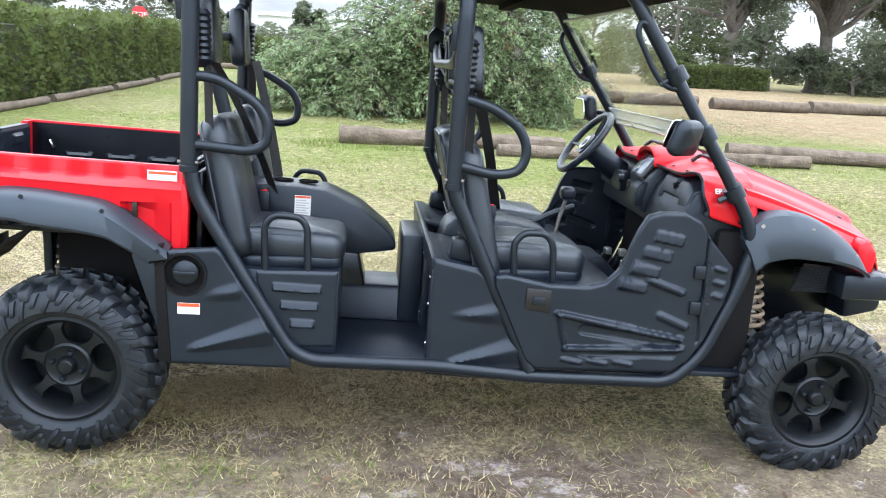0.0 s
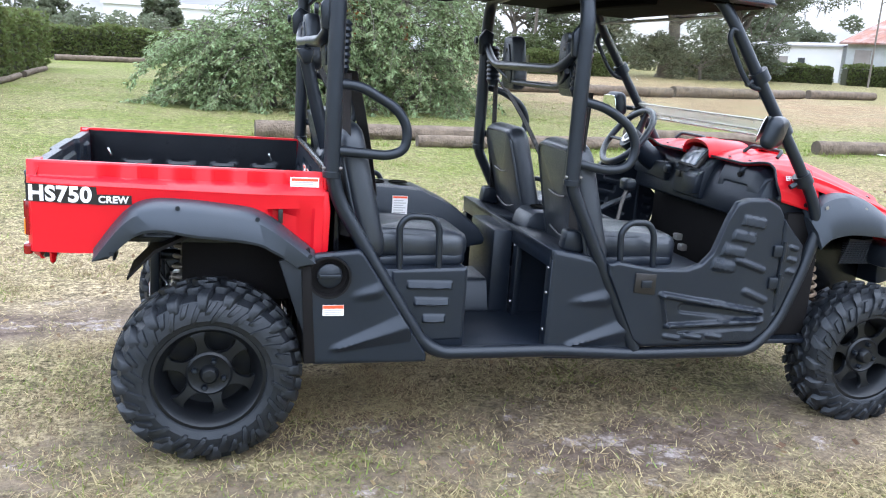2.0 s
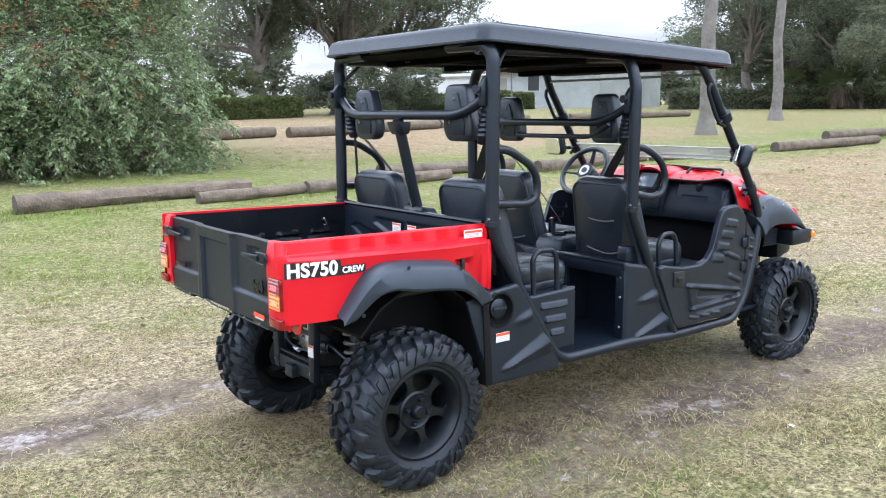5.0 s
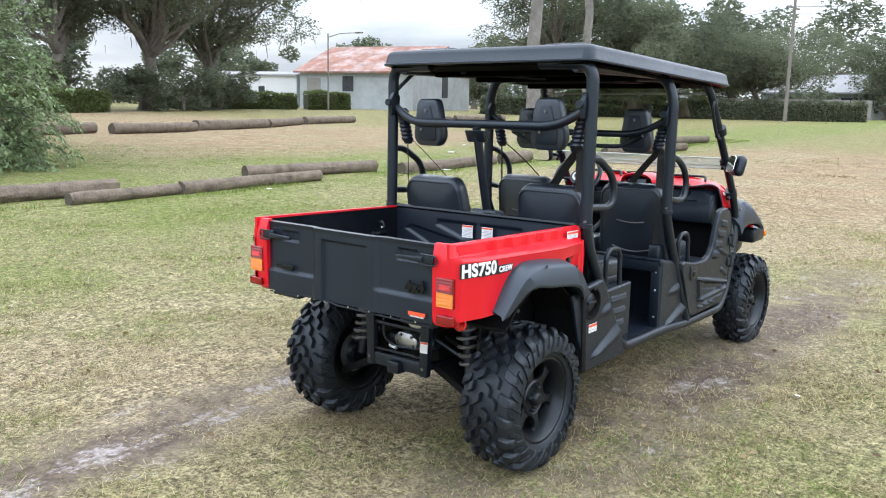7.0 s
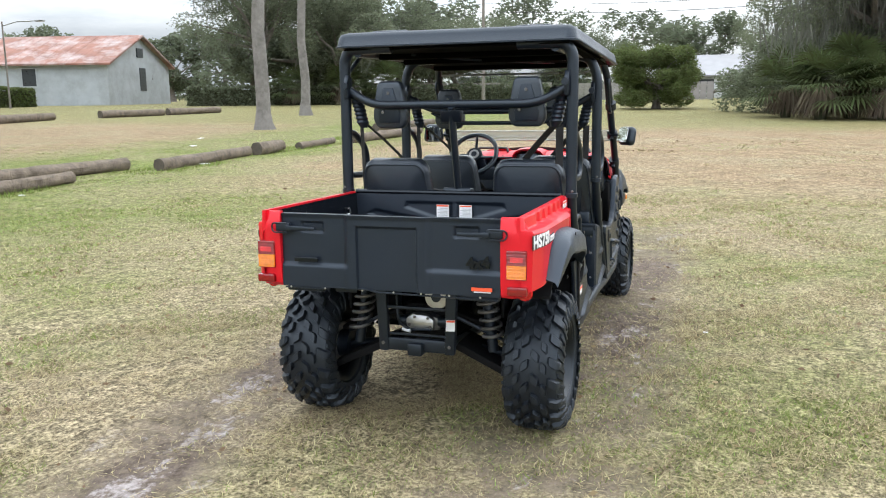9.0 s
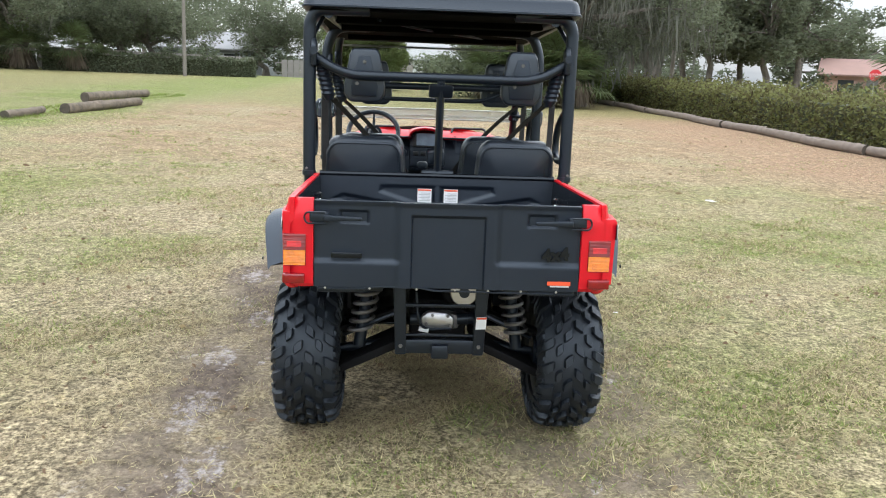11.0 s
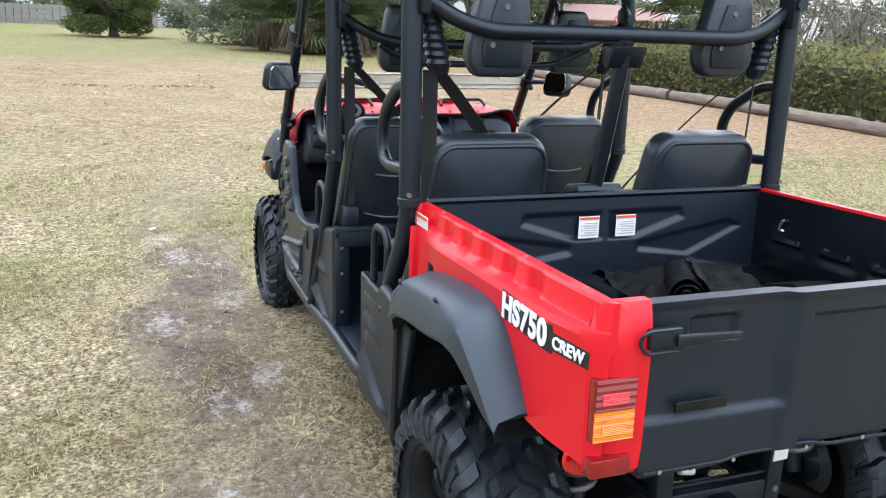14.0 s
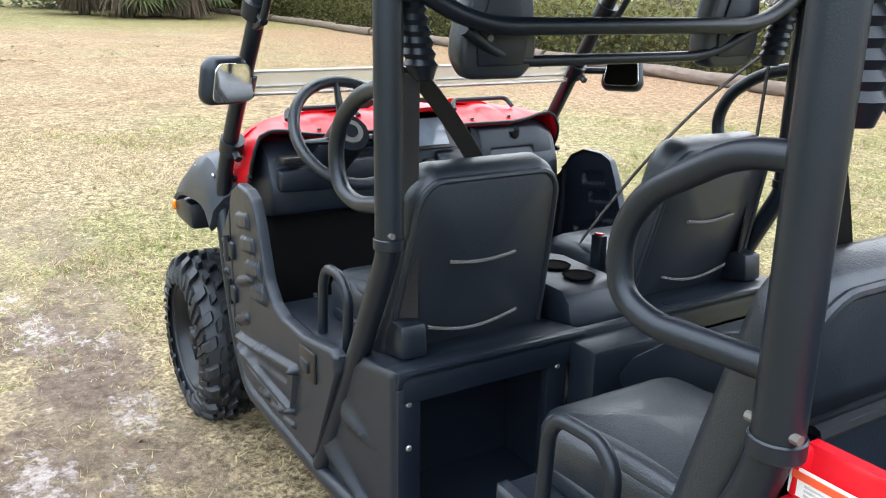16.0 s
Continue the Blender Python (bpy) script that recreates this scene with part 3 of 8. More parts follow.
def tree(label, x, y, trunk_h, trunk_r, crown, leaf, per, size, bark=BARK, lean=0.4, moss=0, extra=None, cat="tree", group="", long=1.7, hang=1.0):
    """Tapered trunk with limbs to its clumps of leaves; crown is a list of clumps round (x, y)."""
    z0 = ground_z(x, y)
    root = new("tree")
    root.location = (x, y, z0)
    bm = bmesh.new()
    top = Vector((random.uniform(-lean, lean), random.uniform(-lean, lean), trunk_h))
    pts = limb(bm, (0, 0, -0.15), top, trunk_r, trunk_r * 0.6, lean * 0.35, 12, 7)
    add_tube(bm, [(0, 0, -0.1), (0, 0, 0.25), (0, 0, 0.7)], [trunk_r * 1.7, trunk_r * 1.25, trunk_r], 10, 0)
    for i, (cx, cy, cz, rx, ry, rz) in enumerate(crown):
        if i % 2 == 0:
            base = pts[-1 - (i // 2) % 3]
            limb(bm, base, (cx, cy, cz), trunk_r * 0.42, trunk_r * 0.08, 0.25 * math.hypot(cx, cy) * 0.3, 6, 5)
    for v in bm.verts:
        if v.co.z < trunk_h:
            v.co.x += trunk_r * 0.22 * noise.noise((v.co.x * 3, v.co.y * 3, v.co.z * 1.6 + x))
            v.co.y += trunk_r * 0.22 * noise.noise((v.co.x * 3 + 7, v.co.y * 3, v.co.z * 1.6 + y))
    part("trunk", bm, bark, root)
    cloud("crown", leaf_tris(clumps(crown, per), size, 0.35, long), 3, leaf, root)
    if moss:
        c = np.array([(b[0], b[1], b[2] - b[5] * 0.6) for b in crown])
        k = c[rng.integers(len(c), size=moss)] + rng.normal(size=(moss, 3)) * np.array((0.8, 0.8, 0.45))
        ln = hang * rng.uniform(0.2, 0.9, size=(moss, 1)) * np.concatenate([rng.normal(size=(moss, 2)) * 0.22, np.ones((moss, 1))], 1)
        w = rng.normal(size=(moss, 3)) * np.array((0.02, 0.02, 0))
        q = np.stack([k - w, k + w, k + w * 0.3 - ln, k - w * 0.4 - ln * 0.9], 1).reshape(-1, 3)
        tagged(cloud("hanging_moss", q, 4, MOSS, root), kind="stuff")
    if extra:
        extra(root)
    return tagged(root, label, cat, group)


def hedge(label, a, b, width, height, count, size, mat=LEAF_HEDGE, category="hedge", shag=0.06):
    """Clipped hedge between two points: a dark core box for the inner shade, leaves over a lumpy box."""
    a, b = Vector(a), Vector(b)
    ln = (b - a).length
    d = (b - a) / ln
    s = Vector((-d.y, d.x))
    u = rng.uniform(0, 1, size=count)
    face = rng.uniform(size=count)
    v = np.where(face < 0.38, -0.5, np.where(face < 0.66, 0.5, rng.uniform(-0.5, 0.5, size=count)))
    w = np.where(face < 0.66, rng.uniform(0.02, 1, size=count), 1.0)
    lump = 0.1 * np.sin(u * ln * 1.7) + 0.07 * np.sin(u * ln * 4.1 + w * 3) + rng.normal(size=count) * shag
    v = v * (width + lump)
    h = w * (height + lump * 0.8) * np.where(np.abs(u - 0.5) > 0.49, 0.9, 1)
    px, py = a.x + d.x * u * ln + s.x * v, a.y + d.y * u * ln + s.y * v
    pz = np.array([ground_z(i, j) for i, j in zip(px, py)]) + h
    root = new("hedge")
    mid = (a + b) / 2
    root.location = (mid.x, mid.y, ground_z(mid.x, mid.y))
    pts = np.stack([px, py, pz], 1) - np.array(root.location)
    cloud("leaves", leaf_quads(pts, size, 0.7), 4, mat, root)
    # solid box whose dark colour stands for the shade among the twigs
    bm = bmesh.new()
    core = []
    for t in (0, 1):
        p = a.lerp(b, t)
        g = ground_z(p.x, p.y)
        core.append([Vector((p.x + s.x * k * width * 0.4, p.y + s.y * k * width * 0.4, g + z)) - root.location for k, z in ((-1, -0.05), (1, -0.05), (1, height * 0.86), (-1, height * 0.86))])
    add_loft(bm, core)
    part("shade_core", bm, HEDGE_CORE, root, smooth=0)
    return tagged(root, label, category)


# inner shade of the hedges put into a dark colour; palm trunks share it
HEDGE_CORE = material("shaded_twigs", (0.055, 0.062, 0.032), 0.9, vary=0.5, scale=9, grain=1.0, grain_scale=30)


def log(label, a, b, r, category="log", group="logs along the lawn", mat=LOGM):
    """Weathered log lying on the lawn between two points."""
    a, b = Vector(a), Vector(b)
    k = 34
    bm = bmesh.new()
    secs = []
    d = (b - a).normalized()
    s = Vector((-d.y, d.x))
    seed = a.x * 3.1 + a.y
    for i in range(k + 1):
        t = i / k
        p = a.lerp(b, t) + s * 0.03 * math.sin(seed + t * 5)
        z = ground_z(p.x, p.y)
        ring = []
        for j in range(22):
            q = 2 * math.pi * j / 22
            rr = r * (1 + 0.16 * noise.noise((seed, t * 7, math.cos(q) * 1.5)) + 0.10 * noise.noise((t * 12, math.sin(q) * 3, seed + math.cos(q) * 3)) + 0.07 * noise.noise((t * 5, q * 4, seed))) * (1 - 0.12 * t)
            ring.append(Vector((p.x + s.x * math.cos(q) * rr, p.y + s.y * math.cos(q) * rr, z + r * 0.86 + math.sin(q) * rr)))
        secs.append(ring)
    mid = (a + b) / 2
    org = Vector((mid.x, mid.y, ground_z(mid.x, mid.y)))
    add_loft(bm, [[v - org for v in ring] for ring in secs], caps=False)
    root = new("log")
    root.location = org
    part("bark", bm, mat, root)
    for ring, dx in ((secs[0], 1), (secs[-1], -1)):
        c = sum(ring, Vector()) / len(ring)
        rb = bmesh.new()
        add_loft(rb, [[(v - c) * 0.985 + c - org + Vector((d.x, d.y, 0)) * dx * o for v in ring] for o in (-0.004, 0.02)])
        part("cut_end", rb, LOGEND, root)
    return tagged(root, label, category, group)


# near row of logs, then the row across the lawn
for ax, ay, bx, by, r in ((0.57, 9.8, 4.2, 9.95, 0.17), (3.0, 9.15, 6.2, 9.3, 0.12), (4.9, 9.2, 8.1, 9.4, 0.14), (7.2, 10.45, 10.3, 9.95, 0.17),
                          (10.3, 9.2, 13.9, 9.3, 0.16), (14.1, 9.2, 15.4, 9.25, 0.2), (16.0, 9.05, 18.3, 9.15, 0.12), (18.4, 8.65, 23.1, 8.2, 0.17), (23.8, 10.1, 28.3, 9.5, 0.19)):
    log("weathered grey log lying in the grass", (ax, ay), (bx, by), r * 0.82)
for ax, ay, bx, by, r in ((9.0, 24.9, 12.5, 25.4, 0.22), (12.8, 24.8, 16.5, 25.2, 0.2), (16.8, 25.6, 21.0, 26.4, 0.22), (21.2, 26.6, 24.6, 28.2, 0.2),
                          (25.0, 28.4, 29.0, 29.0, 0.2), (31.6, 28.4, 35.5, 27.5, 0.2), (35.8, 27.4, 40.0, 26.9, 0.2), (-5.1, 9.5, -5.05, 13.0, 0.08), (-5.05, 13.3, -4.95, 16.8, 0.08), (-4.95, 17.2, -5.0, 20.8, 0.08), (-5.0, 21.2, -5.1, 24.6, 0.08), (-6.0, 31.6, -2.6, 33.0, 0.12)):
    log("dark old log edging the far lawn", (ax, ay), (bx, by), r, group="logs edging the far lawn")

# big sprawling shrub with low branches behind the near logs
shrub_balls = ([(-1.6 + rng.uniform(-0.3, 0.3), rng.uniform(-0.4, 1.2), rng.uniform(0.7, 1.3), 0.8, 0.8, 0.45) for i in range(5)]
               + [(rng.uniform(-1.2, 1.2), rng.uniform(-2.0, 1.5), rng.uniform(0.5, 1.5), 0.8, 0.8, 0.5) for i in range(16)]
               + [(rng.uniform(-0.4, 4.0), rng.uniform(-1.8, 1.5), rng.uniform(0.5, 3.2), 0.9, 0.9, 0.6) for i in range(34)]
               + [(rng.uniform(-0.2, 4.2), rng.uniform(-1.0, 2.6), rng.uniform(3.0, 7.5), 1.2, 1.2, 0.8) for i in range(34)]
               + [(rng.uniform(-1.6, 3.6), rng.uniform(-1.2, 1.6), rng.uniform(1.6, 4.6), 0.95, 0.95, 0.6) for i in range(12)])
def sprawling(label, x, y, tiers, leaf, size, inner, cat):
    """Stems with arching branches, each set with flat side sprays of leaves; inner clumps fill the shade between them."""
    root = new("tree" if cat == "tree" else "bush")
    root.location = (x, y, ground_z(x, y))
    bm = bmesh.new()
    base, way, reach = [], [], []
    for cx, cy, h0, h1, l0, l1, rise, droop, count in tiers:
        limb(bm, (cx * 0.7, cy * 0.7, -0.1), (cx, cy, h1), 0.05 + 0.012 * h1, 0.03, 0.15, 7, 6)
        for i in range(count):
            a, ln = rng.uniform(0, 2 * np.pi), rng.uniform(l0, l1)
            start = np.array((cx + rng.normal() * 0.15, cy + rng.normal() * 0.15, rng.uniform(h0, h1)))
            t = np.linspace(0, 1, 7)[:, None]
            bend = a + rng.normal() * 0.35 * t[:, 0]
            pts = start + np.stack([np.cos(bend) * ln * t[:, 0], np.sin(bend) * ln * t[:, 0], ln * (rise * t[:, 0] - droop * t[:, 0] ** 2)], 1)
            pts[:, 2] = np.maximum(pts[:, 2], 0.05)
            add_tube(bm, [tuple(p) for p in pts], [0.016 - 0.0019 * k for k in range(7)], 4, 0)
            for j in range(12):
                u = 0.22 + 0.78 * j / 11
                k = min(int(u * 6), 5)
                p = pts[k] + (pts[k + 1] - pts[k]) * (u * 6 - k)
                d = pts[k + 1] - pts[k]
                d = d / np.linalg.norm(d)
                side = np.array((-d[1], d[0], 0.0)) * (1 if j % 2 else -1)
                w = d * (0.6 if j < 11 else 1.0) + side * (0.85 if j < 11 else 0.0) + np.array((0, 0, rng.normal() * 0.18 - 0.08))
                base.append(p)
                way.append(w / np.linalg.norm(w))
                reach.append(0.16 + 0.5 * (1.1 - u) * rng.uniform(0.6, 1.2))
    part("branchwork", bm, BARK, root)
    base, way, reach = np.array(base), np.array(way), np.array(reach)
    per = 24
    k = len(base) * per
    b, w, r = np.repeat(base, per, 0), np.repeat(way, per, 0), np.repeat(reach, per)
    u = rng.uniform(0.05, 1.0, size=k)
    c = b + w * (r * u)[:, None] + rng.normal(size=(k, 3)) * np.array((0.035, 0.035, 0.025))
    c[:, 2] = np.maximum(c[:, 2], 0.03)
    cross = np.stack([-w[:, 1], w[:, 0], 0 * u], 1) * rng.choice([-1, 1], size=k)[:, None]
    d = w * 0.7 + cross * 0.75 + rng.normal(size=(k, 3)) * 0.28 - np.array((0, 0, 0.2))
    d /= np.linalg.norm(d, axis=1)[:, None]
    s = np.cross(d, np.array((0, 0, 1.0)) + rng.normal(size=(k, 3)) * 0.45)
    s /= np.linalg.norm(s, axis=1)[:, None]
    z = (size * rng.uniform(0.6, 1.3, size=k))[:, None]
    cloud("leaves", np.stack([c, c + d * z * 1.1 + s * z * 0.45, c + d * z * 2.3, c + d * z * 1.1 - s * z * 0.45], 1).reshape(-1, 3), 4, leaf, root)
    cloud("inner_leaves", leaf_tris(clumps(inner, 300, 0.3), size * 1.5), 3, leaf, root)
    return root


shrub = sprawling("", 1.6, 15.6, [(-1.9, -0.3, 0.3, 1.7, 0.7, 1.5, 0.35, 0.75, 46), (-0.6, -0.6, 0.4, 2.3, 0.9, 1.9, 0.4, 0.8, 54), (1.0, -0.7, 0.4, 2.8, 0.9, 2.1, 0.4, 0.85, 60), (2.6, -0.3, 0.4, 3.0, 0.9, 2.1, 0.4, 0.85, 60), (3.4, 0.2, 0.2, 1.2, 1.0, 1.9, 0.3, 0.5, 30),
                                  (0.9, 0.4, 2.6, 5.0, 1.0, 2.3, 0.5, 0.7, 60), (2.2, 0.8, 3.2, 7.6, 1.0, 2.5, 0.5, 0.7, 80)], LEAF_SHRUB, 0.042,
                  [(b[0], b[1] + 0.5, b[2], b[3] * 0.85, b[4] * 0.85, b[5] * 0.9) for b in shrub_balls], "tree")
tagged(shrub, "sprawling green tree with low arching branches", "tree")
c = np.array([(1.6, 15.0, 0.0)]) + np.repeat(np.array([(rng.uniform(-0.5, 2.6), rng.uniform(-1.6, -0.6), rng.uniform(1.4, 4.4)) for i in range(26)]), 26, 0) + rng.normal(size=(26 * 26, 3)) * 0.09
cloud("rust_leaves", leaf_tris(c - np.array(shrub.location), 0.05), 3, BERRY, shrub)


def oak_crown(spread, height, n, ball, low=0.45):
    return [(rng.normal() * spread * 0.55, rng.normal() * spread * 0.55, height * rng.uniform(low, 1.0), ball * rng.uniform(0.7, 1.3), ball * rng.uniform(0.7, 1.3), ball * 0.62) for i in range(n)]


for x, y, th, r, sp, h, n, ms in ((4.6, 20.5, 4.0, 0.42, 3.8, 9.5, 34, 60), (9.0, 48.0, 4.5, 0.45, 6.0, 11, 36, 200), (29.5, 49.0, 5.0, 0.5, 6.5, 14, 46, 420), (24.5, 51.0, 5.0, 0.5, 4.5, 12, 34, 260),
                                 (36.5, 51.5, 4.5, 0.45, 5.0, 12, 36, 260), (56.5, 33.5, 5.0, 0.4, 4.5, 12, 36, 220), (60.0, 27.0, 3.5, 0.35, 4.0, 8, 30, 120),
                                 (66.0, 20.0, 2.8, 0.3, 3.4, 6.5, 26, 80), (82.0, 13.5, 2.5, 0.3, 3.4, 6.5, 24, 40), (76.0, -9.0, 3.0, 0.35, 3.6, 6.5, 26, 40)):
    tree("dark live oak hung with grey moss", x, y, th, r, oak_crown(sp, h, n, 1.9), LEAF_OAK, 1150, 0.14, moss=ms * 4, lean=1.2, group="oaks behind the lawn")

# tall pale trunks standing in the lawn
for x, y, r, h in ((24.4, 14.9, 0.27, 13.0), (37.2, 19.7, 0.25, 14.0)):
    tree("tall pale grey trunk with a high crown", x, y, h, r, [(rng.normal() * 2.4, rng.normal() * 2.4, h + rng.uniform(-0.8, 2.5), 1.4, 1.4, 0.9) for i in range(14)],
         LEAF_OAK, 700, 0.17, PINE_BARK, lean=0.5, moss=80)

# hedges
hedge("tall clipped green hedge along the lawn", (-6.1, 8.0), (-6.1, 26.5), 1.7, 1.62, 16000, 0.085)
hedge("low green hedge across the end of the lawn", (-8.5, 33.0), (-1.0, 36.0), 1.3, 1.25, 7000, 0.1)
hedge("low brownish hedge before the far road", (-1.0, 38.5), (7.0, 41.0), 1.2, 1.1, 5000, 0.12)
hedge("low clipped dark hedge beyond the lawn", (17.5, 44.5), (24.5, 46.0), 1.6, 1.25, 7000, 0.11)
hedge("low clipped dark hedge beyond the lawn", (33.5, 54.0), (44.0, 50.5), 1.5, 1.25, 7000, 0.11)
hedge("low clipped dark hedge beyond the lawn", (45.0, 50.2), (48.5, 48.8), 1.5, 1.4, 3000, 0.11)
hedge("low clipped dark hedge beyond the lawn", (53.0, 38.0), (58.5, 28.0), 1.6, 1.4, 6000, 0.13, LEAF_OAK)
hedge("low clipped dark hedge beyond the lawn", (59.5, 26.0), (66.0, 12.0), 1.6, 1.4, 6000, 0.13, LEAF_OAK)
LEAF_MIXED = leaf_mat("brown_green_hedge_leaf", (0.08, 0.088, 0.028), (0.22, 0.205, 0.085), 0.6, 0.55, 0.58)
hedge("shaggy hedge of green and brown leaves behind a timber edging", (46.0, -12.6), (7.6, -12.1), 2.0, 1.15, 40000, 0.07, LEAF_MIXED, shag=0.2)
hedge("clipped green hedge behind a timber edging", (7.2, -12.2), (-2.0, -12.4), 2.0, 1.2, 9000, 0.08, shag=0.2)
EDGEM = material("grey_timber_edging", (0.17, 0.135, 0.11), 0.9, vary=0.35, scale=5, grain=0.8, grain_scale=40, dirt=(0.1, 0.08, 0.07), dirt_amount=0.5)
for i in range(14):
    x = 6.5 + i * 2.85
    log("grey round timber edging a hedge", (x, -10.55 + 0.12 * math.sin(i * 2.3)), (x + 2.8, -10.5 + 0.12 * math.sin(i * 2.3 + 1)), 0.13, "timber", "timbers edging the hedge", EDGEM)

for x, y in ((6.5, 46.5), (13.0, 47.5), (20.5, 48.5), (26.0, 48.0), (31.0, 47.0), (35.5, 49.0)):
    tree("loose green bush under the oaks", x, y, 0.9, 0.08, [(rng.uniform(-2.6, 2.6), rng.uniform(-1.2, 1.2), rng.uniform(0.3, 2.6), 0.8, 0.8, 0.55) for i in range(18)], LEAF_PALM if x < 25 else LEAF_FAR, 420, 0.12, lean=0.3, cat="bush", group="bushes under the oaks", long=2.2)

# bushes and trees ahead
tree("rounded dark green bush on the lawn", 48.0, 2.1, 1.6, 0.2, [(rng.uniform(-1.6, 1.6), rng.uniform(-2.0, 2.0), rng.uniform(0.4, 3.3), rng.uniform(0.6, 1.0), rng.uniform(0.6, 1.0), rng.uniform(0.45, 0.8)) for i in range(38)], LEAF_HEDGE, 1900, 0.085, cat="bush")
tree("grey-green oak hung with moss", 36.5, -8.2, 4.0, 0.4, oak_crown(4.6, 9.5, 44, 1.6, 0.3), LEAF_OAK, 1700, 0.1, moss=5200, lean=1.0, hang=1.9)
tree("grey-green oak hung with moss", 45.0, -14.5, 4.5, 0.4, oak_crown(6.0, 11, 42, 1.9, 0.35), LEAF_OAK, 1500, 0.115, moss=1600, lean=1.0)
tree("rounded dark green bush on the lawn", 42.0, -5.5, 1.6, 0.2, [(rng.normal() * 1.6, rng.normal() * 1.8, rng.uniform(0.4, 3.0), 1.0, 1.0, 0.8) for i in range(30)], LEAF_OAK, 900, 0.11, cat="bush")


DEADFROND = leaf_mat("dead_frond", (0.12, 0.095, 0.07), (0.27, 0.22, 0.17), 0.3, 0.9)


tree("rounded dark green bush on the lawn", 41.5, -10.2, 1.4, 0.15, [(rng.normal() * 1.5, rng.normal() * 1.2, rng.uniform(0.3, 2.6), 0.9, 0.9, 0.7) for i in range(24)], LEAF_HEDGE, 900, 0.1, cat="bush")
for i in range(9):
    a, r = radians(-12.5 - 1.75 * i), rng.uniform(68, 82)
    tree("tall dark tree in the woods beyond the hedge", r * math.cos(a), r * math.sin(a), 6.0, 0.28, oak_crown(3.6, 12.5, 26, 1.7, 0.28), LEAF_OAK, 380, 0.26, lean=0.6, group="woods beyond the hedge")


def palmetto(x, y, s):
    """Fan palm: short shaggy trunk and a crown of split fans."""
    z0 = ground_z(x, y)
    root = new("palmetto")
    root.location = (x, y, z0)
    bm = bmesh.new()
    add_tube(bm, [(0, 0, -0.1), (0.02, 0, 0.4 * s), (0, 0.03, 0.75 * s)], [0.16 * s, 0.15 * s, 0.1 * s], 9, 0)
    part("trunk", bm, HEDGE_CORE, root)
    quads = []
    for i in range(46):
        a, e = random.uniform(0, 2 * math.pi), random.uniform(-0.35, 1.35)
        d = Vector((math.cos(a) * math.cos(e), math.sin(a) * math.cos(e), math.sin(e)))
        side = d.cross(Vector((0, 0, 1))).normalized()
        up = side.cross(d)
        c = Vector((0, 0, 0.8 * s)) + d * random.uniform(0.5, 0.95) * s
        for j in range(13):
            f = radians(-78 + 13 * j)
            t = (d * math.cos(f) + side * math.sin(f)).normalized()
            w = (side * math.cos(f) - d * math.sin(f)) * 0.028 * s
            tip = c + t * 0.75 * s - Vector((0, 0, 0.16 * s)) - up * 0.04
            m = c + t * 0.42 * s
            quads += [c, m + w, tip, m - w]
    cloud("fronds", quads, 4, LEAF_PALM, root)
    skirt = []
    for i in range(260):
        a, r0 = random.uniform(0, 2 * math.pi), random.uniform(0.1, 0.5) * s
        p = Vector((math.cos(a) * r0, math.sin(a) * r0, random.uniform(0.55, 1.0) * s))
        q = Vector((math.cos(a) * r0 * 1.7, math.sin(a) * r0 * 1.7, max(0.02, p.z - random.uniform(0.4, 0.95) * s)))
        w = Vector((-math.sin(a), math.cos(a), 0)) * 0.03 * s
        skirt += [p, (p + q) / 2 + w, q, (p + q) / 2 - w]
    cloud("dead_fronds", skirt, 4, DEADFROND, root)
    return tagged(root, "fan palm with drooping split fronds", "palm", "fan palms before the oaks")


for x, y, s in ((34.2, -5.4, 1.5), (34.9, -6.6, 1.7), (36.2, -4.2, 1.4), (33.6, -7.6, 1.3), (58.0, 27.0, 1.6), (60.0, 24.0, 1.7), (56.5, 30.5, 1.5), (32.0, -23.5, 2.2), (34.5, -24.5, 2.4)):
    palmetto(x, y, s)


def twiggy(x, y, h):
    """Leafless winter shrub."""
    root = new("bare_bush")
    root.location = (x, y, ground_z(x, y))
    bm = bmesh.new()
    for i in range(16):
        a, e = random.uniform(0, 6.28), random.uniform(0.7, 1.4)
        p = Vector((math.cos(a) * math.cos(e), math.sin(a) * math.cos(e), math.sin(e))) * h * random.uniform(0.7, 1.1)
        pts = limb(bm, (0, 0, 0), p, 0.04, 0.012, 0.2, 4, 5)
        for q in pts[2:]:
            for k in range(4):
                limb(bm, q, q + Vector((random.uniform(-0.5, 0.5), random.uniform(-0.5, 0.5), random.uniform(0.1, 0.7))), 0.012, 0.004, 0.05, 3, 2)
    part("branchwork", bm, TWIG, root, smooth=0)
    return tagged(root, "bare pale winter bush without leaves", "bush")


for x, y, h in ((15.5, -14.6, 3.0), (17.0, -15.2, 3.2), (13.4, -14.4, 2.6), (61.0, 50.0, 3.2)):
    twiggy(x, y, h)

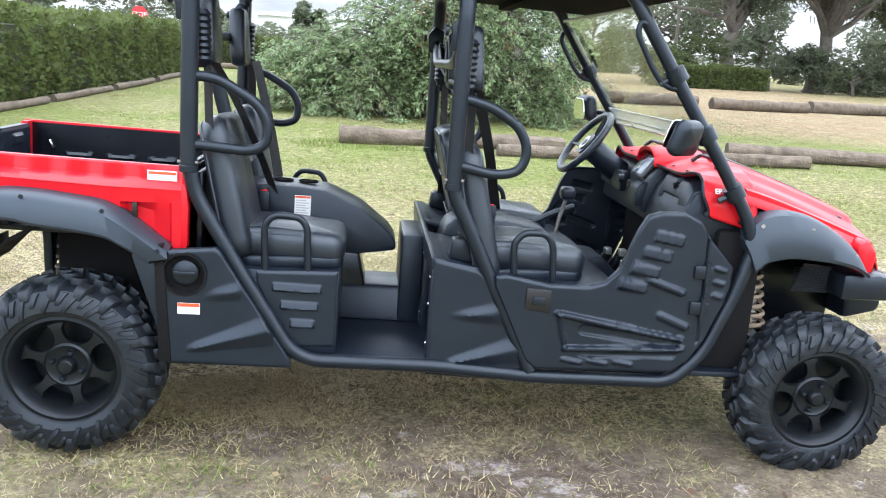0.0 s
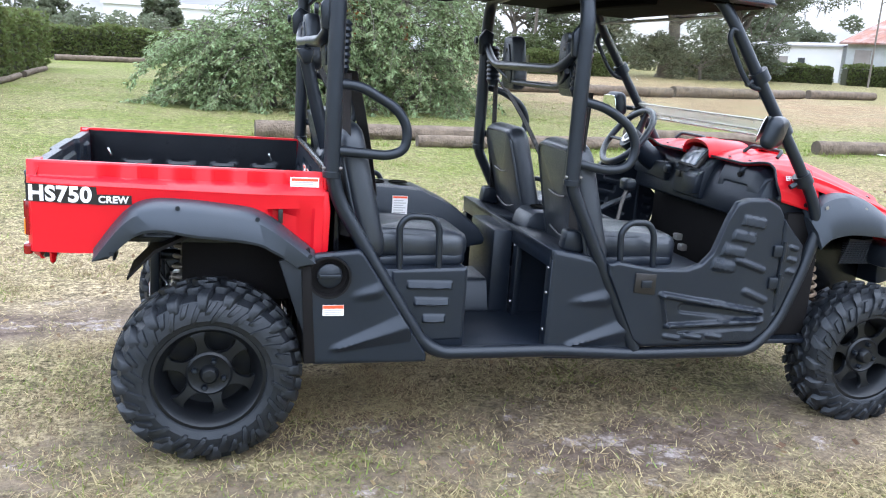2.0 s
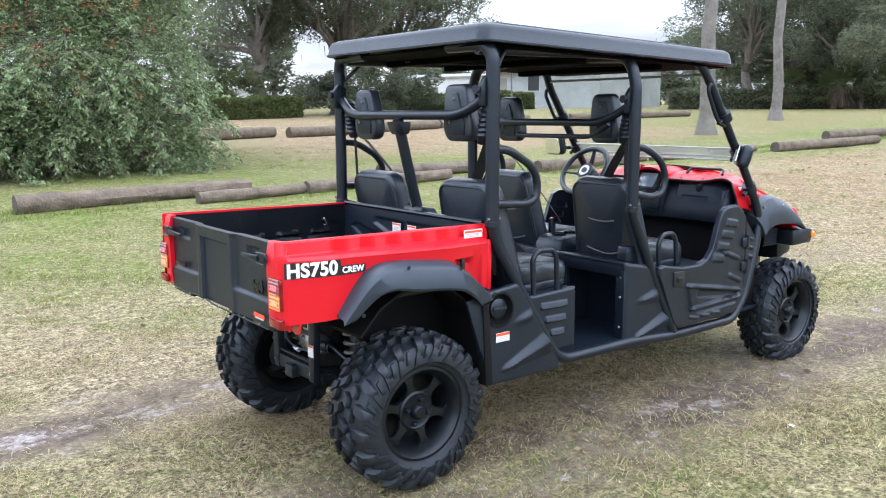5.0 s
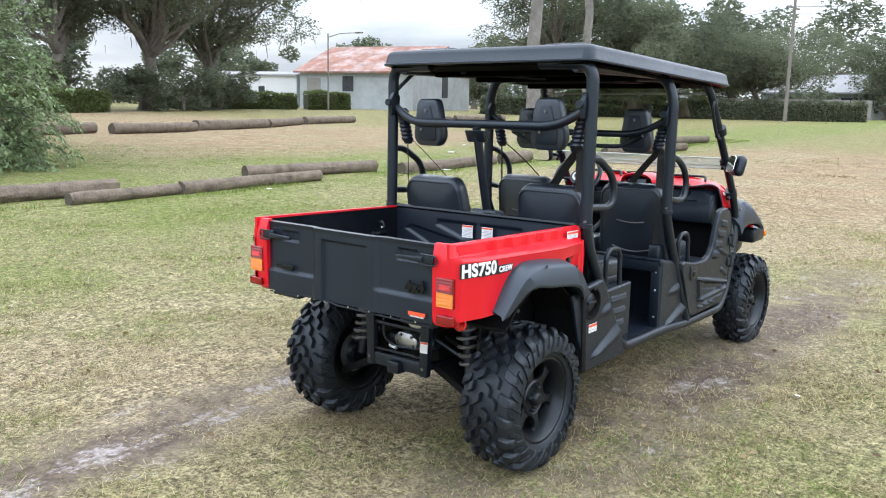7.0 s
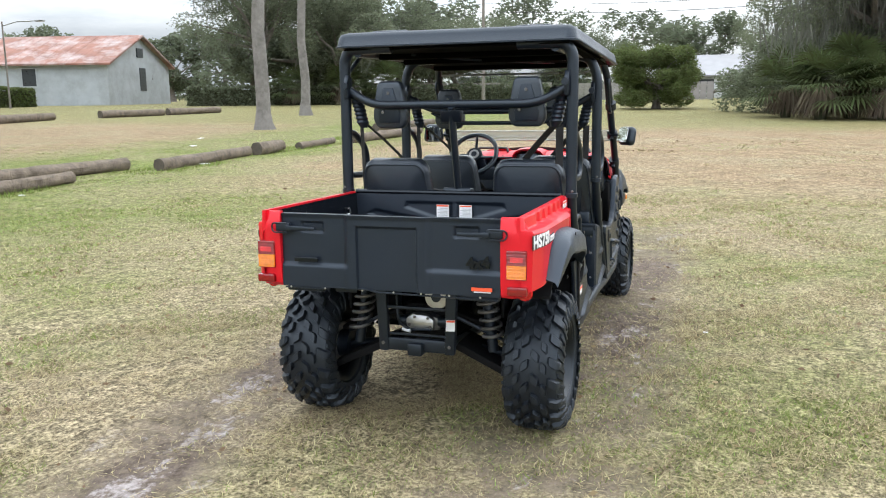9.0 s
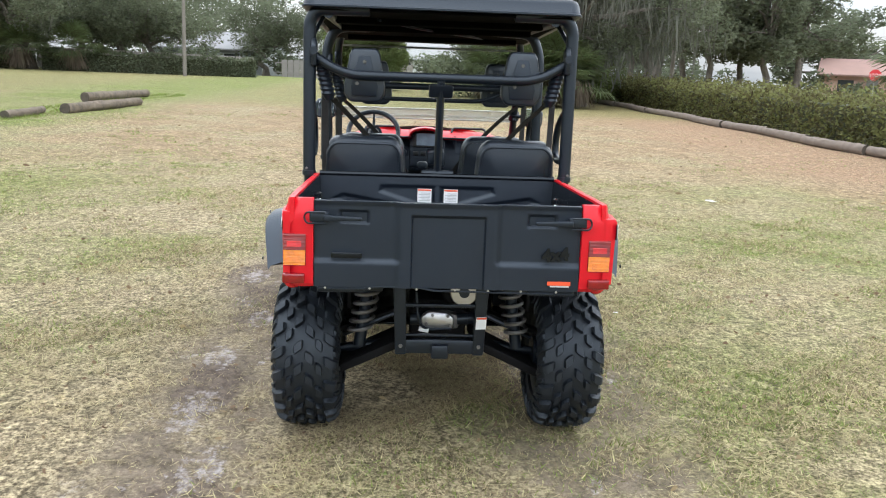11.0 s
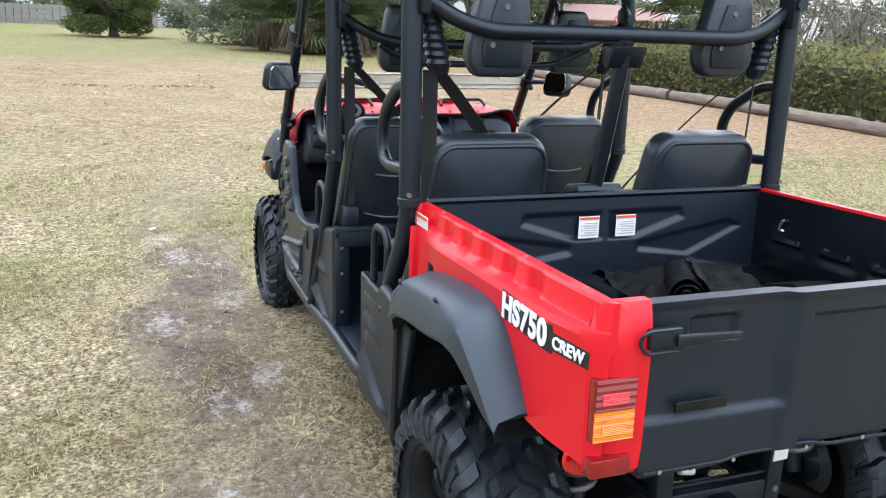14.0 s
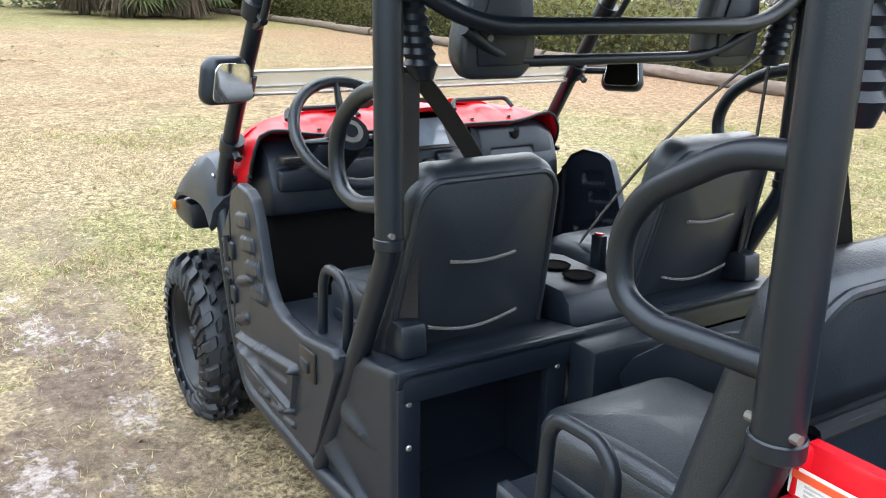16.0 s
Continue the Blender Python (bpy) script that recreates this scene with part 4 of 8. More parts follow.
# belt of far trees all round
TREES = []
for i in range(58):
    a = radians(i * 360 / 58 + rng.uniform(-2, 2))
    r = rng.uniform(88, 125)
    h = rng.uniform(7, 13)
    TREES.append((r * math.cos(a), r * math.sin(a), h))
for i in range(6):
    a = radians(19 + i * 2.4)
    TREES.append((rng.uniform(72, 84) * math.cos(a), 78 * math.sin(a), rng.uniform(8, 11.5)))
for x, y, h in TREES:
    az = math.degrees(math.atan2(y, x))
    if 33 < az < 53 and h > 9:
        h = 8.0
    if 86 < az < 102:
        h = min(h, 5.0)
    faced = -65 < az < 108
    tree("hazy grey-green tree on the skyline", x, y, h * 0.4, 0.35, [(rng.normal() * h * 0.3, rng.normal() * h * 0.3, h * rng.uniform(0.25, 1.0), h * 0.17, h * 0.17, h * 0.13) for k in range(20)],
         LEAF_FAR, 230 if faced else 60, 0.38 if faced else 0.75, lean=0.6, group="trees on the skyline")
for i in range(40):
    a = radians(i * 9 + rng.uniform(-2, 2))
    r = rng.uniform(84, 92)
    x, y = r * math.cos(a), r * math.sin(a)
    az = math.degrees(a)
    if 30 < az < 58:
        x, y = x * 1.25, y * 1.25
    balls = [(rng.normal() * 3.6, rng.normal() * 3.6, rng.uniform(0.3, 2.2), 1.5, 1.5, 1.0) for k in range(14)]
    tree("low scrub at the edge of the fields", x, y, 0.8, 0.12, balls, LEAF_FAR, 170, 0.34, lean=0.3, cat="bush", group="scrub at the edge of the fields")

# ---- buildings ----
SIDING = material("weathered_pale_boards", (0.42, 0.45, 0.47), 0.85, vary=0.2, scale=1.2, grain=0.4, grain_scale=9, dirt=(0.24, 0.24, 0.24), dirt_amount=0.6)
RUST = material("rusty_tin_roof", (0.24, 0.115, 0.085), 0.85, vary=0.6, scale=0.9, grain=0.3, grain_scale=20, dirt=(0.46, 0.43, 0.42), dirt_amount=0.9)
DARKWIN = material("dark_window", (0.03, 0.035, 0.04), 0.3, vary=0.2)
WALLW = material("pale_painted_wall", (0.66, 0.67, 0.68), 0.8, vary=0.08, scale=0.5, grain=0.2, grain_scale=12)
ROOFG = material("grey_shingle_roof", (0.3, 0.3, 0.31), 0.85, vary=0.2, scale=1.0, grain=0.5, grain_scale=15)
PINK = material("pink_painted_wall", (0.55, 0.36, 0.3), 0.85, vary=0.1, scale=0.6)
PINKROOF = material("brown_pink_roof", (0.27, 0.17, 0.145), 0.85, vary=0.15, scale=1)
FENCEM = material("grey_fence_boards", (0.27, 0.25, 0.24), 0.9, vary=0.25, scale=2, grain=0.5, grain_scale=14)


def house(name, label, x, y, turn, length, width, eave, ridge, wall, roof, overhang=0.5, windows=(), doors=(), gable_windows=(), boards=0):
    """Gabled building: walls, two roof slopes, and openings set into the walls. Its front corner is at (x, y) and its long wall runs along local x."""
    root = new(name)
    root.matrix_world = pose(x, y, ground_z(x, y), 0, 0, turn)
    bm = bmesh.new()
    add_prism(bm, [(0, -0.3), (width, -0.3), (width, eave), (width / 2, ridge), (0, eave)], 0, length, "x")
    part("wall", bm, wall, root, smooth=0)
    for s in (0, 1):
        y0, y1 = (-overhang, width / 2) if s == 0 else (width + overhang, width / 2)
        z0 = eave - overhang * (ridge - eave) / (width / 2)
        bm = loft([[(-overhang, y0, z0), (-overhang, y1, ridge), (-overhang, y1, ridge + 0.15), (-overhang, y0, z0 + 0.15)],
                   [(length + overhang, y0, z0), (length + overhang, y1, ridge), (length + overhang, y1, ridge + 0.15), (length + overhang, y0, z0 + 0.15)]])
        ro = part("roof", bm, roof, root, smooth=0)
        n = int(length / 0.9)
        bs = bmesh.new()
        for i in range(n + 1):
            xx = -overhang + 0.02 + (length + 2 * overhang - 0.1) * i / n
            add_loft(bs, [[(xx, y0, z0 + 0.15), (xx + 0.03, y0, z0 + 0.15), (xx + 0.03, y0, z0 + 0.165), (xx, y0, z0 + 0.165)], [(xx, y1, ridge + 0.15), (xx + 0.03, y1, ridge + 0.15), (xx + 0.03, y1, ridge + 0.165), (xx, y1, ridge + 0.165)]])
        part("roof_seams", bs, roof, ro, smooth=0)
    for x0, x1, z0, z1 in windows:
        wi = part("window", box(x0, x1, -0.06, 0.05, z0, z1), DARKWIN, root, smooth=0)
        bm = bmesh.new()
        for a, b, c, d in ((x0 - 0.1, x1 + 0.1, z1, z1 + 0.1), (x0 - 0.1, x1 + 0.1, z0 - 0.1, z0), (x0 - 0.1, x0, z0, z1), (x1, x1 + 0.1, z0, z1)):
            add_box(bm, a, b, -0.1, -0.02, c, d)
        part("frame", bm, wall, wi, smooth=0)
    for y0, y1, z0, z1 in gable_windows:
        part("window", box(length - 0.05, length + 0.09, y0, y1, z0, z1), DARKWIN, root, smooth=0)
    for x0, x1, h in doors:
        part("door", box(x0, x1, -0.07, 0.05, -0.1, h), FENCEM, root, smooth=0)
    if boards:
        bm = bmesh.new()
        k = int(eave / boards)
        for i in range(k):
            add_box(bm, -0.02, length + 0.02, -0.025, -0.001, i * boards, i * boards + boards * 0.95)
            add_box(bm, length + 0.021, length + 0.035, 0.0, width, i * boards, i * boards + boards * 0.95)
        part("siding", bm, wall, root, smooth=0)
    return tagged(root, label, "building")


# old barn: long wall facing the lawn, gable to the side
house("barn", "old pale board barn with a rusty tin roof", 51.51, 58.1, -76.6, 12.0, 12.5, 3.45, 5.9, SIDING, RUST, 0.5,
      windows=((4.7, 5.9, 1.6, 3.0),), gable_windows=((5.7, 6.9, 4.1, 4.9), (6.0, 7.2, 1.2, 3.2)), doors=((0.8, 2.3, 2.8),), boards=0.42)
house("shed", "long pale shed beside a barn", 49.2, 70.6, -78, 12.0, 8.0, 3.0, 3.4, WALLW, ROOFG, 0.2, windows=((3.0, 4.2, 0.8, 2.0), (7.5, 8.3, 0.8, 2.0)), doors=((5.2, 6.3, 2.1),))
house("warehouse", "long white warehouse far behind the trees", 30.0, 93.0, -22, 16.0, 8.0, 2.4, 3.2, WALLW, WALLW, 0.2)
house("warehouse", "low white warehouse behind a road", -14.0, 112.0, -3, 30.0, 14.0, 4.2, 4.8, WALLW, WALLW, 0.3, windows=((6, 10, 0.5, 1.9), (20, 23, 0.5, 2.5)))
house("bungalow", "pink bungalow with a brown roof beyond the hedge", 77.0, -41.0, -119, 9.0, 8.0, 2.6, 4.0, PINK, PINKROOF, 0.7, windows=((1.2, 2.6, 0.9, 2.0), (5.6, 7.2, 0.9, 2.0)), doors=((3.7, 4.7, 2.05),))
house("bungalow", "white bungalow with a grey roof beyond the lawn", 92.0, 2.0, -94, 13.0, 9.0, 2.6, 4.6, WALLW, ROOFG, 0.7, windows=((1.2, 3.0, 0.9, 2.0), (8.6, 10.2, 0.9, 2.0)), doors=((5.5, 6.5, 2.05),))
house("bungalow", "grey bungalow with a grey roof beyond the lawn", 86.0, 26.0, -100, 12.0, 8.0, 2.6, 4.2, SIDING, ROOFG, 0.6, windows=((1.5, 3.2, 0.9, 2.0), (8.0, 9.6, 0.9, 2.0)), doors=((5.2, 6.2, 2.05),))


def board_fence(a, b, h):
    """Upright boards on two rails between two points."""
    a, b = Vector(a), Vector(b)
    ln = (b - a).length
    root = new("fence")
    root.matrix_world = pose(a.x, a.y, ground_z(a.x, a.y), 0, 0, math.degrees(math.atan2(b.y - a.y, b.x - a.x)))
    k = int(ln / 0.6)
    me = None
    for i in range(k):
        if me is None:
            ob = part("board", box(0, 0.54, -0.012, 0.012, -0.1, h), FENCEM, root, smooth=0)
            me = ob.data
        else:
            ob = new("board", me)
            ob.parent = root
            ob.location.x = i * 0.6
    for z in (0.35, h - 0.35):
        part("rail", box(0, ln, 0.012, 0.06, z, z + 0.09), FENCEM, root, smooth=0)
    return tagged(root, "grey weathered board fence", "fence")


board_fence((78.0, 14.0), (70.0, 32.0), 1.7)
board_fence((76.0, -1.0), (78.0, 12.0), 1.6)

POLEM = material("grey_utility_pole", (0.2, 0.18, 0.16), 0.9, vary=0.25, scale=3, grain=0.6, grain_scale=25)


def utility_pole(x, y, h, arm=True, lamp=False):
    root = new("utility_pole")
    root.location = (x, y, ground_z(x, y))
    part("pole", tube([(0, 0, -0.2), (0, 0, h)], [0.07, 0.05] if lamp else [0.15, 0.1], 8, 0), POLEM, root)
    if arm:
        part("crossarm", box(-1.1, 1.1, -0.06, 0.06, h - 0.6, h - 0.48), POLEM, root, smooth=0)
        for k in (-0.95, -0.4, 0.4, 0.95):
            part("insulator", tube([(k, 0, h - 0.48), (k, 0, h - 0.3)], 0.05, 6, 0), WHITE, root)
    if lamp:
        part("lamp_arm", tube([(0, 0, h - 0.3), (0.4, -0.9, h), (0.8, -2.2, h + 0.05)], 0.04, 6, 0.2), ALU, root)
        part("lamp_head", box(0.7, 0.95, -2.9, -2.2, h - 0.02, h + 0.1, 0.03), ALU, root)
    return tagged(root, "grey wooden utility pole with a crossarm" if arm else "grey pole with a street lamp arm", "utility pole")


utility_pole(44.0, 46.5, 6.0, False, True)
utility_pole(60.0, 16.0, 8.5)
utility_pole(48.0, -16.5, 8.0)
utility_pole(80.0, -40.0, 8.5)
utility_pole(24.0, 60.0, 8.0)
WIRE = material("black_wire", (0.02, 0.02, 0.02), 0.6)
for a, b in (((60, 16, 8.8), (48, -16.5, 8.3)), ((48, -16.5, 8.3), (80, -40, 9.0)), ((60, 16, 8.8), (92, 60, 9.5))):
    for dz in (0, -0.5, -1.1):
        va, vb = Vector(a), Vector(b)
        pts = [va.lerp(vb, i / 12) - Vector((0, 0, 0.7 * math.sin(math.pi * i / 12) - dz)) for i in range(13)]
        tagged(part("overhead_wire", tube(pts, 0.018, 4, 0), WIRE), "thin black overhead power line", "power line", "overhead power lines")

SIGNRED = material("red_sign_face", (0.6, 0.03, 0.04), 0.4, vary=0.05)


def road_sign(x, y, turn, h):
    """Octagonal road sign on a post."""
    root = new("road_sign")
    root.matrix_world = pose(x, y, ground_z(x, y), 0, 0, turn)
    part("post", tube([(0, 0, -0.1), (0, 0, h + 0.3)], 0.03, 6, 0), ALU, root)
    octo = [(0.38 * math.cos(radians(22.5 + 45 * i)), h + 0.38 * math.sin(radians(22.5 + 45 * i))) for i in range(8)]
    pl = part("plate", prism(octo, -0.035, -0.03), SIGNRED, root, "red octagonal plate", smooth=0)
    lettering("word", "STOP", 0.28, Matrix.Translation((-0.33, -0.038, h - 0.1)) @ pose(0, 0, 0, 90), WHITE, pl, squeeze=0.95)
    return tagged(root, "red octagonal stop sign on a metal post", "road sign")


road_sign(-9.6, 37.0, 8, 1.95)
road_sign(50.0, -30.5, -118, 2.1)


# ---- the utility vehicle: x runs forward from the rear axle, y to its left, z up from the lawn ----
UTV = tagged(new("utility_vehicle"), "red and black four-seat utility vehicle parked on the lawn", "utility vehicle")
UTV.matrix_world = pose(0, 0, 0.0, -0.45, 0.75, 0) @ Matrix.Diagonal((1.012, 1, 1, 1))


def wheel(x, y, z, s, radius, width, steer=0):
    """Alloy wheel with a lugged tyre; s is the outer side."""
    rr = 0.185
    bm = bmesh.new()
    w = width
    add_lathe(bm, [(rr, -w * 0.38), (rr + 0.012, -w * 0.40), (rr + 0.012, -w * 0.36), (rr - 0.02, -w * 0.28), (rr - 0.03, 0.0), (rr - 0.022, w * 0.26), (rr + 0.012, w * 0.36), (rr + 0.012, w * 0.40), (rr - 0.004, w * 0.41),
                   (rr - 0.016, w * 0.36), (rr - 0.03, w * 0.22), (rr - 0.042, 0.0), (rr - 0.034, -w * 0.28), (rr - 0.01, -w * 0.37)], 40, close=True)
    hub = w * 0.2
    add_lathe(bm, [(0.0, hub - 0.03), (0.074, hub - 0.03), (0.08, hub - 0.016), (0.08, hub + 0.006), (0.072, hub + 0.012), (0.066, hub + 0.008), (0.034, hub + 0.008), (0.03, hub + 0.03), (0.022, hub + 0.038), (0.0, hub + 0.04)], 32)
    add_lathe(bm, [(0.158, hub - 0.016), (0.178, hub - 0.016), (0.18, hub + 0.016), (0.172, hub + 0.012), (0.16, hub + 0.002)], 48, close=True)
    add_lathe(bm, [(0.0, -w * 0.12), (0.15, -w * 0.12), (0.15, -w * 0.1), (0.0, -w * 0.1)], 24)
    m = pose(x, y, z, 0, 0, steer + (0 if s > 0 else 180))
    ob = part("wheel", bm, RIMM, UTV, "black alloy wheel", 35)
    ob.matrix_local = m
    spoke = bmesh.new()
    secs = []
    for r, wd, h0, h1 in ((0.07, 0.037, hub - 0.022, hub + 0.002), (0.084, 0.026, hub - 0.016, hub + 0.004), (0.098, 0.0185, hub - 0.014, hub + 0.006), (0.118, 0.0165, hub - 0.014, hub + 0.008), (0.136, 0.019, hub - 0.014, hub + 0.009),
                          (0.149, 0.029, hub - 0.014, hub + 0.008), (0.158, 0.046, hub - 0.014, hub + 0.006), (0.166, 0.082, hub - 0.014, hub + 0.003)):
        secs.append([(r, h, d) for d, h in ((-wd, h0), (wd, h0), (wd, h1 - 0.004), (wd * 0.86, h1), (-wd * 0.86, h1), (-wd, h1 - 0.004))])
    add_loft(spoke, secs)
    first = part("spoke", spoke, RIMM, ob)
    first.matrix_local = pose(0, 0, 0, 0, -15, 0)
    for i in range(1, 6):
        sp = new("spoke", first.data)
        sp.parent = ob
        sp.matrix_local = pose(0, 0, 0, 0, -15 - 60 * i, 0)
    nuts = None
    for i in range(4):
        a = 2 * math.pi * i / 4 + 0.3
        if nuts is None:
            nut = part("lug_nut", lathe([(0, 0.0), (0.011, 0.0), (0.011, 0.016), (0.007, 0.021), (0, 0.022)], 6), STEEL, ob)
            nuts = nut.data
        else:
            nut = new("lug_nut", nuts)
            nut.parent = ob
        nut.location = (0.051 * math.cos(a), hub + 0.006, 0.051 * math.sin(a))
    bm = bmesh.new()
    R = radius - 0.022
    prof = [(rr + 0.002, -0.37), (rr + 0.012, -0.43), (rr + 0.05, -0.492), (R - 0.085, -0.5), (R - 0.045, -0.475), (R - 0.018, -0.42), (R - 0.004, -0.3), (R, -0.12), (R, 0.12), (R - 0.004, 0.3), (R - 0.018, 0.42), (R - 0.045, 0.475), (R - 0.085, 0.5), (rr + 0.05, 0.492), (rr + 0.012, 0.43), (rr + 0.002, 0.37)]
    add_lathe(bm, [(r, h * w) for r, h in prof], 64, close=True)
    surf = [(0.0, R), (0.12, R), (0.3, R - 0.004), (0.42, R - 0.018), (0.475, R - 0.045), (0.5, R - 0.08)]

    def base(u):
        return lerp_table(surf, min(abs(u), 0.5))
    pitch = 20
    wob = random.Random(int(x * 100 + y * 1000) + 5)

    def lug(sd, path, halves, height, taper=0.78):
        """Rounded rubber block along a path of (u across, angle)."""
        secs = []
        for k, ((u, a), half) in enumerate(zip(path, halves)):
            end = k in (0, len(path) - 1)
            rb = base(u) - 0.006
            hgt = height * (0.55 if end else 1.0)
            over = sd * w * 0.018 if abs(u) > 0.44 else 0.0
            ring = []
            for da, r_, o in ((-half, rb, 0), (half, rb, 0), (half * 0.94, rb + hgt * 0.7, over), (half * taper, rb + hgt, over), (-half * taper, rb + hgt, over), (-half * 0.94, rb + hgt * 0.7, over)):
                ring.append((r_ * math.cos(a + da), sd * u * w + o, r_ * math.sin(a + da)))
            secs.append(ring)
        add_loft(bm, secs)
    flank = [(rr + 0.05, 0.492), (R - 0.085, 0.5), (R - 0.045, 0.475), (R - 0.018, 0.42)]
    for i in range(pitch):
        for sd in (1, -1):
            a0 = 2 * math.pi * (i + (0.5 if sd < 0 else 0) + wob.uniform(-0.06, 0.06)) / pitch
            long = 0.478 if i % 2 else 0.462
            lug(sd, [(0.285, a0 + s * 0.02), (0.32, a0 + s * 0.035), (0.38, a0 + s * 0.065), (0.42, a0 + s * 0.085), (long - 0.018, a0 + s * 0.10), (long, a0 + s * 0.105)], [0.05, 0.068, 0.074, 0.07, 0.06, 0.045], 0.028)
            # bar that runs on down the sidewall
            for deep, off in ((0.092, 0.0), (0.066, 0.5)):
                secs = []
                for k in range(6):
                    r_ = R - 0.022 - (deep - 0.022) * k / 5
                    a = a0 + s * (0.105 + 2.3 * (R - 0.022 - r_)) + off * 2 * math.pi / pitch
                    da = (0.0115 if k < 5 else 0.007) / r_
                    y = lerp_table(flank, r_) * w
                    up = 0.008 if k < 5 else 0.003
                    secs.append([((r_ + q) * math.cos(a + d), sd * (y + o), (r_ + q) * math.sin(a + d)) for d, o, q in ((-da, -0.004, 0), (-da * 0.7, up, 0.002), (da * 0.7, up, 0.002), (da, -0.004, 0))])
                add_loft(bm, secs)
            b0 = a0 + s * 0.12 + wob.uniform(-0.025, 0.025)
            lug(sd, [(0.165, b0), (0.185, b0 + s * 0.018), (0.235, b0 + s * 0.045), (0.262, b0 + s * 0.065), (0.275, b0 + s * 0.07)], [0.046, 0.068, 0.074, 0.066, 0.04], 0.028)
            c0 = a0 + s * 0.24 + wob.uniform(-0.025, 0.025)
            lug(sd, [(0.012, c0), (0.03, c0 + s * 0.012), (0.09, c0 + s * 0.045), (0.135, c0 + s * 0.075), (0.152, c0 + s * 0.08)], [0.044, 0.066, 0.072, 0.064, 0.04], 0.028)
    part("tyre", bm, RUBBER, ob, "black lugged off-road tyre", 32)
    return ob


WB, HZ = 2.72, 0.313
for s in (1, -1):
    wheel(0, s * 0.545, HZ, s, 0.325, 0.27)
    wheel(WB, s * 0.57, HZ + 0.005, s, 0.312, 0.225)

# ---- frame tubes and roll cage ----
for s in (1, -1):
    Y = 0.60 * s
    part("lower_frame_tube", tube([(0.40, Y, 1.045), (0.425, Y, 0.945), (0.575, 1.02 * Y, 0.696), (0.755, 1.03 * Y, 0.415), (0.83, 1.03 * Y, 0.375), (1.268, 1.03 * Y, 0.375), (1.62, 1.03 * Y, 0.352), (2.15, 1.03 * Y, 0.352),
                                   (2.265, 1.02 * Y, 0.47), (2.35, 1.01 * Y, 0.69), (2.402, Y, 0.87)], 0.0255, 12, 0.06), STEEL, UTV)
    part("rear_pillar", tube([(0.40, Y, 1.035), (0.40, Y, 1.72), (0.39, 0.94 * Y, 1.772), (0.385, 0.55 * Y, 1.775)], 0.0285, 14, 0.06), STEEL, UTV, "black steel roll cage pillar")
    part("middle_pillar", tube([(1.292, Y, 1.03), (1.292, Y, 1.64), (1.29, 0.92 * Y, 1.755), (1.29, 0.5 * Y, 1.765)], 0.0285, 14, 0.06), STEEL, UTV, "black steel roll cage pillar")
    part("middle_lower_tube", tube([(1.292, Y, 1.035), (1.3, Y, 1.0), (1.376, Y, 0.856), (1.502, 1.01 * Y, 0.606), (1.622, 1.03 * Y, 0.372)], 0.0255, 12, 0.08), STEEL, UTV)
    part("front_pillar", tube([(2.402, Y, 0.865), (2.36, Y, 0.985), (2.245, 0.995 * Y, 1.158), (2.092, 0.98 * Y, 1.375), (1.895, 0.965 * Y, 1.66), (1.84, 0.93 * Y, 1.745), (1.75, 0.9 * Y, 1.775)], 0.0235, 14, 0.06), STEEL, UTV, "black steel windscreen pillar")
    part("roof_rail", tube([(0.385, 0.86 * Y, 1.755), (1.1, 0.86 * Y, 1.765), (1.8, 0.87 * Y, 1.765)], 0.024, 10, 0.05), STEEL, UTV)
    # clamps and joints
    for px, pz in ((0.40, 1.035), (1.292, 1.032)):
        c = part("pillar_joint", lathe([(0.0295, -0.012), (0.032, -0.01), (0.032, 0.01), (0.0295, 0.012)], 18, "z", (px, Y, pz), True), STEEL, UTV)
        part("bolt", tube([(px - 0.034, Y + 0.01 * s, pz + 0.022), (px + 0.034, Y + 0.01 * s, pz + 0.022)], 0.006, 8, 0), CASTM, c, "dull zinc bolt")
    for px, pz in ((2.30, 1.075), (2.165, 1.272), (2.03, 1.47)):
        d = Vector((-0.57, 0, 0.82)).normalized() * 0.024
        p = Vector((px, 0.985 * Y, pz))
        c = part("pillar_clamp", tube([p - d, p + d], 0.036, 14, 0), STEEL, UTV)
        part("clamp_screw", tube([p + Vector((-0.03, 0, -0.02)), p + Vector((-0.055, 0, -0.035))], 0.011, 8, 0), STEEL, c)
    # loops to hold on to, in the plane of the cage
    part("grab_bar", tube([(0.40, Y, 1.345), (0.488, Y, 1.342), (0.619, Y, 1.270), (0.660, Y, 1.205), (0.652, Y, 1.128), (0.595, Y, 1.106), (0.40, Y, 1.118)], 0.0175, 12, 0.05), STEEL, UTV, "black padded grab bar")
    part("grab_bar", tube([(1.292, Y, 1.338), (1.406, Y, 1.314), (1.507, Y, 1.25), (1.541, Y, 1.172), (1.518, Y, 1.098), (1.434, Y, 1.08), (1.292, Y, 1.108)], 0.0175, 12, 0.05), STEEL, UTV, "black padded grab bar")
    part("grab_bar", tube([(2.06, 0.985 * Y, 1.42), (1.995, 0.985 * Y, 1.428), (1.95, 0.985 * Y, 1.475), (1.875, 0.985 * Y, 1.60), (1.883, 0.985 * Y, 1.64), (1.91, 0.985 * Y, 1.63)], 0.0105, 10, 0.035), STEEL, UTV)
    # hip restraints beside the seats
    part("hip_bar", tube([(0.663, 0.97 * Y, 0.66), (0.653, 0.97 * Y, 0.855), (0.685, 0.97 * Y, 0.89), (0.775, 0.97 * Y, 0.885), (0.80, 0.97 * Y, 0.85), (0.81, 0.97 * Y, 0.67)], 0.0125, 10, 0.04), STEEL, UTV)
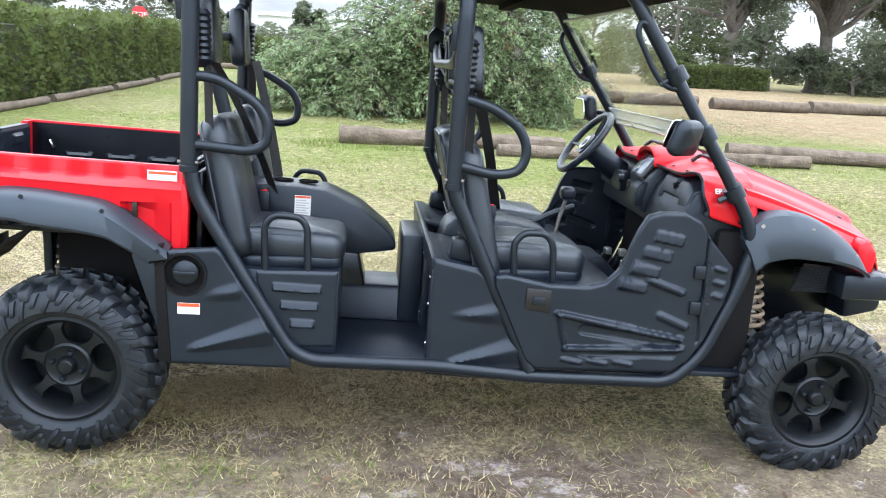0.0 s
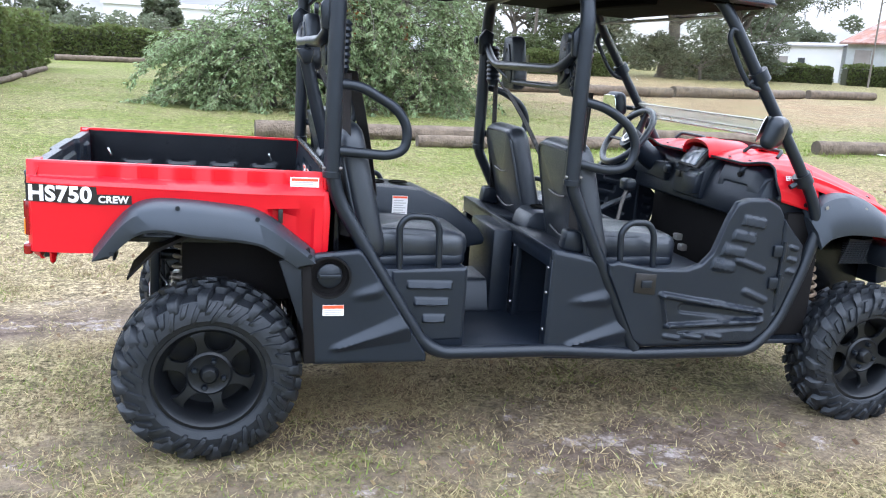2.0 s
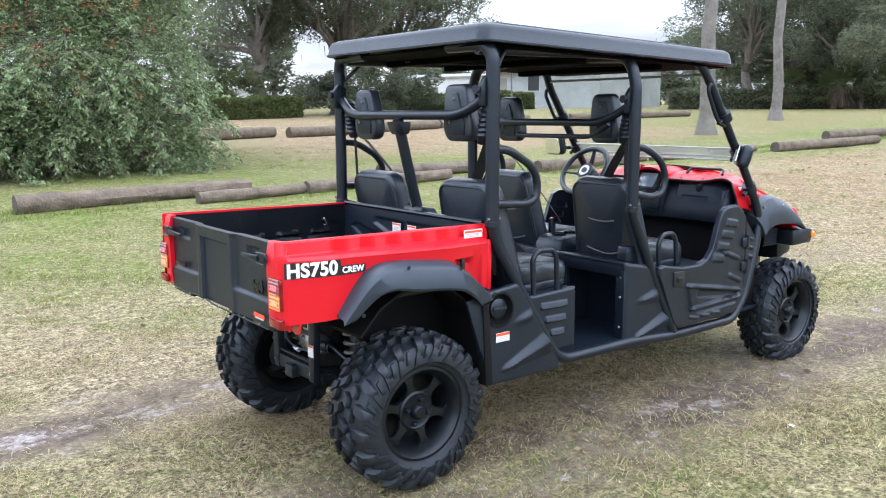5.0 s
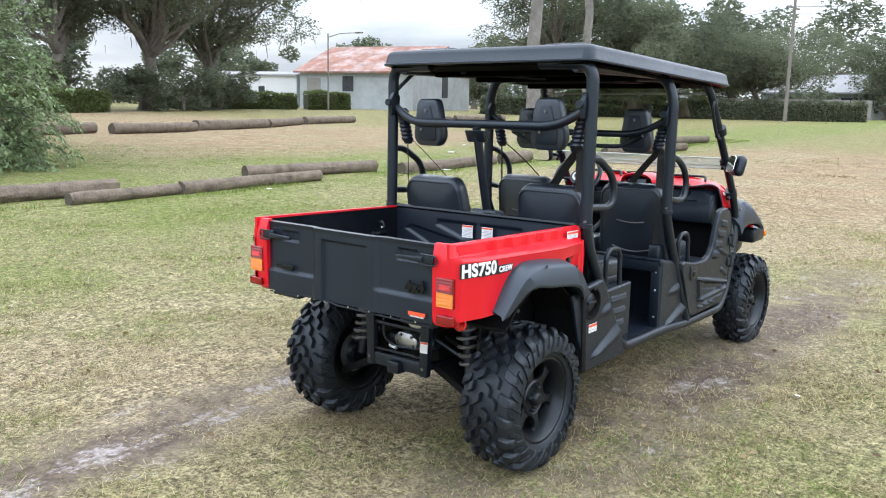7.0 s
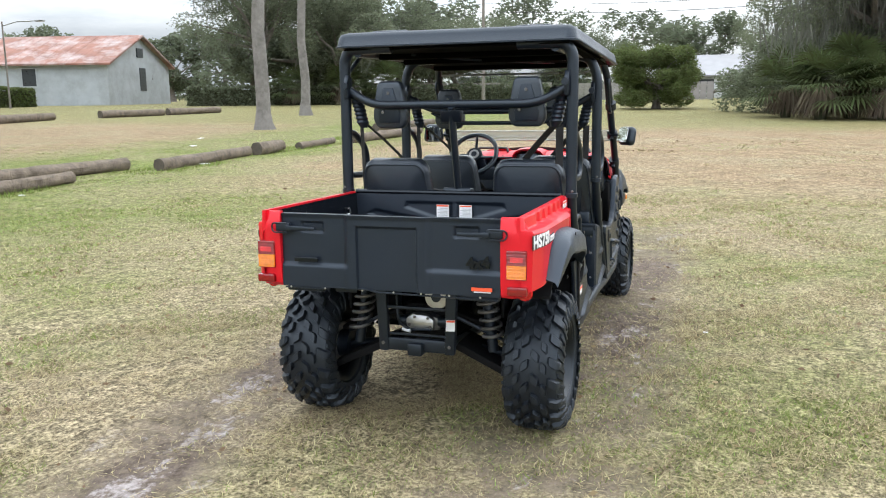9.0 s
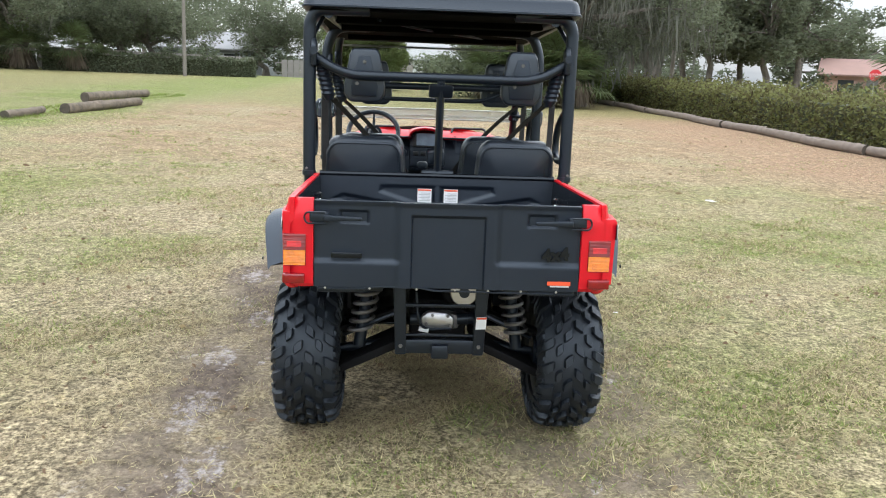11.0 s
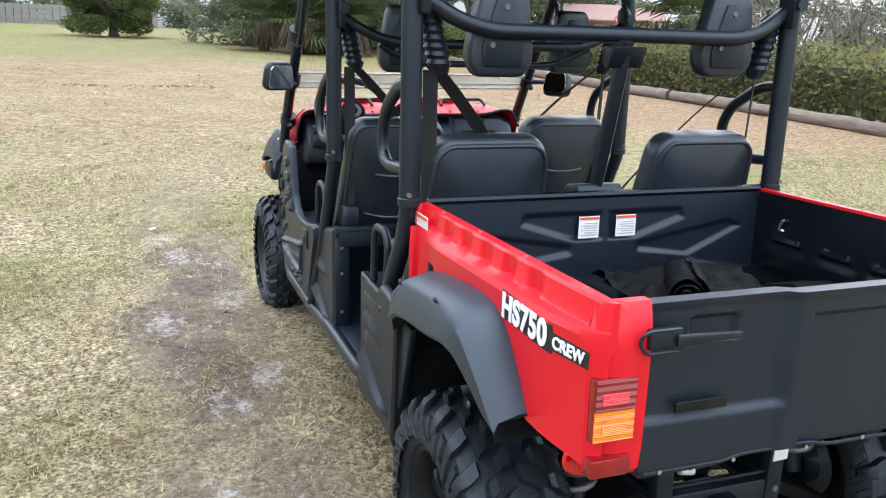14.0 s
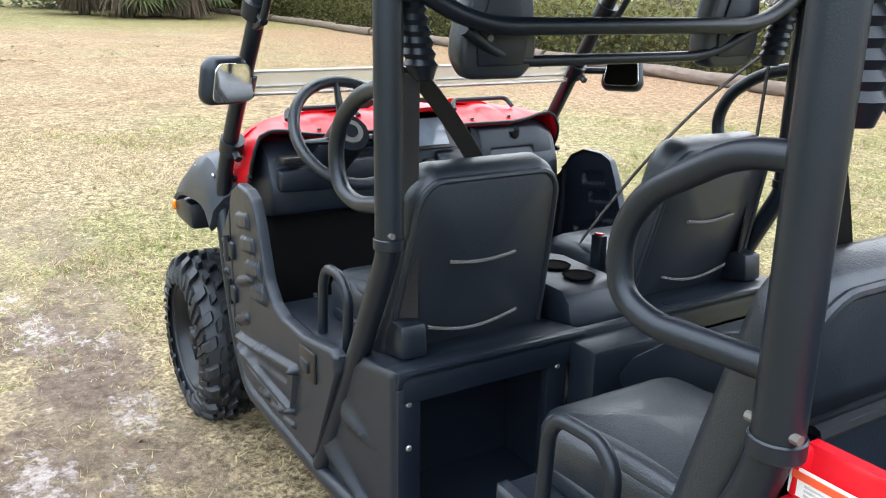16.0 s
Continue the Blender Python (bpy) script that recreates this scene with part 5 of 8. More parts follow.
    part("hip_bar", tube([(1.54, 0.97 * Y, 0.68), (1.526, 0.97 * Y, 0.84), (1.56, 0.97 * Y, 0.88), (1.64, 0.97 * Y, 0.88), (1.668, 0.97 * Y, 0.84), (1.682, 0.97 * Y, 0.68)], 0.0125, 10, 0.04), STEEL, UTV)

# cross bars that carry the headrests
part("cross_bar", tube([(0.40, 0.595, 1.575), (0.37, 0.44, 1.485), (0.37, -0.44, 1.485), (0.40, -0.595, 1.575)], 0.0215, 12, 0.1), STEEL, UTV, "bent black cross bar behind the rear seats")
part("cross_bar", tube([(1.292, 0.595, 1.545), (1.28, 0.42, 1.445), (1.28, -0.42, 1.445), (1.292, -0.595, 1.545)], 0.0185, 12, 0.1), STEEL, UTV)
part("cross_bar", tube([(1.30, 0.43, 1.44), (1.335, 0.30, 1.372), (1.335, -0.30, 1.372), (1.30, -0.43, 1.44)], 0.0125, 10, 0.08), STEEL, UTV)
for s in (1, -1):
    for px, pz in ((0.385, 1.575), (1.285, 1.545)):
        bm = prism([(px - 0.035, pz - 0.055), (px + 0.03, pz - 0.055), (px + 0.035, pz + 0.05), (px - 0.01, pz + 0.07), (px - 0.04, pz + 0.03)], 0.565 * s, 0.59 * s, bevel=0.008)
        b = part("bar_bracket", bm, STEEL, UTV)
        part("bolt", lathe([(0, 0), (0.018, 0), (0.018, 0.012), (0.0, 0.016)], 12, "x", (px - 0.06, 0.575 * s, pz + 0.012)), STEEL, b)
bm = tube([(0.345, 0, 1.47), (0.40, 0, 1.25), (0.463, 0, 1.015)], 0.028, 10, 0.1, flat=0.65)
post = part("centre_post", bm, STEEL, UTV, "flat black post between the rear seats")
part("post_cap", prism([(0.315, 1.455), (0.385, 1.455), (0.375, 1.40), (0.345, 1.395)], -0.055, 0.055, bevel=0.008), STEEL, post)
part("post_foot", prism([(0.40, 1.0), (0.54, 1.0), (0.50, 1.05), (0.43, 1.06)], -0.075, 0.075, bevel=0.008), STEEL, post)


def headrest(x, y, z):
    """Moulded pad bolted to a cross bar, narrow at the top, with cut lower corners; its backing plate faces rearward."""
    m = pose(x, y, z, 0, -4, 0)
    half = [(0.054, 0.122), (0.068, 0.1), (0.094, -0.045), (0.094, -0.085), (0.068, -0.122)]
    line = rounded([Vector((0, a, b)) for a, b in half] + [Vector((0, -a, b)) for a, b in half[::-1]], 0.018, 4, True)
    bm = loft([[m @ Vector((d, p.y * k, p.z * k)) for p in line] for d, k in ((0.0, 0.9), (0.003, 0.95), (0.012, 0.99), (0.022, 1.0), (0.046, 1.0), (0.058, 0.96), (0.064, 0.88))])
    ob = part("headrest", bm, VINYL, UTV, "black moulded headrest pad", 50)
    key = [(-0.026, 0.088), (0.026, 0.088), (0.062, -0.045), (0.056, -0.092), (-0.056, -0.092), (-0.062, -0.045)]
    bm = prism(key, -0.007, 0.002, "x", 0.005)
    bmesh.ops.transform(bm, matrix=m, verts=bm.verts)
    part("back_plate", bm, GREY, ob)
    for dy, dz in ((0.0, 0.062), (0.034, -0.035)):
        bm = lathe([(0, -0.006), (0.007, -0.006), (0.009, -0.001), (0, 0.0)], 10, "x", (-0.006, dy, dz))
        bmesh.ops.transform(bm, matrix=m, verts=bm.verts)
        part("bolt", bm, CASTM, ob)


headrest(0.385, 0.35, 1.485)
headrest(0.385, -0.375, 1.492)
headrest(1.318, 0.325, 1.457)
headrest(1.318, -0.372, 1.462)

# ---- roof ----
def roof_ring(z, inset, r=0.06):
    cx, cy = (0.325 + 2.055) / 2, 0
    return [Vector((cx + a, b, z - 0.026 * (cx + a - 0.33))) for a, b in round_rect(1.73 - 2 * inset, 1.26 - 2 * inset, max(0.02, r - inset * 0.5), 5)]


roof = part("roof", loft([roof_ring(1.812, 0.16), roof_ring(1.8, 0.035), roof_ring(1.78, 0.02), roof_ring(1.776, 0.004), roof_ring(1.779, -0.004), roof_ring(1.786, -0.004), roof_ring(1.79, 0.003), roof_ring(1.832, 0.012), roof_ring(1.846, 0.02), roof_ring(1.856, 0.045), roof_ring(1.861, 0.12)]), ROOFM, UTV, "black moulded plastic roof", 50)
for y0, y1 in ((-0.47, -0.30), (0.30, 0.47)):
    bm = prism([(0.46, 1.852), (1.92, 1.816), (1.92, 1.832), (1.84, 1.842), (0.54, 1.877), (0.46, 1.868)], y0, y1, bevel=0.01)
    part("roof_rib", bm, ROOFM, roof)
part("roof_rib", prism([(0.55, 1.85), (1.8, 1.818), (1.76, 1.838), (0.59, 1.871)], -0.2, 0.2, bevel=0.01), ROOFM, roof)
# added lining and braces in sheenless black, which keep the roof's underside dark
part("roof_lining", prism([(0.36, 1.772), (2.01, 1.729), (2.01, 1.722), (0.36, 1.765)], -0.585, 0.585), HOLE, roof, "matt black roof lining, added to keep the underside dark")
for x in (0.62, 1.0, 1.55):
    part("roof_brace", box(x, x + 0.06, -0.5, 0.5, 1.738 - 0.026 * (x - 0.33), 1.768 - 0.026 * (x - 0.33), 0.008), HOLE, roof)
part("roof_wire", tube([(1.7, -0.35, 1.74), (1.3, -0.2, 1.73), (0.9, 0.1, 1.735), (0.6, 0.3, 1.75)], 0.006, 6, 0.1), STEEL, roof)
for s in (1, -1):
    part("roof_strut", tube([(0.40, 0.595 * s, 1.64), (0.52, 0.54 * s, 1.765)], 0.011, 8, 0), STEEL, roof)

# ---- cargo bed ----
flare_top = [(-0.41, 0.70), (-0.365, 0.765), (-0.272, 0.888), (-0.2, 0.934), (-0.089, 0.938), (0.05, 0.925), (0.135, 0.912), (0.2, 0.88), (0.263, 0.832), (0.35, 0.762), (0.39, 0.73)]


def bed_bottom(x):
    if x < -0.38 or x > 0.335:
        return 0.752
    return min(0.9, max(0.752, lerp_table(flare_top, x) - 0.03))


for s in (1, -1):
    secs = []
    xs = [-0.565 + 0.0095 * i for i in range(101)]
    for x in xs:
        tz = 1.047 - 0.012 * (x + 0.565) / 0.95
        k = (x + 0.50) / 0.118
        scal = 0.013 * step(0.25, 0.36, k % 1.0) * (1 - step(0.70, 0.85, k % 1.0)) if 1 <= k < 7 else 0.0
        pocket = 0.03 * step(0.185, 0.20, x) * (1 - step(0.335, 0.345, x))
        zb = bed_bottom(x)
        rz = 0.983 - 0.027 * (x + 0.565) / 0.95
        mid = max(zb + 0.004, 0.905 - 0.3 * max(0, x - 0.2))
        pts = [(0.55, 0.97), (0.55, tz), (0.572, tz), (0.578 - scal * 0.25, tz - 0.006), (0.584 - scal, tz - 0.045), (0.59, min(tz - 0.05, rz + 0.03)), (0.624, rz + 0.012), (0.637, rz), (0.634, rz - 0.01), (0.632, max(0.912, mid + 0.002)), (0.631 - pocket, mid), (0.626 - pocket, zb), (0.60 - pocket, zb), (0.595 - pocket, 0.95)]
        nar = 0.024 * (1 - step(-0.58, -0.40, x))
        nar += 0.034 * step(0.12, 0.385, x)
        nar += 0.044 * (1 - step(-0.572, -0.545, x))
        if s > 0:
            pts = [(min(y, 0.585) + 0.5 * max(0.0, y - 0.585), z) for y, z in pts]
        secs.append([(x, s * (y - nar * max(0, (y - 0.56) / 0.07)), z) for y, z in pts])
    side = part("bed_side_panel", loft(secs), RED, UTV, "red moulded cargo bed side", 28)
    part("front_edge", prism([(0.375, 0.752), (0.398, 0.757), (0.402, 0.90), (0.394, 0.972), (0.375, 0.972)], s * 0.56, s * 0.6, bevel=0.006), RED, side)
    part("front_edge", prism([(0.375, 0.973), (0.393, 0.973), (0.388, 1.033), (0.375, 1.033)], s * 0.555, s * 0.585, bevel=0.006), RED, side)
    hy = 0.604 if s < 0 else 0.585
    part("pocket_hook", box(0.222, 0.238, s * hy, s * (hy + 0.018), 0.86, 0.91, 0.003), DECAL, side)
    for i, x in enumerate((-0.47, -0.235, 0.0, 0.235)):
        part("rivet", lathe([(0, 0), (0.0055, 0), (0.004, 0.003), (0, 0.0035)], 10, "z", (x, s * 0.562, 1.046 - 0.012 * (x + 0.565) / 0.95)), CASTM, side)
    # rear corner with the lamps
    wide = 0.606 if s < 0 else 0.592
    ring = lambda z, xr, yo: [Vector((xr, s * 0.483, z)), Vector((xr - 0.004, s * 0.53, z)), Vector((xr + 0.004, s * (yo - 0.03), z)), Vector((xr + 0.03, s * yo, z)), Vector((-0.53, s * (yo + 0.0), z)), Vector((-0.53, s * 0.483, z))]
    corner = part("rear_corner", loft([ring(0.722, -0.545, 0.578), ring(0.735, -0.556, 0.588), ring(0.78, -0.562, wide - 0.004), ring(0.965, -0.566, wide), ring(0.984, -0.566, wide), ring(1.0, -0.563, 0.585), ring(1.036, -0.556, 0.572), ring(1.044, -0.55, 0.565)]), RED, UTV, "red moulded rear corner of the bed", 30)
    lamp = part("tail_lamp", box(-0.5695, -0.55, s * 0.508, s * 0.589, 0.802, 0.917, 0.003), LENS_D, corner, "red and amber tail lamp")
    for y0, y1, z0, z1, top, mt, nm in ((0.51, 0.587, 0.861, 0.915, -0.572, LENS_D, "dark red lens"), (0.524, 0.575, 0.871, 0.892, -0.5735, LENS_R, "bright red lens"), (0.51, 0.587, 0.804, 0.8585, -0.572, LENS_A, "amber lens"), (0.526, 0.573, 0.815, 0.836, -0.5735, LENS_A, "amber lens")):
        bm = panel(3, 40, lambda u, v: (top - 0.0012 * math.sin(v * (z1 - z0) / 0.006 * 2 * math.pi) ** 2, s * (y0 + (y1 - y0) * u), z0 + (z1 - z0) * v), (0.005, 0, 0))
        part("lens", bm, mt, lamp, nm)
    part("reflector", box(-0.578, -0.552, s * 0.512, s * 0.592, 0.738, 0.774, 0.006), LENS_D, corner, "red reflector")
    part("drop_reflector", lathe([(0, 0.0), (0.03, 0.0), (0.034, 0.006), (0.026, 0.014), (0, 0.018)], 18, "x", (-0.50, s * 0.565, 0.735)), LENS_R, corner, "round red reflector")
    # wide fender flare over the rear wheel
    low = [(-0.37, 0.70), (-0.315, 0.745), (-0.234, 0.822), (-0.16, 0.842), (-0.055, 0.826), (0.06, 0.815), (0.154, 0.80), (0.2, 0.778), (0.243, 0.75), (0.29, 0.712), (0.34, 0.67)]
    secs = []
    for (ax, az), (bx, bz) in zip(flare_top[0:11], low):
        secs.append([(ax, s * 0.59, az), (ax, s * 0.632, az + 0.004), (ax * 0.985, s * 0.69, az - 0.012), (ax * 0.97 + bx * 0.03, s * 0.705, az - 0.03), (bx, s * 0.712, bz + 0.01), (bx, s * 0.705, bz), (bx, s * 0.69, bz + 0.012), (bx, s * 0.59, bz + 0.03)])
    def dense(secs, k):
        """Sections with smoothly curved ones laid between them."""
        out = []
        last = len(secs) - 1
        for i in range(last):
            a, b, c, d = secs[max(i - 1, 0)], secs[i], secs[i + 1], secs[min(i + 2, last)]
            for j in range(k):
                t = j / k
                w0, w1, w2, w3 = -0.5 * t + t * t - 0.5 * t ** 3, 1 - 2.5 * t * t + 1.5 * t ** 3, 0.5 * t + 2 * t * t - 1.5 * t ** 3, -0.5 * t * t + 0.5 * t ** 3
                out.append([tuple(w0 * p + w1 * q + w2 * r + w3 * v for p, q, r, v in zip(*pts)) for pts in zip(a, b, c, d)])
        return out + [secs[-1]]
    for k, f in ((1, 0.75), (2, 0.2), (8, 0.35), (9, 0.8)):
        secs[k] = [(x, s * (0.59 + (abs(y) - 0.59) * (1 - 0.35 * f)), z) for x, y, z in secs[k]]
    flare = part("fender_flare", loft(dense(secs[1:10], 5)), FLARE, UTV, "grey moulded fender flare", 38)
    for x, z in ((-0.10, 0.922), (0.15, 0.89), (0.325, 0.765), (-0.3, 0.77)):
        part("screw", lathe([(0, 0), (0.008, 0), (0.006, 0.004), (0, 0.005)], 10, "y", (x, s * 0.701 + (0 if s > 0 else -0.005), z)), STEEL, flare)
    # black inner wheel housing
    part("wheel_liner", panel(8, 3, lambda u, v: (0.02 + 0.36 * math.cos(radians(-8 + 150 * u)), s * (0.40 + 0.225 * v), 0.40 + 0.42 * math.sin(radians(-8 + 150 * u))), (0, 0, 0.012)), BLACKM, UTV)
    part("mud_flap", prism([(0.32, 0.36), (0.36, 0.36), (0.33, 0.78), (0.30, 0.78)], s * 0.40, s * 0.66, bevel=0.004), BLACKM, UTV)
    # stickers
    st = part("warning_label", box(0.262, 0.36, s * 0.6265 if s > 0 else s * 0.6275, s * 0.6265 + (0.001 if s > 0 else 0), 0.984, 1.018), WHITE, side, "white warning label with an orange band")
    st.data.transform(Matrix.Translation((0.03 if s > 0 else 0, -s * 0.043, -0.006 if s > 0 else 0)))
    dx, dz = (0.03, -0.006) if s > 0 else (0, 0)
    part("orange_band", box(0.266 + dx, 0.356 + dx, s * 0.584, s * 0.586, 1.005 + dz, 1.014 + dz), WARN, st)
    for k in range(3):
        part("print_bar", box(0.268 + dx, 0.34 + dx, s * 0.584, s * 0.586, 0.988 + dz + k * 0.0055, 0.9905 + dz + k * 0.0055), PRINT, st)

# bed tub: floor, sides and a front wall with pressed ribs
tub = part("bed_floor", box(-0.54, 0.39, -0.55, 0.55, 0.775, 0.79), LINER, UTV)
for i in range(9):
    y = -0.44 + i * 0.11
    part("floor_rib", box(-0.5, 0.34, y - 0.022, y + 0.022, 0.79, 0.798, 0.004), LINER, tub)


def front_wall(u, v):
    y, z = -0.55 + 1.10 * u, 0.785 + 0.25 * v
    h = 0.0
    for s in (1, -1):
        h -= 0.010 * bump_poly(s * y, z, [(0.015, 0.982), (0.26, 0.982), (0.268, 0.957), (0.105, 0.906), (0.015, 0.906)], 0.008)
        h -= 0.010 * bump_poly(s * y, z, [(0.115, 0.886), (0.44, 0.940), (0.48, 0.92), (0.29, 0.842), (0.115, 0.866)], 0.008)
        h += 0.010 * bump_bar(s * y, z, 0.30, 0.815, 0.54, 0.775, 0.008, 0.005)
    return (0.388 - 0.02 * (1 - v) - h, y, z)


wallf = part("bed_front_wall", panel(170, 56, front_wall, (0.02, 0, 0)), BEDM, UTV, "satin black bed front wall with pressed ribs", 40)
part("front_wall_lip", tube([(0.392, -0.55, 1.035), (0.392, 0.55, 1.035)], 0.012, 8, 0), LINER, wallf)


def side_liner(s):
    def f(u, v):
        x, z = -0.53 + 0.91 * u, 0.785 + 0.252 * v - 0.01 * u * v
        h = 0.0
        for i in range(4):
            x0 = -0.38 + i * 0.19
            h += bump_bar(x, z, x0, 0.895, x0 + 0.10, 0.90, 0.006, 0.004) * 0.012
            h += bump_rect(x, z, x0 - 0.03, x0 + 0.13, 0.80, 0.87) * 0.008
        return (x, s * (0.5465 - 0.012 * (1 - v) - h), z)
    return f


for s in (1, -1):
    ln = part("bed_side_liner", panel(80, 22, side_liner(s), (0, s * 0.006, 0)), LINER, UTV, smooth=40)
    for x in (-0.45, 0.25):
        part("tie_down", tube([(x, s * 0.548, 0.955), (x, s * 0.53, 0.962), (x + 0.015, s * 0.53, 0.93), (x + 0.005, s * 0.548, 0.925)], 0.005, 6, 0.01), CHROME, ln)

for y in (0.06, -0.0635):
    st = part("instruction_label", box(0.372, 0.3745, y - 0.033, y + 0.033, 0.911, 0.975), WHITE, UTV, "white instruction label with a red band")
    part("red_band", box(0.3695, 0.373, y - 0.031, y + 0.031, 0.966, 0.973), WARN, st)
    for k in range(6):
        part("print_bar", box(0.3695, 0.373, y - 0.027, y + 0.027 - 0.012 * (k % 2), 0.919 + k * 0.007, 0.922 + k * 0.007), PRINT, st)

# tailgate with pressed panels
def gate(u, v):
    y, z = -0.481 + 0.962 * u, 0.724 + 0.312 * v
    h = 0.0
    h -= 0.010 * step(0.81, 0.828, z) * (1 - bump_rect(abs(y), z, -1, 0.18, 0, 2, 0.018))
    h += 0.010 * (1 - step(0.172, 0.198, abs(y))) * 0.6
    h -= 0.012 * bump_rect(y, z, -0.132, 0.132, 0.70, 0.988, 0.003)
    h -= 0.012 * bump_rect(abs(y), z, 0.29, 0.39, 0.958, 1.0, 0.005)
    h += 0.004 * step(1.022, 1.028, z)
    return (-0.556 - h, y, z)


tg = part("tailgate", panel(150, 52, gate, (0.03, 0, 0)), GREY, UTV, "dark grey moulded tailgate, closed", 40)
for s in (1, -1):
    la = part("latch", box(-0.578, -0.56, s * 0.43, s * 0.495, 0.962, 0.998, 0.004), STEEL, tg, "black tailgate latch")
    part("latch_lever", prism([(s * 0.31, 0.970), (s * 0.445, 0.966), (s * 0.445, 0.988), (s * 0.31, 0.983)], -0.585, -0.572, "x", 0.004), STEEL, la)
    part("latch_wire", tube([(-0.582, s * 0.44, 0.998), (-0.582, s * 0.505, 0.998), (-0.575, s * 0.515, 0.98), (-0.582, s * 0.505, 0.958), (-0.582, s * 0.44, 0.958)], 0.0035, 6, 0.012), STEEL, la)
lettering("pressed_lettering", "4x4", 0.062, Matrix.Translation((-0.5595, -0.345, 0.836)) @ pose(0, 0, 0, 90, 0, -90) @ pose(0, 0, 0, 0, 0, 5), LINER, tg, "glossy black raised drive mark", offset=0.0035, deep=0.003, squeeze=1.0)
part("pressed_bar", box(-0.5635, -0.556, 0.31, 0.42, 0.832, 0.853, 0.002), LINER, tg, "glossy black raised bar")
lb = part("warning_label", box(-0.5665, -0.5625, -0.45, -0.365, 0.748, 0.762), WARN, tg, "orange warning label")
part("print_bar", box(-0.5675, -0.5655, -0.445, -0.375, 0.742, 0.747), PRINT, lb)
bm = tube([(-0.555, 0.47, 0.718), (-0.555, 0.30, 0.718), (-0.555, 0.26, 0.727), (-0.555, 0.10, 0.727), (-0.555, 0.05, 0.716), (-0.555, -0.47, 0.712)], 0.004, 6, 0.02)
wire = part("tail_wire", bm, STEEL, tg)
for y in (0.44, 0.28, 0.11, -0.03, -0.15, -0.27, -0.40):
    part("rivet", lathe([(0, 0), (0.0045, 0), (0.003, 0.003), (0, 0.004)], 8, "x", (-0.563, y, 0.722)), ALU, tg)

# side lettering, read from the front of the bed on one side and from its rear on the other
for s in (1, -1):
    turn = pose(0, 0, 0, 90, 0, 0 if s < 0 else 180)
    flip = (lambda x: x + 0.024) if s < 0 else (lambda x: -0.818 - x)
    up = 0.005 if s < 0 else 0.008
    span = [(-0.584, 0.915, 0.972), (-0.56, 0.914, 0.971), (-0.53, 0.914, 0.971), (-0.50, 0.914, 0.97), (-0.47, 0.913, 0.97), (-0.44, 0.913, 0.969), (-0.41, 0.912, 0.969), (-0.374, 0.911, 0.968), (-0.372, 0.910, 0.944), (-0.33, 0.911, 0.944), (-0.29, 0.912, 0.943), (-0.268, 0.913, 0.943)]
    lift = [0.009 if s > 0 and x > -0.373 else 0.0 for x, z0, z1 in span]
    bm = loft([[(flip(x), s * 0.634, z0 + up + k), (flip(x), s * 0.634, z1 + up + k), (flip(x), s * 0.636, z1 + up + k), (flip(x), s * 0.636, z0 + up + k)] for (x, z0, z1), k in zip(span, lift)])
    plate = part("decal_backing", bm, DECAL, UTV, "black decal with white model lettering", 0)
    decals = [plate]
    for body, size, x, z, sq in (("HS750", 0.069, -0.578, 0.9195, 0.99), ("CREW", 0.031, -0.368, 0.918, 1.0)):
        decals.append(lettering("model_lettering", body, size, Matrix.Translation((flip(x), s * 0.638, z + up + (0.009 if s > 0 and size < 0.05 else 0.0))) @ turn, WHITE, plate, offset=0.0024 if size > 0.05 else 0.0009, deep=0.001, squeeze=sq))
    for ob in decals:
        for v in ob.data.vertices:
            v.co.y -= s * (0.0255 if s < 0 else 0.0165) * (1 - step(-0.58, -0.40, v.co.x)) + (0.0258 if s > 0 else 0.0)

# ---- lower body panels ----
def ribbed(outline_lo, outline_hi, x0, x1, y, s, ribs, nx=70, nz=50, thick=0.02, bulge=0.0):
    """Moulded side panel between two broken lines, its relief given by ribs(x, z)."""
    def f(u, v):
        x = x0 + (x1 - x0) * u
        a, b = lerp_table(outline_lo, x), lerp_table(outline_hi, x)
        z = a + (b - a) * v
        edge = min(1, min(u * (x1 - x0), (1 - u) * (x1 - x0), v * (b - a), (1 - v) * (b - a)) / 0.012)
        return (x, s * (y - 0.008 * (1 - edge) ** 2 + ribs(x, z) + bulge * math.sin(math.pi * v)), z)
    return panel(nx, nz, f, (0, -s * thick, 0))


def rear_ribs(x, z):
    # raised wedges running down towards the sill
    h = 0.0
    t = (x - 0.40) / 0.30
    if 0 < t < 1:
        ridge = 0.405 + 0.09 * t
        h += 0.020 * max(0, 1 - abs(z - ridge) / (0.012 + 0.05 * t)) * step(0, 0.2, t)
        ridge2 = 0.585 + 0.07 * t
        h += 0.014 * max(0, 1 - abs(z - ridge2) / (0.012 + 0.035 * t)) * step(0.2, 0.5, t) * (1 - step(0.55, 0.7, t))
    return h


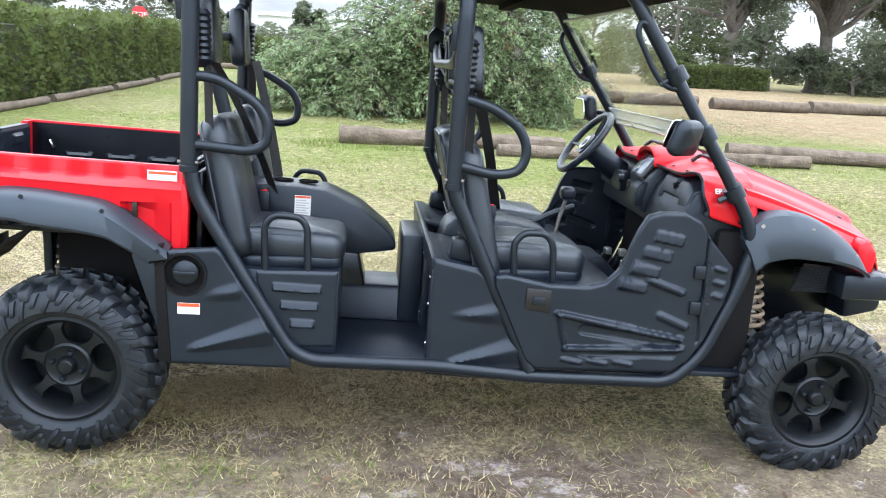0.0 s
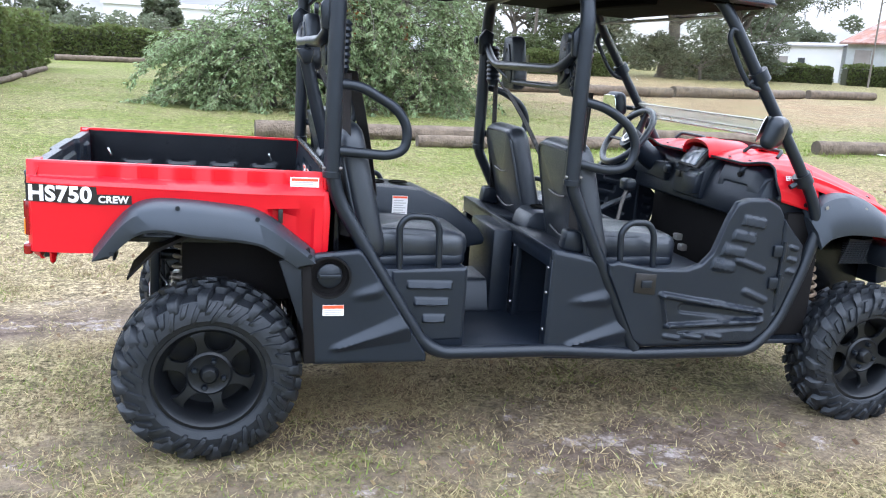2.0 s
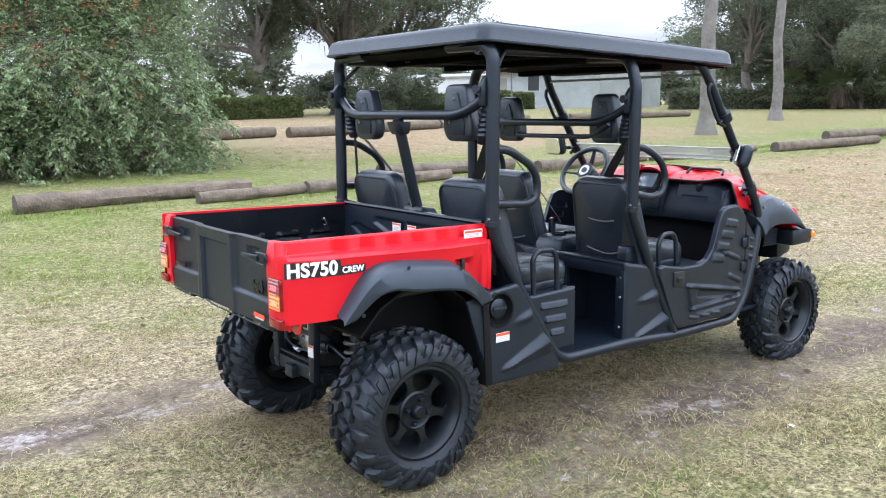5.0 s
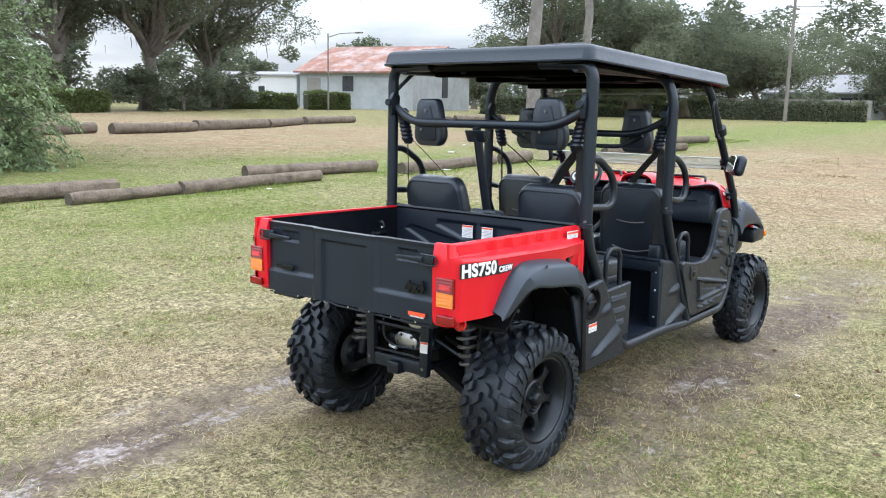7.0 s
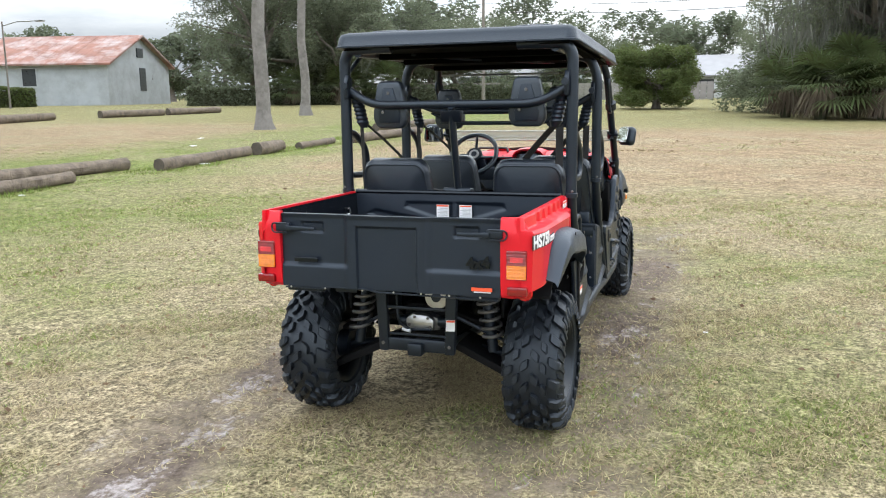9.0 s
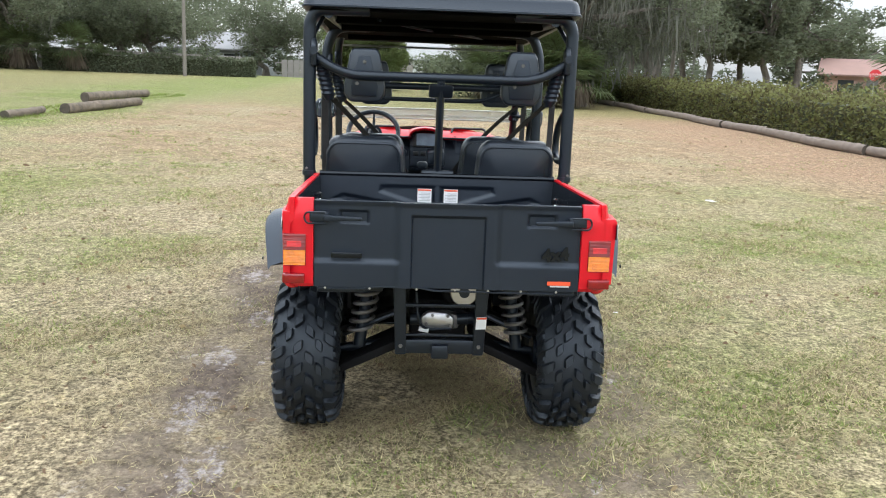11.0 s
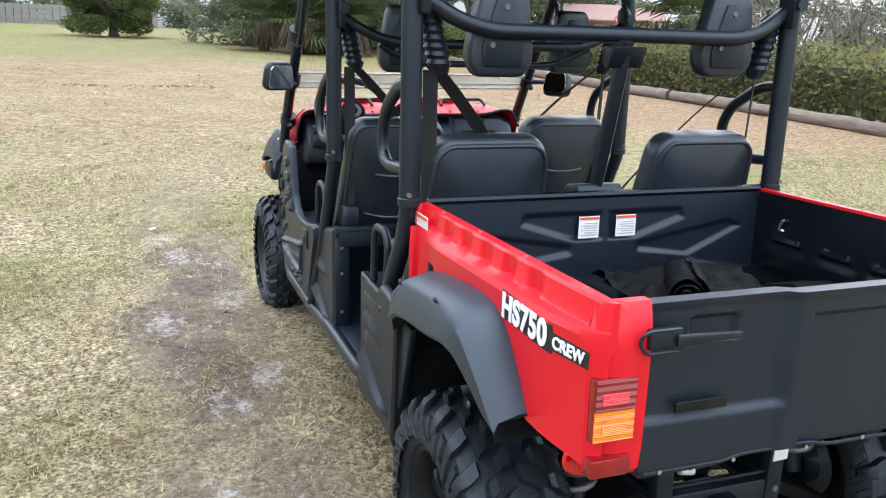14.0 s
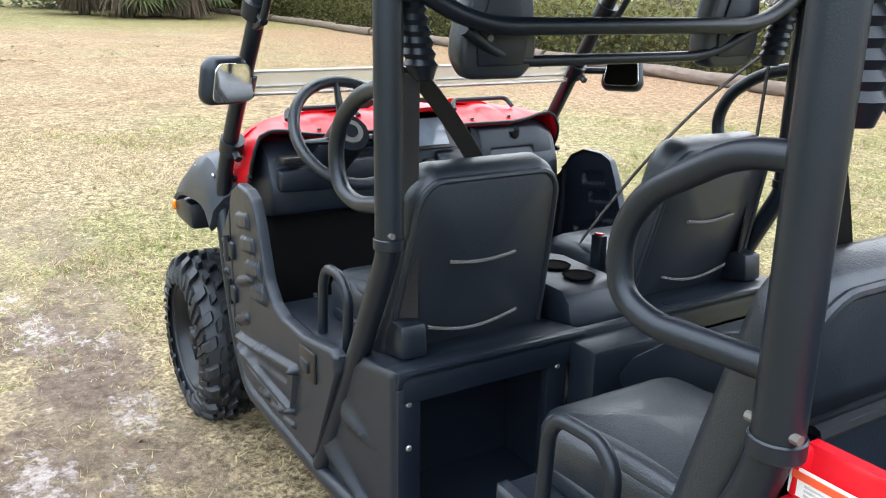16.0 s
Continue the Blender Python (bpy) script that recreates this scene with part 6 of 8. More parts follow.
for s in (1, -1):
    def panel_relief(x, z):
        h = rear_ribs(x, z)
        if s < 0:
            h -= 0.036 * (1 - step(0.064, 0.074, math.hypot(x - 0.40, z - 0.676)))
        return h
    pn = part("rear_side_panel", ribbed([(0.30, 0.514), (0.355, 0.352), (0.80, 0.352)], [(0.22, 0.735), (0.36, 0.76), (0.50, 0.775), (0.515, 0.765), (0.775, 0.365)], 0.30, 0.765, 0.652, s, panel_relief, 90, 70), GREY, UTV, "charcoal moulded side panel", 45)
    part("panel_wing", prism([(0.225, 0.735), (0.31, 0.75), (0.31, 0.50), (0.30, 0.51)], s * 0.628, s * 0.648, bevel=0.006), GREY, pn)
    if s < 0:
        cup = part("filler_recess", lathe([(0.0, 0.027), (0.065, 0.026), (0.069, -0.006), (0.076, -0.006), (0.076, 0.0), (0.0715, 0.03), (0.0, 0.031)], 32, "y", (0.40, -0.652, 0.676)), BLACKM, pn, "round recess of the fuel filler")
        bm = lathe([(0, 0.022), (0.044, 0.022), (0.044, 0.004), (0.038, -0.001), (0, -0.003)], 24, "y", (0.402, -0.646, 0.68))
        add_box(bm, 0.364, 0.44, -0.656, -0.646, 0.672, 0.688, 0.004)
        part("fuel_cap", bm, STEEL, pn, "black fuel cap")
        st = part("warning_label", box(0.38, 0.454, -0.6545, -0.6525, 0.537, 0.576), WHITE, pn, "white label with an orange band")
        part("orange_band", box(0.381, 0.453, -0.6555, -0.6535, 0.563, 0.575), WARN, st)
        for k in range(3):
            part("print_bar", box(0.385, 0.447, -0.6555, -0.6535, 0.541 + 0.007 * k, 0.544 + 0.007 * k), PRINT, st)

    def base_ribs(x, z):
        h = 0.0
        for k, (x0, zz) in enumerate(((0.69, 0.635), (0.72, 0.57), (0.755, 0.505))):
            x1 = 0.858 - 0.01 * k
            h += (0.004 + 0.32 * max(0.0, zz + 0.012 - z)) * bump_box(x, z, (x0 + x1) / 2, zz, -0.02, (x1 - x0) / 2, 0.014, 0.003)
        return h
    part("seat_base_panel", ribbed([(0.63, 0.66), (0.745, 0.425), (0.77, 0.412), (0.93, 0.42)], [(0.62, 0.69), (0.92, 0.70), (0.935, 0.68)], 0.63, 0.915, 0.60, s, base_ribs, 70, 70), GREY, UTV, "charcoal panel under the rear seat")

    def mid_ribs(x, z):
        t = (x - 1.30) / 0.30
        h = 0.0
        if 0 < t < 1:
            r1 = 0.385 + 0.075 * t
            h += 0.020 * max(0, 1 - abs(z - r1) / (0.01 + 0.05 * t)) * step(0, 0.2, t)
            r2 = 0.565 + 0.03 * t
            h += 0.016 * max(0, 1 - abs(z - r2) / (0.01 + 0.05 * t)) * step(0.0, 0.4, t) * (1 - step(0.55, 0.72, t))
        return h
    part("middle_side_panel", ribbed([(1.245, 0.338), (1.66, 0.325)], [(1.235, 0.775), (1.40, 0.742), (1.44, 0.715), (1.62, 0.37), (1.66, 0.335)], 1.245, 1.645, 0.618, s, mid_ribs, 60, 50), GREY, UTV, "charcoal moulded side panel")

    # half door
    lo = [(1.46, 0.70), (1.50, 0.62), (1.60, 0.415), (1.64, 0.388), (2.14, 0.395), (2.20, 0.44), (2.25, 0.52), (2.30, 0.66), (2.33, 0.76)]
    hi = [(1.46, 0.725), (1.50, 0.735), (1.66, 0.708), (1.80, 0.708), (1.86, 0.728), (1.905, 0.775), (1.955, 0.92), (1.985, 0.978), (2.03, 0.996), (2.12, 0.998), (2.18, 0.97), (2.23, 0.90), (2.33, 0.80)]

    def door_ribs(x, z):
        h = 0.0
        for k in range(4):
            cx, cz = 2.065 - 0.038 * k, 0.905 - 0.06 * k
            h += (0.010 + 0.10 * (cz - z)) * bump_box(x, z, cx + 0.004, cz - 0.002, -0.16, 0.052, 0.019, 0.003)
        h += 0.020 * bump_bar(x, z, 1.70, 0.605, 2.16, 0.525, 0.010, 0.005)
        h += 0.016 * bump_bar(x, z, 1.735, 0.475, 2.17, 0.49, 0.009, 0.005)
        h += 0.012 * bump_bar(x, z, 1.735, 0.475, 1.70, 0.60, 0.006, 0.004)
        h -= 0.008 * bump_bar(x, z, 1.80, 0.455, 2.14, 0.462, 0.010, 0.004)
        h += 0.014 * bump_bar(x, z, 2.02, 0.745, 2.14, 0.705, 0.011, 0.005) + 0.012 * bump_bar(x, z, 2.07, 0.615, 2.17, 0.575, 0.012, 0.005)
        h -= 0.010 * bump_bar(x, z, 1.80, 0.548, 2.14, 0.508, 0.018, 0.005)
        for k in range(3):
            h += 0.009 * bump_bar(x, z, 1.735 + 0.095 * k, 0.432, 1.795 + 0.095 * k, 0.422, 0.008, 0.005)
        for k in range(3):
            h += 0.010 * bump_bar(x, z, 2.262, 0.80 - 0.05 * k, 2.29, 0.792 - 0.05 * k, 0.008, 0.005)
        h -= 0.012 * bump_bar(x, z, 2.215, 0.92, 2.225, 0.52, 0.004, 0.004)
        return h - 0.05 * max(0, x - 2.05)
    door = part("door", ribbed(lo, hi, 1.465, 2.325, 0.645, s, door_ribs, 150, 104, 0.022), GREY, UTV, "charcoal moulded half door, closed", 45)
    lp = part("latch_plate", prism([(1.575, 0.615), (1.665, 0.605), (1.665, 0.69), (1.575, 0.695)], s * 0.643, s * 0.653, bevel=0.005), DECAL, door, "black recessed door latch")
    part("latch_pull", box(1.60, 1.645, s * 0.648, s * 0.66, 0.635, 0.665, 0.004), STEEL, lp)
    for z in (0.785, 0.65):
        hg = part("hinge", box(2.175, 2.245, s * 0.632, s * 0.65, z - 0.025, z + 0.025, 0.006), STEEL, door)
        part("hinge_pin", tube([(2.222, s * 0.648, z - 0.04), (2.222, s * 0.648, z + 0.04)], 0.009, 8, 0), STEEL, hg)

# ---- floor, tunnel and seat boxes ----
part("floor_pan", box(0.80, 2.45, -0.60, 0.60, 0.372, 0.392, 0.004), GREY, UTV, "charcoal floor pan")
part("centre_tunnel", prism([(-0.17, 0.39), (-0.12, 0.53), (0.12, 0.53), (0.17, 0.39)], 0.85, 2.3, "x", 0.02), GREY, UTV)
for s in (1, -1):
    bx = part("seat_box_front", prism([(1.24, 0.735), (1.27, 0.735), (1.29, 0.77), (1.235, 0.775)], s * 0.17, s * 0.61, bevel=0.004), GREY, UTV, "charcoal front of the storage box under a seat")
    part("box_post", prism([(1.24, 0.39), (1.27, 0.39), (1.27, 0.735), (1.24, 0.735)], s * 0.17, s * 0.225, bevel=0.004), GREY, bx)
    part("box_post", prism([(1.24, 0.39), (1.27, 0.39), (1.27, 0.735), (1.24, 0.735)], s * 0.555, s * 0.61, bevel=0.004), GREY, bx)
    part("box_back", box(1.44, 1.455, s * 0.17, s * 0.61, 0.39, 0.74), GREY, bx)
    part("box_side", box(1.272, 1.438, s * 0.17, s * 0.19, 0.39, 0.74), GREY, bx)
    part("box_side", box(1.272, 1.438, s * 0.595, s * 0.61, 0.39, 0.74), GREY, bx)
    for y, z in ((0.585, 0.70), (0.585, 0.60), (0.585, 0.45), (0.20, 0.70), (0.20, 0.45)):
        part("rivet", lathe([(0, -0.004), (0.005, -0.004), (0.007, 0.0), (0, 0.001)], 8, "x", (1.239, s * y, z)), ALU, bx)
    part("seat_box_top", box(1.46, 1.93, s * 0.12, s * 0.605, 0.675, 0.70, 0.008), GREY, UTV)
    part("seat_box_top", prism([(1.235, 0.775), (1.45, 0.74), (1.45, 0.72), (1.235, 0.75)], s * 0.12, s * 0.61, bevel=0.006), GREY, UTV)
    # belt reel and its slack
    part("belt_reel", prism([(1.30, 0.765), (1.385, 0.75), (1.39, 0.81), (1.36, 0.84), (1.31, 0.84)], s * 0.50, s * 0.565, bevel=0.012), STEEL, UTV)
    part("rear_seat_box", box(0.46, 0.92, s * 0.10, s * 0.595, 0.39, 0.695, 0.01), GREY, UTV)
rc = part("rear_console", prism([(0.48, 0.69), (0.48, 0.915), (0.60, 0.925), (0.73, 0.922), (0.84, 0.912), (0.98, 0.85), (1.10, 0.755), (1.13, 0.71), (1.13, 0.68), (0.97, 0.655)], -0.12, 0.12, bevel=0.018), GREY, UTV, "tall charcoal console between the rear seats")
part("console_foot", prism([(0.48, 0.39), (0.48, 0.68), (0.98, 0.66), (1.02, 0.50), (1.02, 0.39)], -0.115, 0.115, bevel=0.012), LINER, rc)
# shallow discs; the shade down in each cup is painted deep black
for x in (0.66, 0.76):
    part("cup_holder", lathe([(0.040, 0.0), (0.042, 0.003), (0.037, 0.005), (0.036, 0.002), (0.0, 0.0015)], 24, "z", (x, 0.0, 0.9255)), HOLE, rc, "cup holder with its inner shade painted black")
st = part("warning_label", box(0.716, 0.78, -0.1235, -0.121, 0.806, 0.886), WHITE, rc, "white label with a red band")
part("red_band", box(0.718, 0.778, -0.125, -0.1225, 0.876, 0.884), WARN, st)
for k in range(6):
    part("print_bar", box(0.722, 0.772 - 0.01 * (k % 2), -0.125, -0.1225, 0.814 + k * 0.01, 0.818 + k * 0.01), PRINT, st)
# console between the front seats, with two cup holders
cons = part("front_console", prism([(1.30, 0.70), (1.33, 0.80), (1.36, 0.828), (1.58, 0.832), (1.75, 0.80), (1.78, 0.74), (1.80, 0.69)], -0.10, 0.10, bevel=0.022), GREY, UTV, "charcoal console with two cup holders")
# flat discs as well, the depth shaded by their black colour alone
for x in (1.41, 1.505):
    part("cup_holder", lathe([(0.040, 0.0), (0.042, 0.003), (0.037, 0.005), (0.036, 0.002), (0.0, 0.0015)], 24, "z", (x, 0.0, 0.8335)), HOLE, cons, "cup holder with its inner shade painted black")
part("console_wall", box(1.235, 1.26, -0.60, 0.60, 0.70, 0.775, 0.008), GREY, cons)
part("tunnel_wall", box(1.15, 1.24, -0.17, 0.17, 0.39, 0.76, 0.015), GREY, UTV, "charcoal housing between the seat boxes")


# ---- seats ----
def seat(x, y, dz=0.0, wide=0.36, taper=0.04):
    """Bucket seat: cushion with front roll, raked backrest with piping and seams."""
    ob = part("seat", pad(0.345, 0.385, 0.115, 0.06, 0.035, 0.04, 0.012, pose(x + 0.283, y, 0.712, 0, -87, 0)), VINYL, UTV, "black vinyl bucket seat", 50)
    for k in (-1, 1):
        part("bolster", tube([(x + 0.08, y + k * 0.135, 0.808), (x + 0.27, y + k * 0.138, 0.808), (x + 0.42, y + k * 0.128, 0.79)], 0.026, 10, 0.05), VINYL, ob)
    part("seat_shell", pad(0.35, 0.375, 0.045, 0.05, 0.012, 0.04, 0, pose(x + 0.285, y, 0.735, 0, 88, 0)), GREY, ob)
    mb = pose(x + 0.015, y, 0.950 + dz, 0, -13, 0)
    bk = part("backrest", pad(wide, 0.50, 0.095, 0.075, 0.03, taper, 0.006, mb), VINYL, ob, "black vinyl backrest with piping", 50)
    ring = [mb @ Vector((0.004, a * (1 - taper * (b / 0.5 + 0.5)), b)) for a, b in round_rect(wide - 0.036, 0.50 - 0.036, 0.06, 6)]
    part("piping", tube(ring, 0.0078, 8, 0, closed=True), VINYL, bk)
    for a, b, c, dip in ((-0.085, 0.085, 0.045, -0.01), (-0.12, 0.12, -0.115, -0.024)):
        pts = [mb @ Vector((-0.009, a + (b - a) * i / 10, c + dip * math.sin(math.pi * i / 10))) for i in range(11)]
        part("seam", tube(pts, 0.0042, 6, 0), SEAM, bk, "pale grey curved seam")


SEAM = material("pale_seam", (0.12, 0.12, 0.125), 0.6, vary=0.1)
for s in (1, -1):
    seat(0.455, 0.36 * s - 0.012, 0.0, 0.435, 0.19)
    seat(1.335, 0.358 * s - 0.012, -0.035, 0.46, 0.2)

# seat belts: coil boots on the pillars, straps down to the seats
for s in (1, -1):
    for px, pz, py in ((0.425, 1.50, 0.532), (1.315, 1.475, 0.532)):
        bm = bmesh.new()
        prof = []
        for i in range(8):
            prof += [(0.034, pz + 0.045 - i * 0.021), (0.028, pz + 0.035 - i * 0.021)]
        prof = [(0.0, pz + 0.06)] + [(0.02, pz + 0.06)] + prof + [(0.02, pz - 0.13), (0.0, pz - 0.13)]
        add_lathe(bm, [(r, h) for r, h in prof], 14, "z", (px, s * py, 0))
        for v in bm.verts:
            v.co.y += s * 0.24 * (v.co.z - pz + 0.04)
        boot = part("belt_boot", bm, STEEL, UTV, "black ribbed belt boot")
        bx = px + 0.02
        for w0, a, b, c in ((0.022, (bx, s * py, pz - 0.12), (bx + 0.012, s * (py - 0.005), 1.05), (bx + 0.02, s * (py - 0.01), 0.80)),
                            (0.024, (bx + 0.02, s * (py - 0.015), pz - 0.11), (bx + 0.11, s * 0.30, 1.19), (bx + 0.19, s * 0.10, 0.88))):
            va, vb, vc = Vector(a), Vector(b), Vector(c)
            secs = []
            for i in range(9):
                t = i / 8
                p = va * (1 - t) ** 2 + vb * 2 * t * (1 - t) + vc * t ** 2
                w = Vector((0.7, 0.7 * s, 0)).normalized() * w0
                nrm = Vector((0.7, -0.7 * s, 0.2)).normalized() * 0.0015
                secs.append([p - w - nrm, p + w - nrm, p + w + nrm, p - w + nrm])
            part("belt_strap", loft(secs), WEBBING, boot)
    for px in (0.60, 1.50):
        b = part("belt_buckle", box(px - 0.02, px + 0.02, s * 0.13, s * 0.155, 0.80, 0.90, 0.006), STEEL, UTV)
        part("release_button", box(px - 0.012, px + 0.012, s * 0.134, s * 0.15, 0.898, 0.904, 0.002), LENS_R, b, "red release button")

# ---- dashboard ----
dash = part("dashboard", prism([(2.14, 0.88), (2.15, 0.97), (2.185, 1.05), (2.24, 1.09), (2.44, 1.08), (2.46, 0.95), (2.46, 0.88), (2.24, 0.86)], -0.53, 0.53, bevel=0.02), GREY, UTV, "charcoal moulded dashboard")
def lid(u, v):
    y, z = -0.525 + 0.335 * u, 0.925 + (0.175 - 0.03 * (1 - step(0.0, 0.25, u))) * v
    e = min(u * 0.335, (1 - u) * 0.335, v * 0.175, (1 - v) * 0.175)
    h = 0.018 * step(0.0, 0.02, e) + 0.012 * math.sin(math.pi * v) - 0.006 * bump_rect(y, z, -0.42, -0.25, 0.94, 1.02, 0.004) - 0.014 * bump_bar(y, z, -0.355, 1.075, -0.345, 1.075, 0.014, 0.003)
    return (2.186 + 0.028 * v * v - h, y, z)


glove = part("glovebox_lid", panel(60, 36, lid, (0.03, 0, 0)), GREY, dash, "charcoal glovebox lid")
part("lid_lock", prism([(-0.365, 1.066), (-0.335, 1.066), (-0.338, 1.052), (-0.35, 1.044), (-0.362, 1.052)], 2.165, 2.20, "x", 0.003), BLACKM, glove)
part("control_panel", prism([(2.12, 0.91), (2.14, 1.05), (2.21, 1.12), (2.30, 1.11), (2.27, 0.88)], -0.13, 0.11, bevel=0.015), GREY, dash)
part("instrument", prism([(2.124, 1.057), (2.182, 1.135), (2.205, 1.125), (2.145, 1.048)], -0.06, 0.065, bevel=0.003), SCREEN, dash, "dark instrument display")
part("display_bezel", prism([(2.124, 1.046), (2.19, 1.137), (2.204, 1.128), (2.14, 1.04)], -0.085, 0.09, bevel=0.006), DECAL, dash, "black bezel round the display")
part("switch_pod", prism([(2.095, 0.93), (2.10, 1.01), (2.14, 1.04), (2.16, 0.93)], -0.125, -0.01, bevel=0.01), GREY, dash)
for k in range(4):
    part("rocker_switch", box(2.118, 2.145, -0.10 + 0.05 * k, -0.065 + 0.05 * k, 0.985, 1.015, 0.004), DECAL, dash)
part("dash_pocket", prism([(0.19, 0.945), (0.51, 0.955), (0.51, 1.02), (0.19, 1.04)], 2.12, 2.17, "x", 0.012), GREY, dash)
part("light_switch", box(2.10, 2.15, 0.44, 0.51, 1.04, 1.06, 0.006), DECAL, dash)
part("dash_knob", lathe([(0, 0), (0.02, 0), (0.018, -0.02), (0, -0.024)], 14, "x", (2.12, 0.15, 1.01)), STEEL, dash)
# red cowl over the dash
cowl_path = [(0.0, 0.10, 1.147), (0.40, 0.37, 1.145), (0.52, 0.45, 1.134), (0.62, 0.51, 1.112), (0.70, 0.545, 1.08), (0.8, 0.563, 1.04), (0.9, 0.57, 0.995), (1.0, 0.569, 0.952)]


def cowl_skin(s):
    def f(u, v):
        y = lerp_table([(a, b) for a, b, c in cowl_path], v)
        z = lerp_table([(a, c) for a, b, c in cowl_path], v)
        side = step(0.35, 0.75, v)
        x0 = 2.182 + 0.02 * side + 0.03 * step(0.8, 1.0, v)
        x = x0 + (2.40 - x0) * u
        z += 0.007 * max(0.0, math.sin(v * 26)) ** 0.5 * (1 - side) * math.sin(math.pi * u)
        z += -0.042 * (1 - u) ** 2 * (1 - side) + side * 0.03 * (1 - u) - 0.012 * side * u
        return (x, s * (y - 0.006 * side * (1 - u)), z)
    return f


for s in (1, -1):
    cw = part("cowl", panel(20, 90, cowl_skin(s), (0.012, -s * 0.006, -0.010)), RED, UTV, "red moulded cowl over the dashboard and its flank", 50)
    for y, x, z in ((0.20, 2.21, 1.117), (0.35, 2.21, 1.117), (0.46, 2.215, 1.112)):
        part("screw", lathe([(0, 0), (0.008, 0), (0.006, 0.004), (0, 0.005)], 10, "z", (x, s * y, z)), STEEL, cw)
    for x, z in ((2.215, 0.99), (2.35, 0.965)):
        part("screw", lathe([(0, -0.005), (0.009, -0.005), (0.009, 0.005), (0, 0.006)], 10, "y", (x, s * 0.572, z)), STEEL, cw)
    rim = [Vector(cowl_skin(s)(0.0, k / 30)) + Vector((-0.004, 0, 0.002)) for k in range(31)]
    part("rubber_edge", tube(rim, 0.0055, 6, 0), STEEL, cw, "black rubber edging")
    if s < 0:
        lettering("decal_letters", "EPS", 0.027, Matrix.Translation((2.24, -0.5665, 1.064)) @ pose(0, 0, 0, 66), WHITE, cw, "small white letters", offset=0.0008, deep=0.0015)
bm = bmesh.new()
secs = []
for i in range(17):
    a = math.pi * i / 16
    y, z = 0.003 + 0.112 * math.cos(a), 1.098 + 0.06 * math.sin(a) ** 0.8
    secs.append([(2.165, y, z), (2.16, y, z + 0.014), (2.21, y, z + 0.022), (2.38, y * 1.1, z + 0.012), (2.44, y * 1.1, z - 0.03), (2.21, y, z - 0.004)])
add_loft(bm, secs)
part("gauge_hood", bm, RED, UTV, "red hood over the instrument", 40)
for y in (0.30, -0.30):
    part("cowl_vent", tube([(2.29, y - 0.12, 1.14), (2.32, y - 0.11, 1.168), (2.32, y + 0.11, 1.168), (2.29, y + 0.12, 1.14)], 0.008, 8, 0.03), STEEL, UTV)

# ---- bonnet, fenders and nose ----
def bonnet(u, v):
    x = 2.36 + 0.62 * u
    w = 0.56 - 0.10 * u
    y = w * (2 * v - 1)
    q = abs(2 * v - 1)
    z = 1.158 - 0.20 * u ** 1.15 - 0.075 * q ** 2.2 + 0.02 * step(0.30, 0.36, q) * (1 - step(0.62, 0.7, q)) - 0.012 * (1 - step(0.26, 0.31, q))
    if u > 0.93:
        z -= 1.2 * (u - 0.93)
    return (x, y, z)


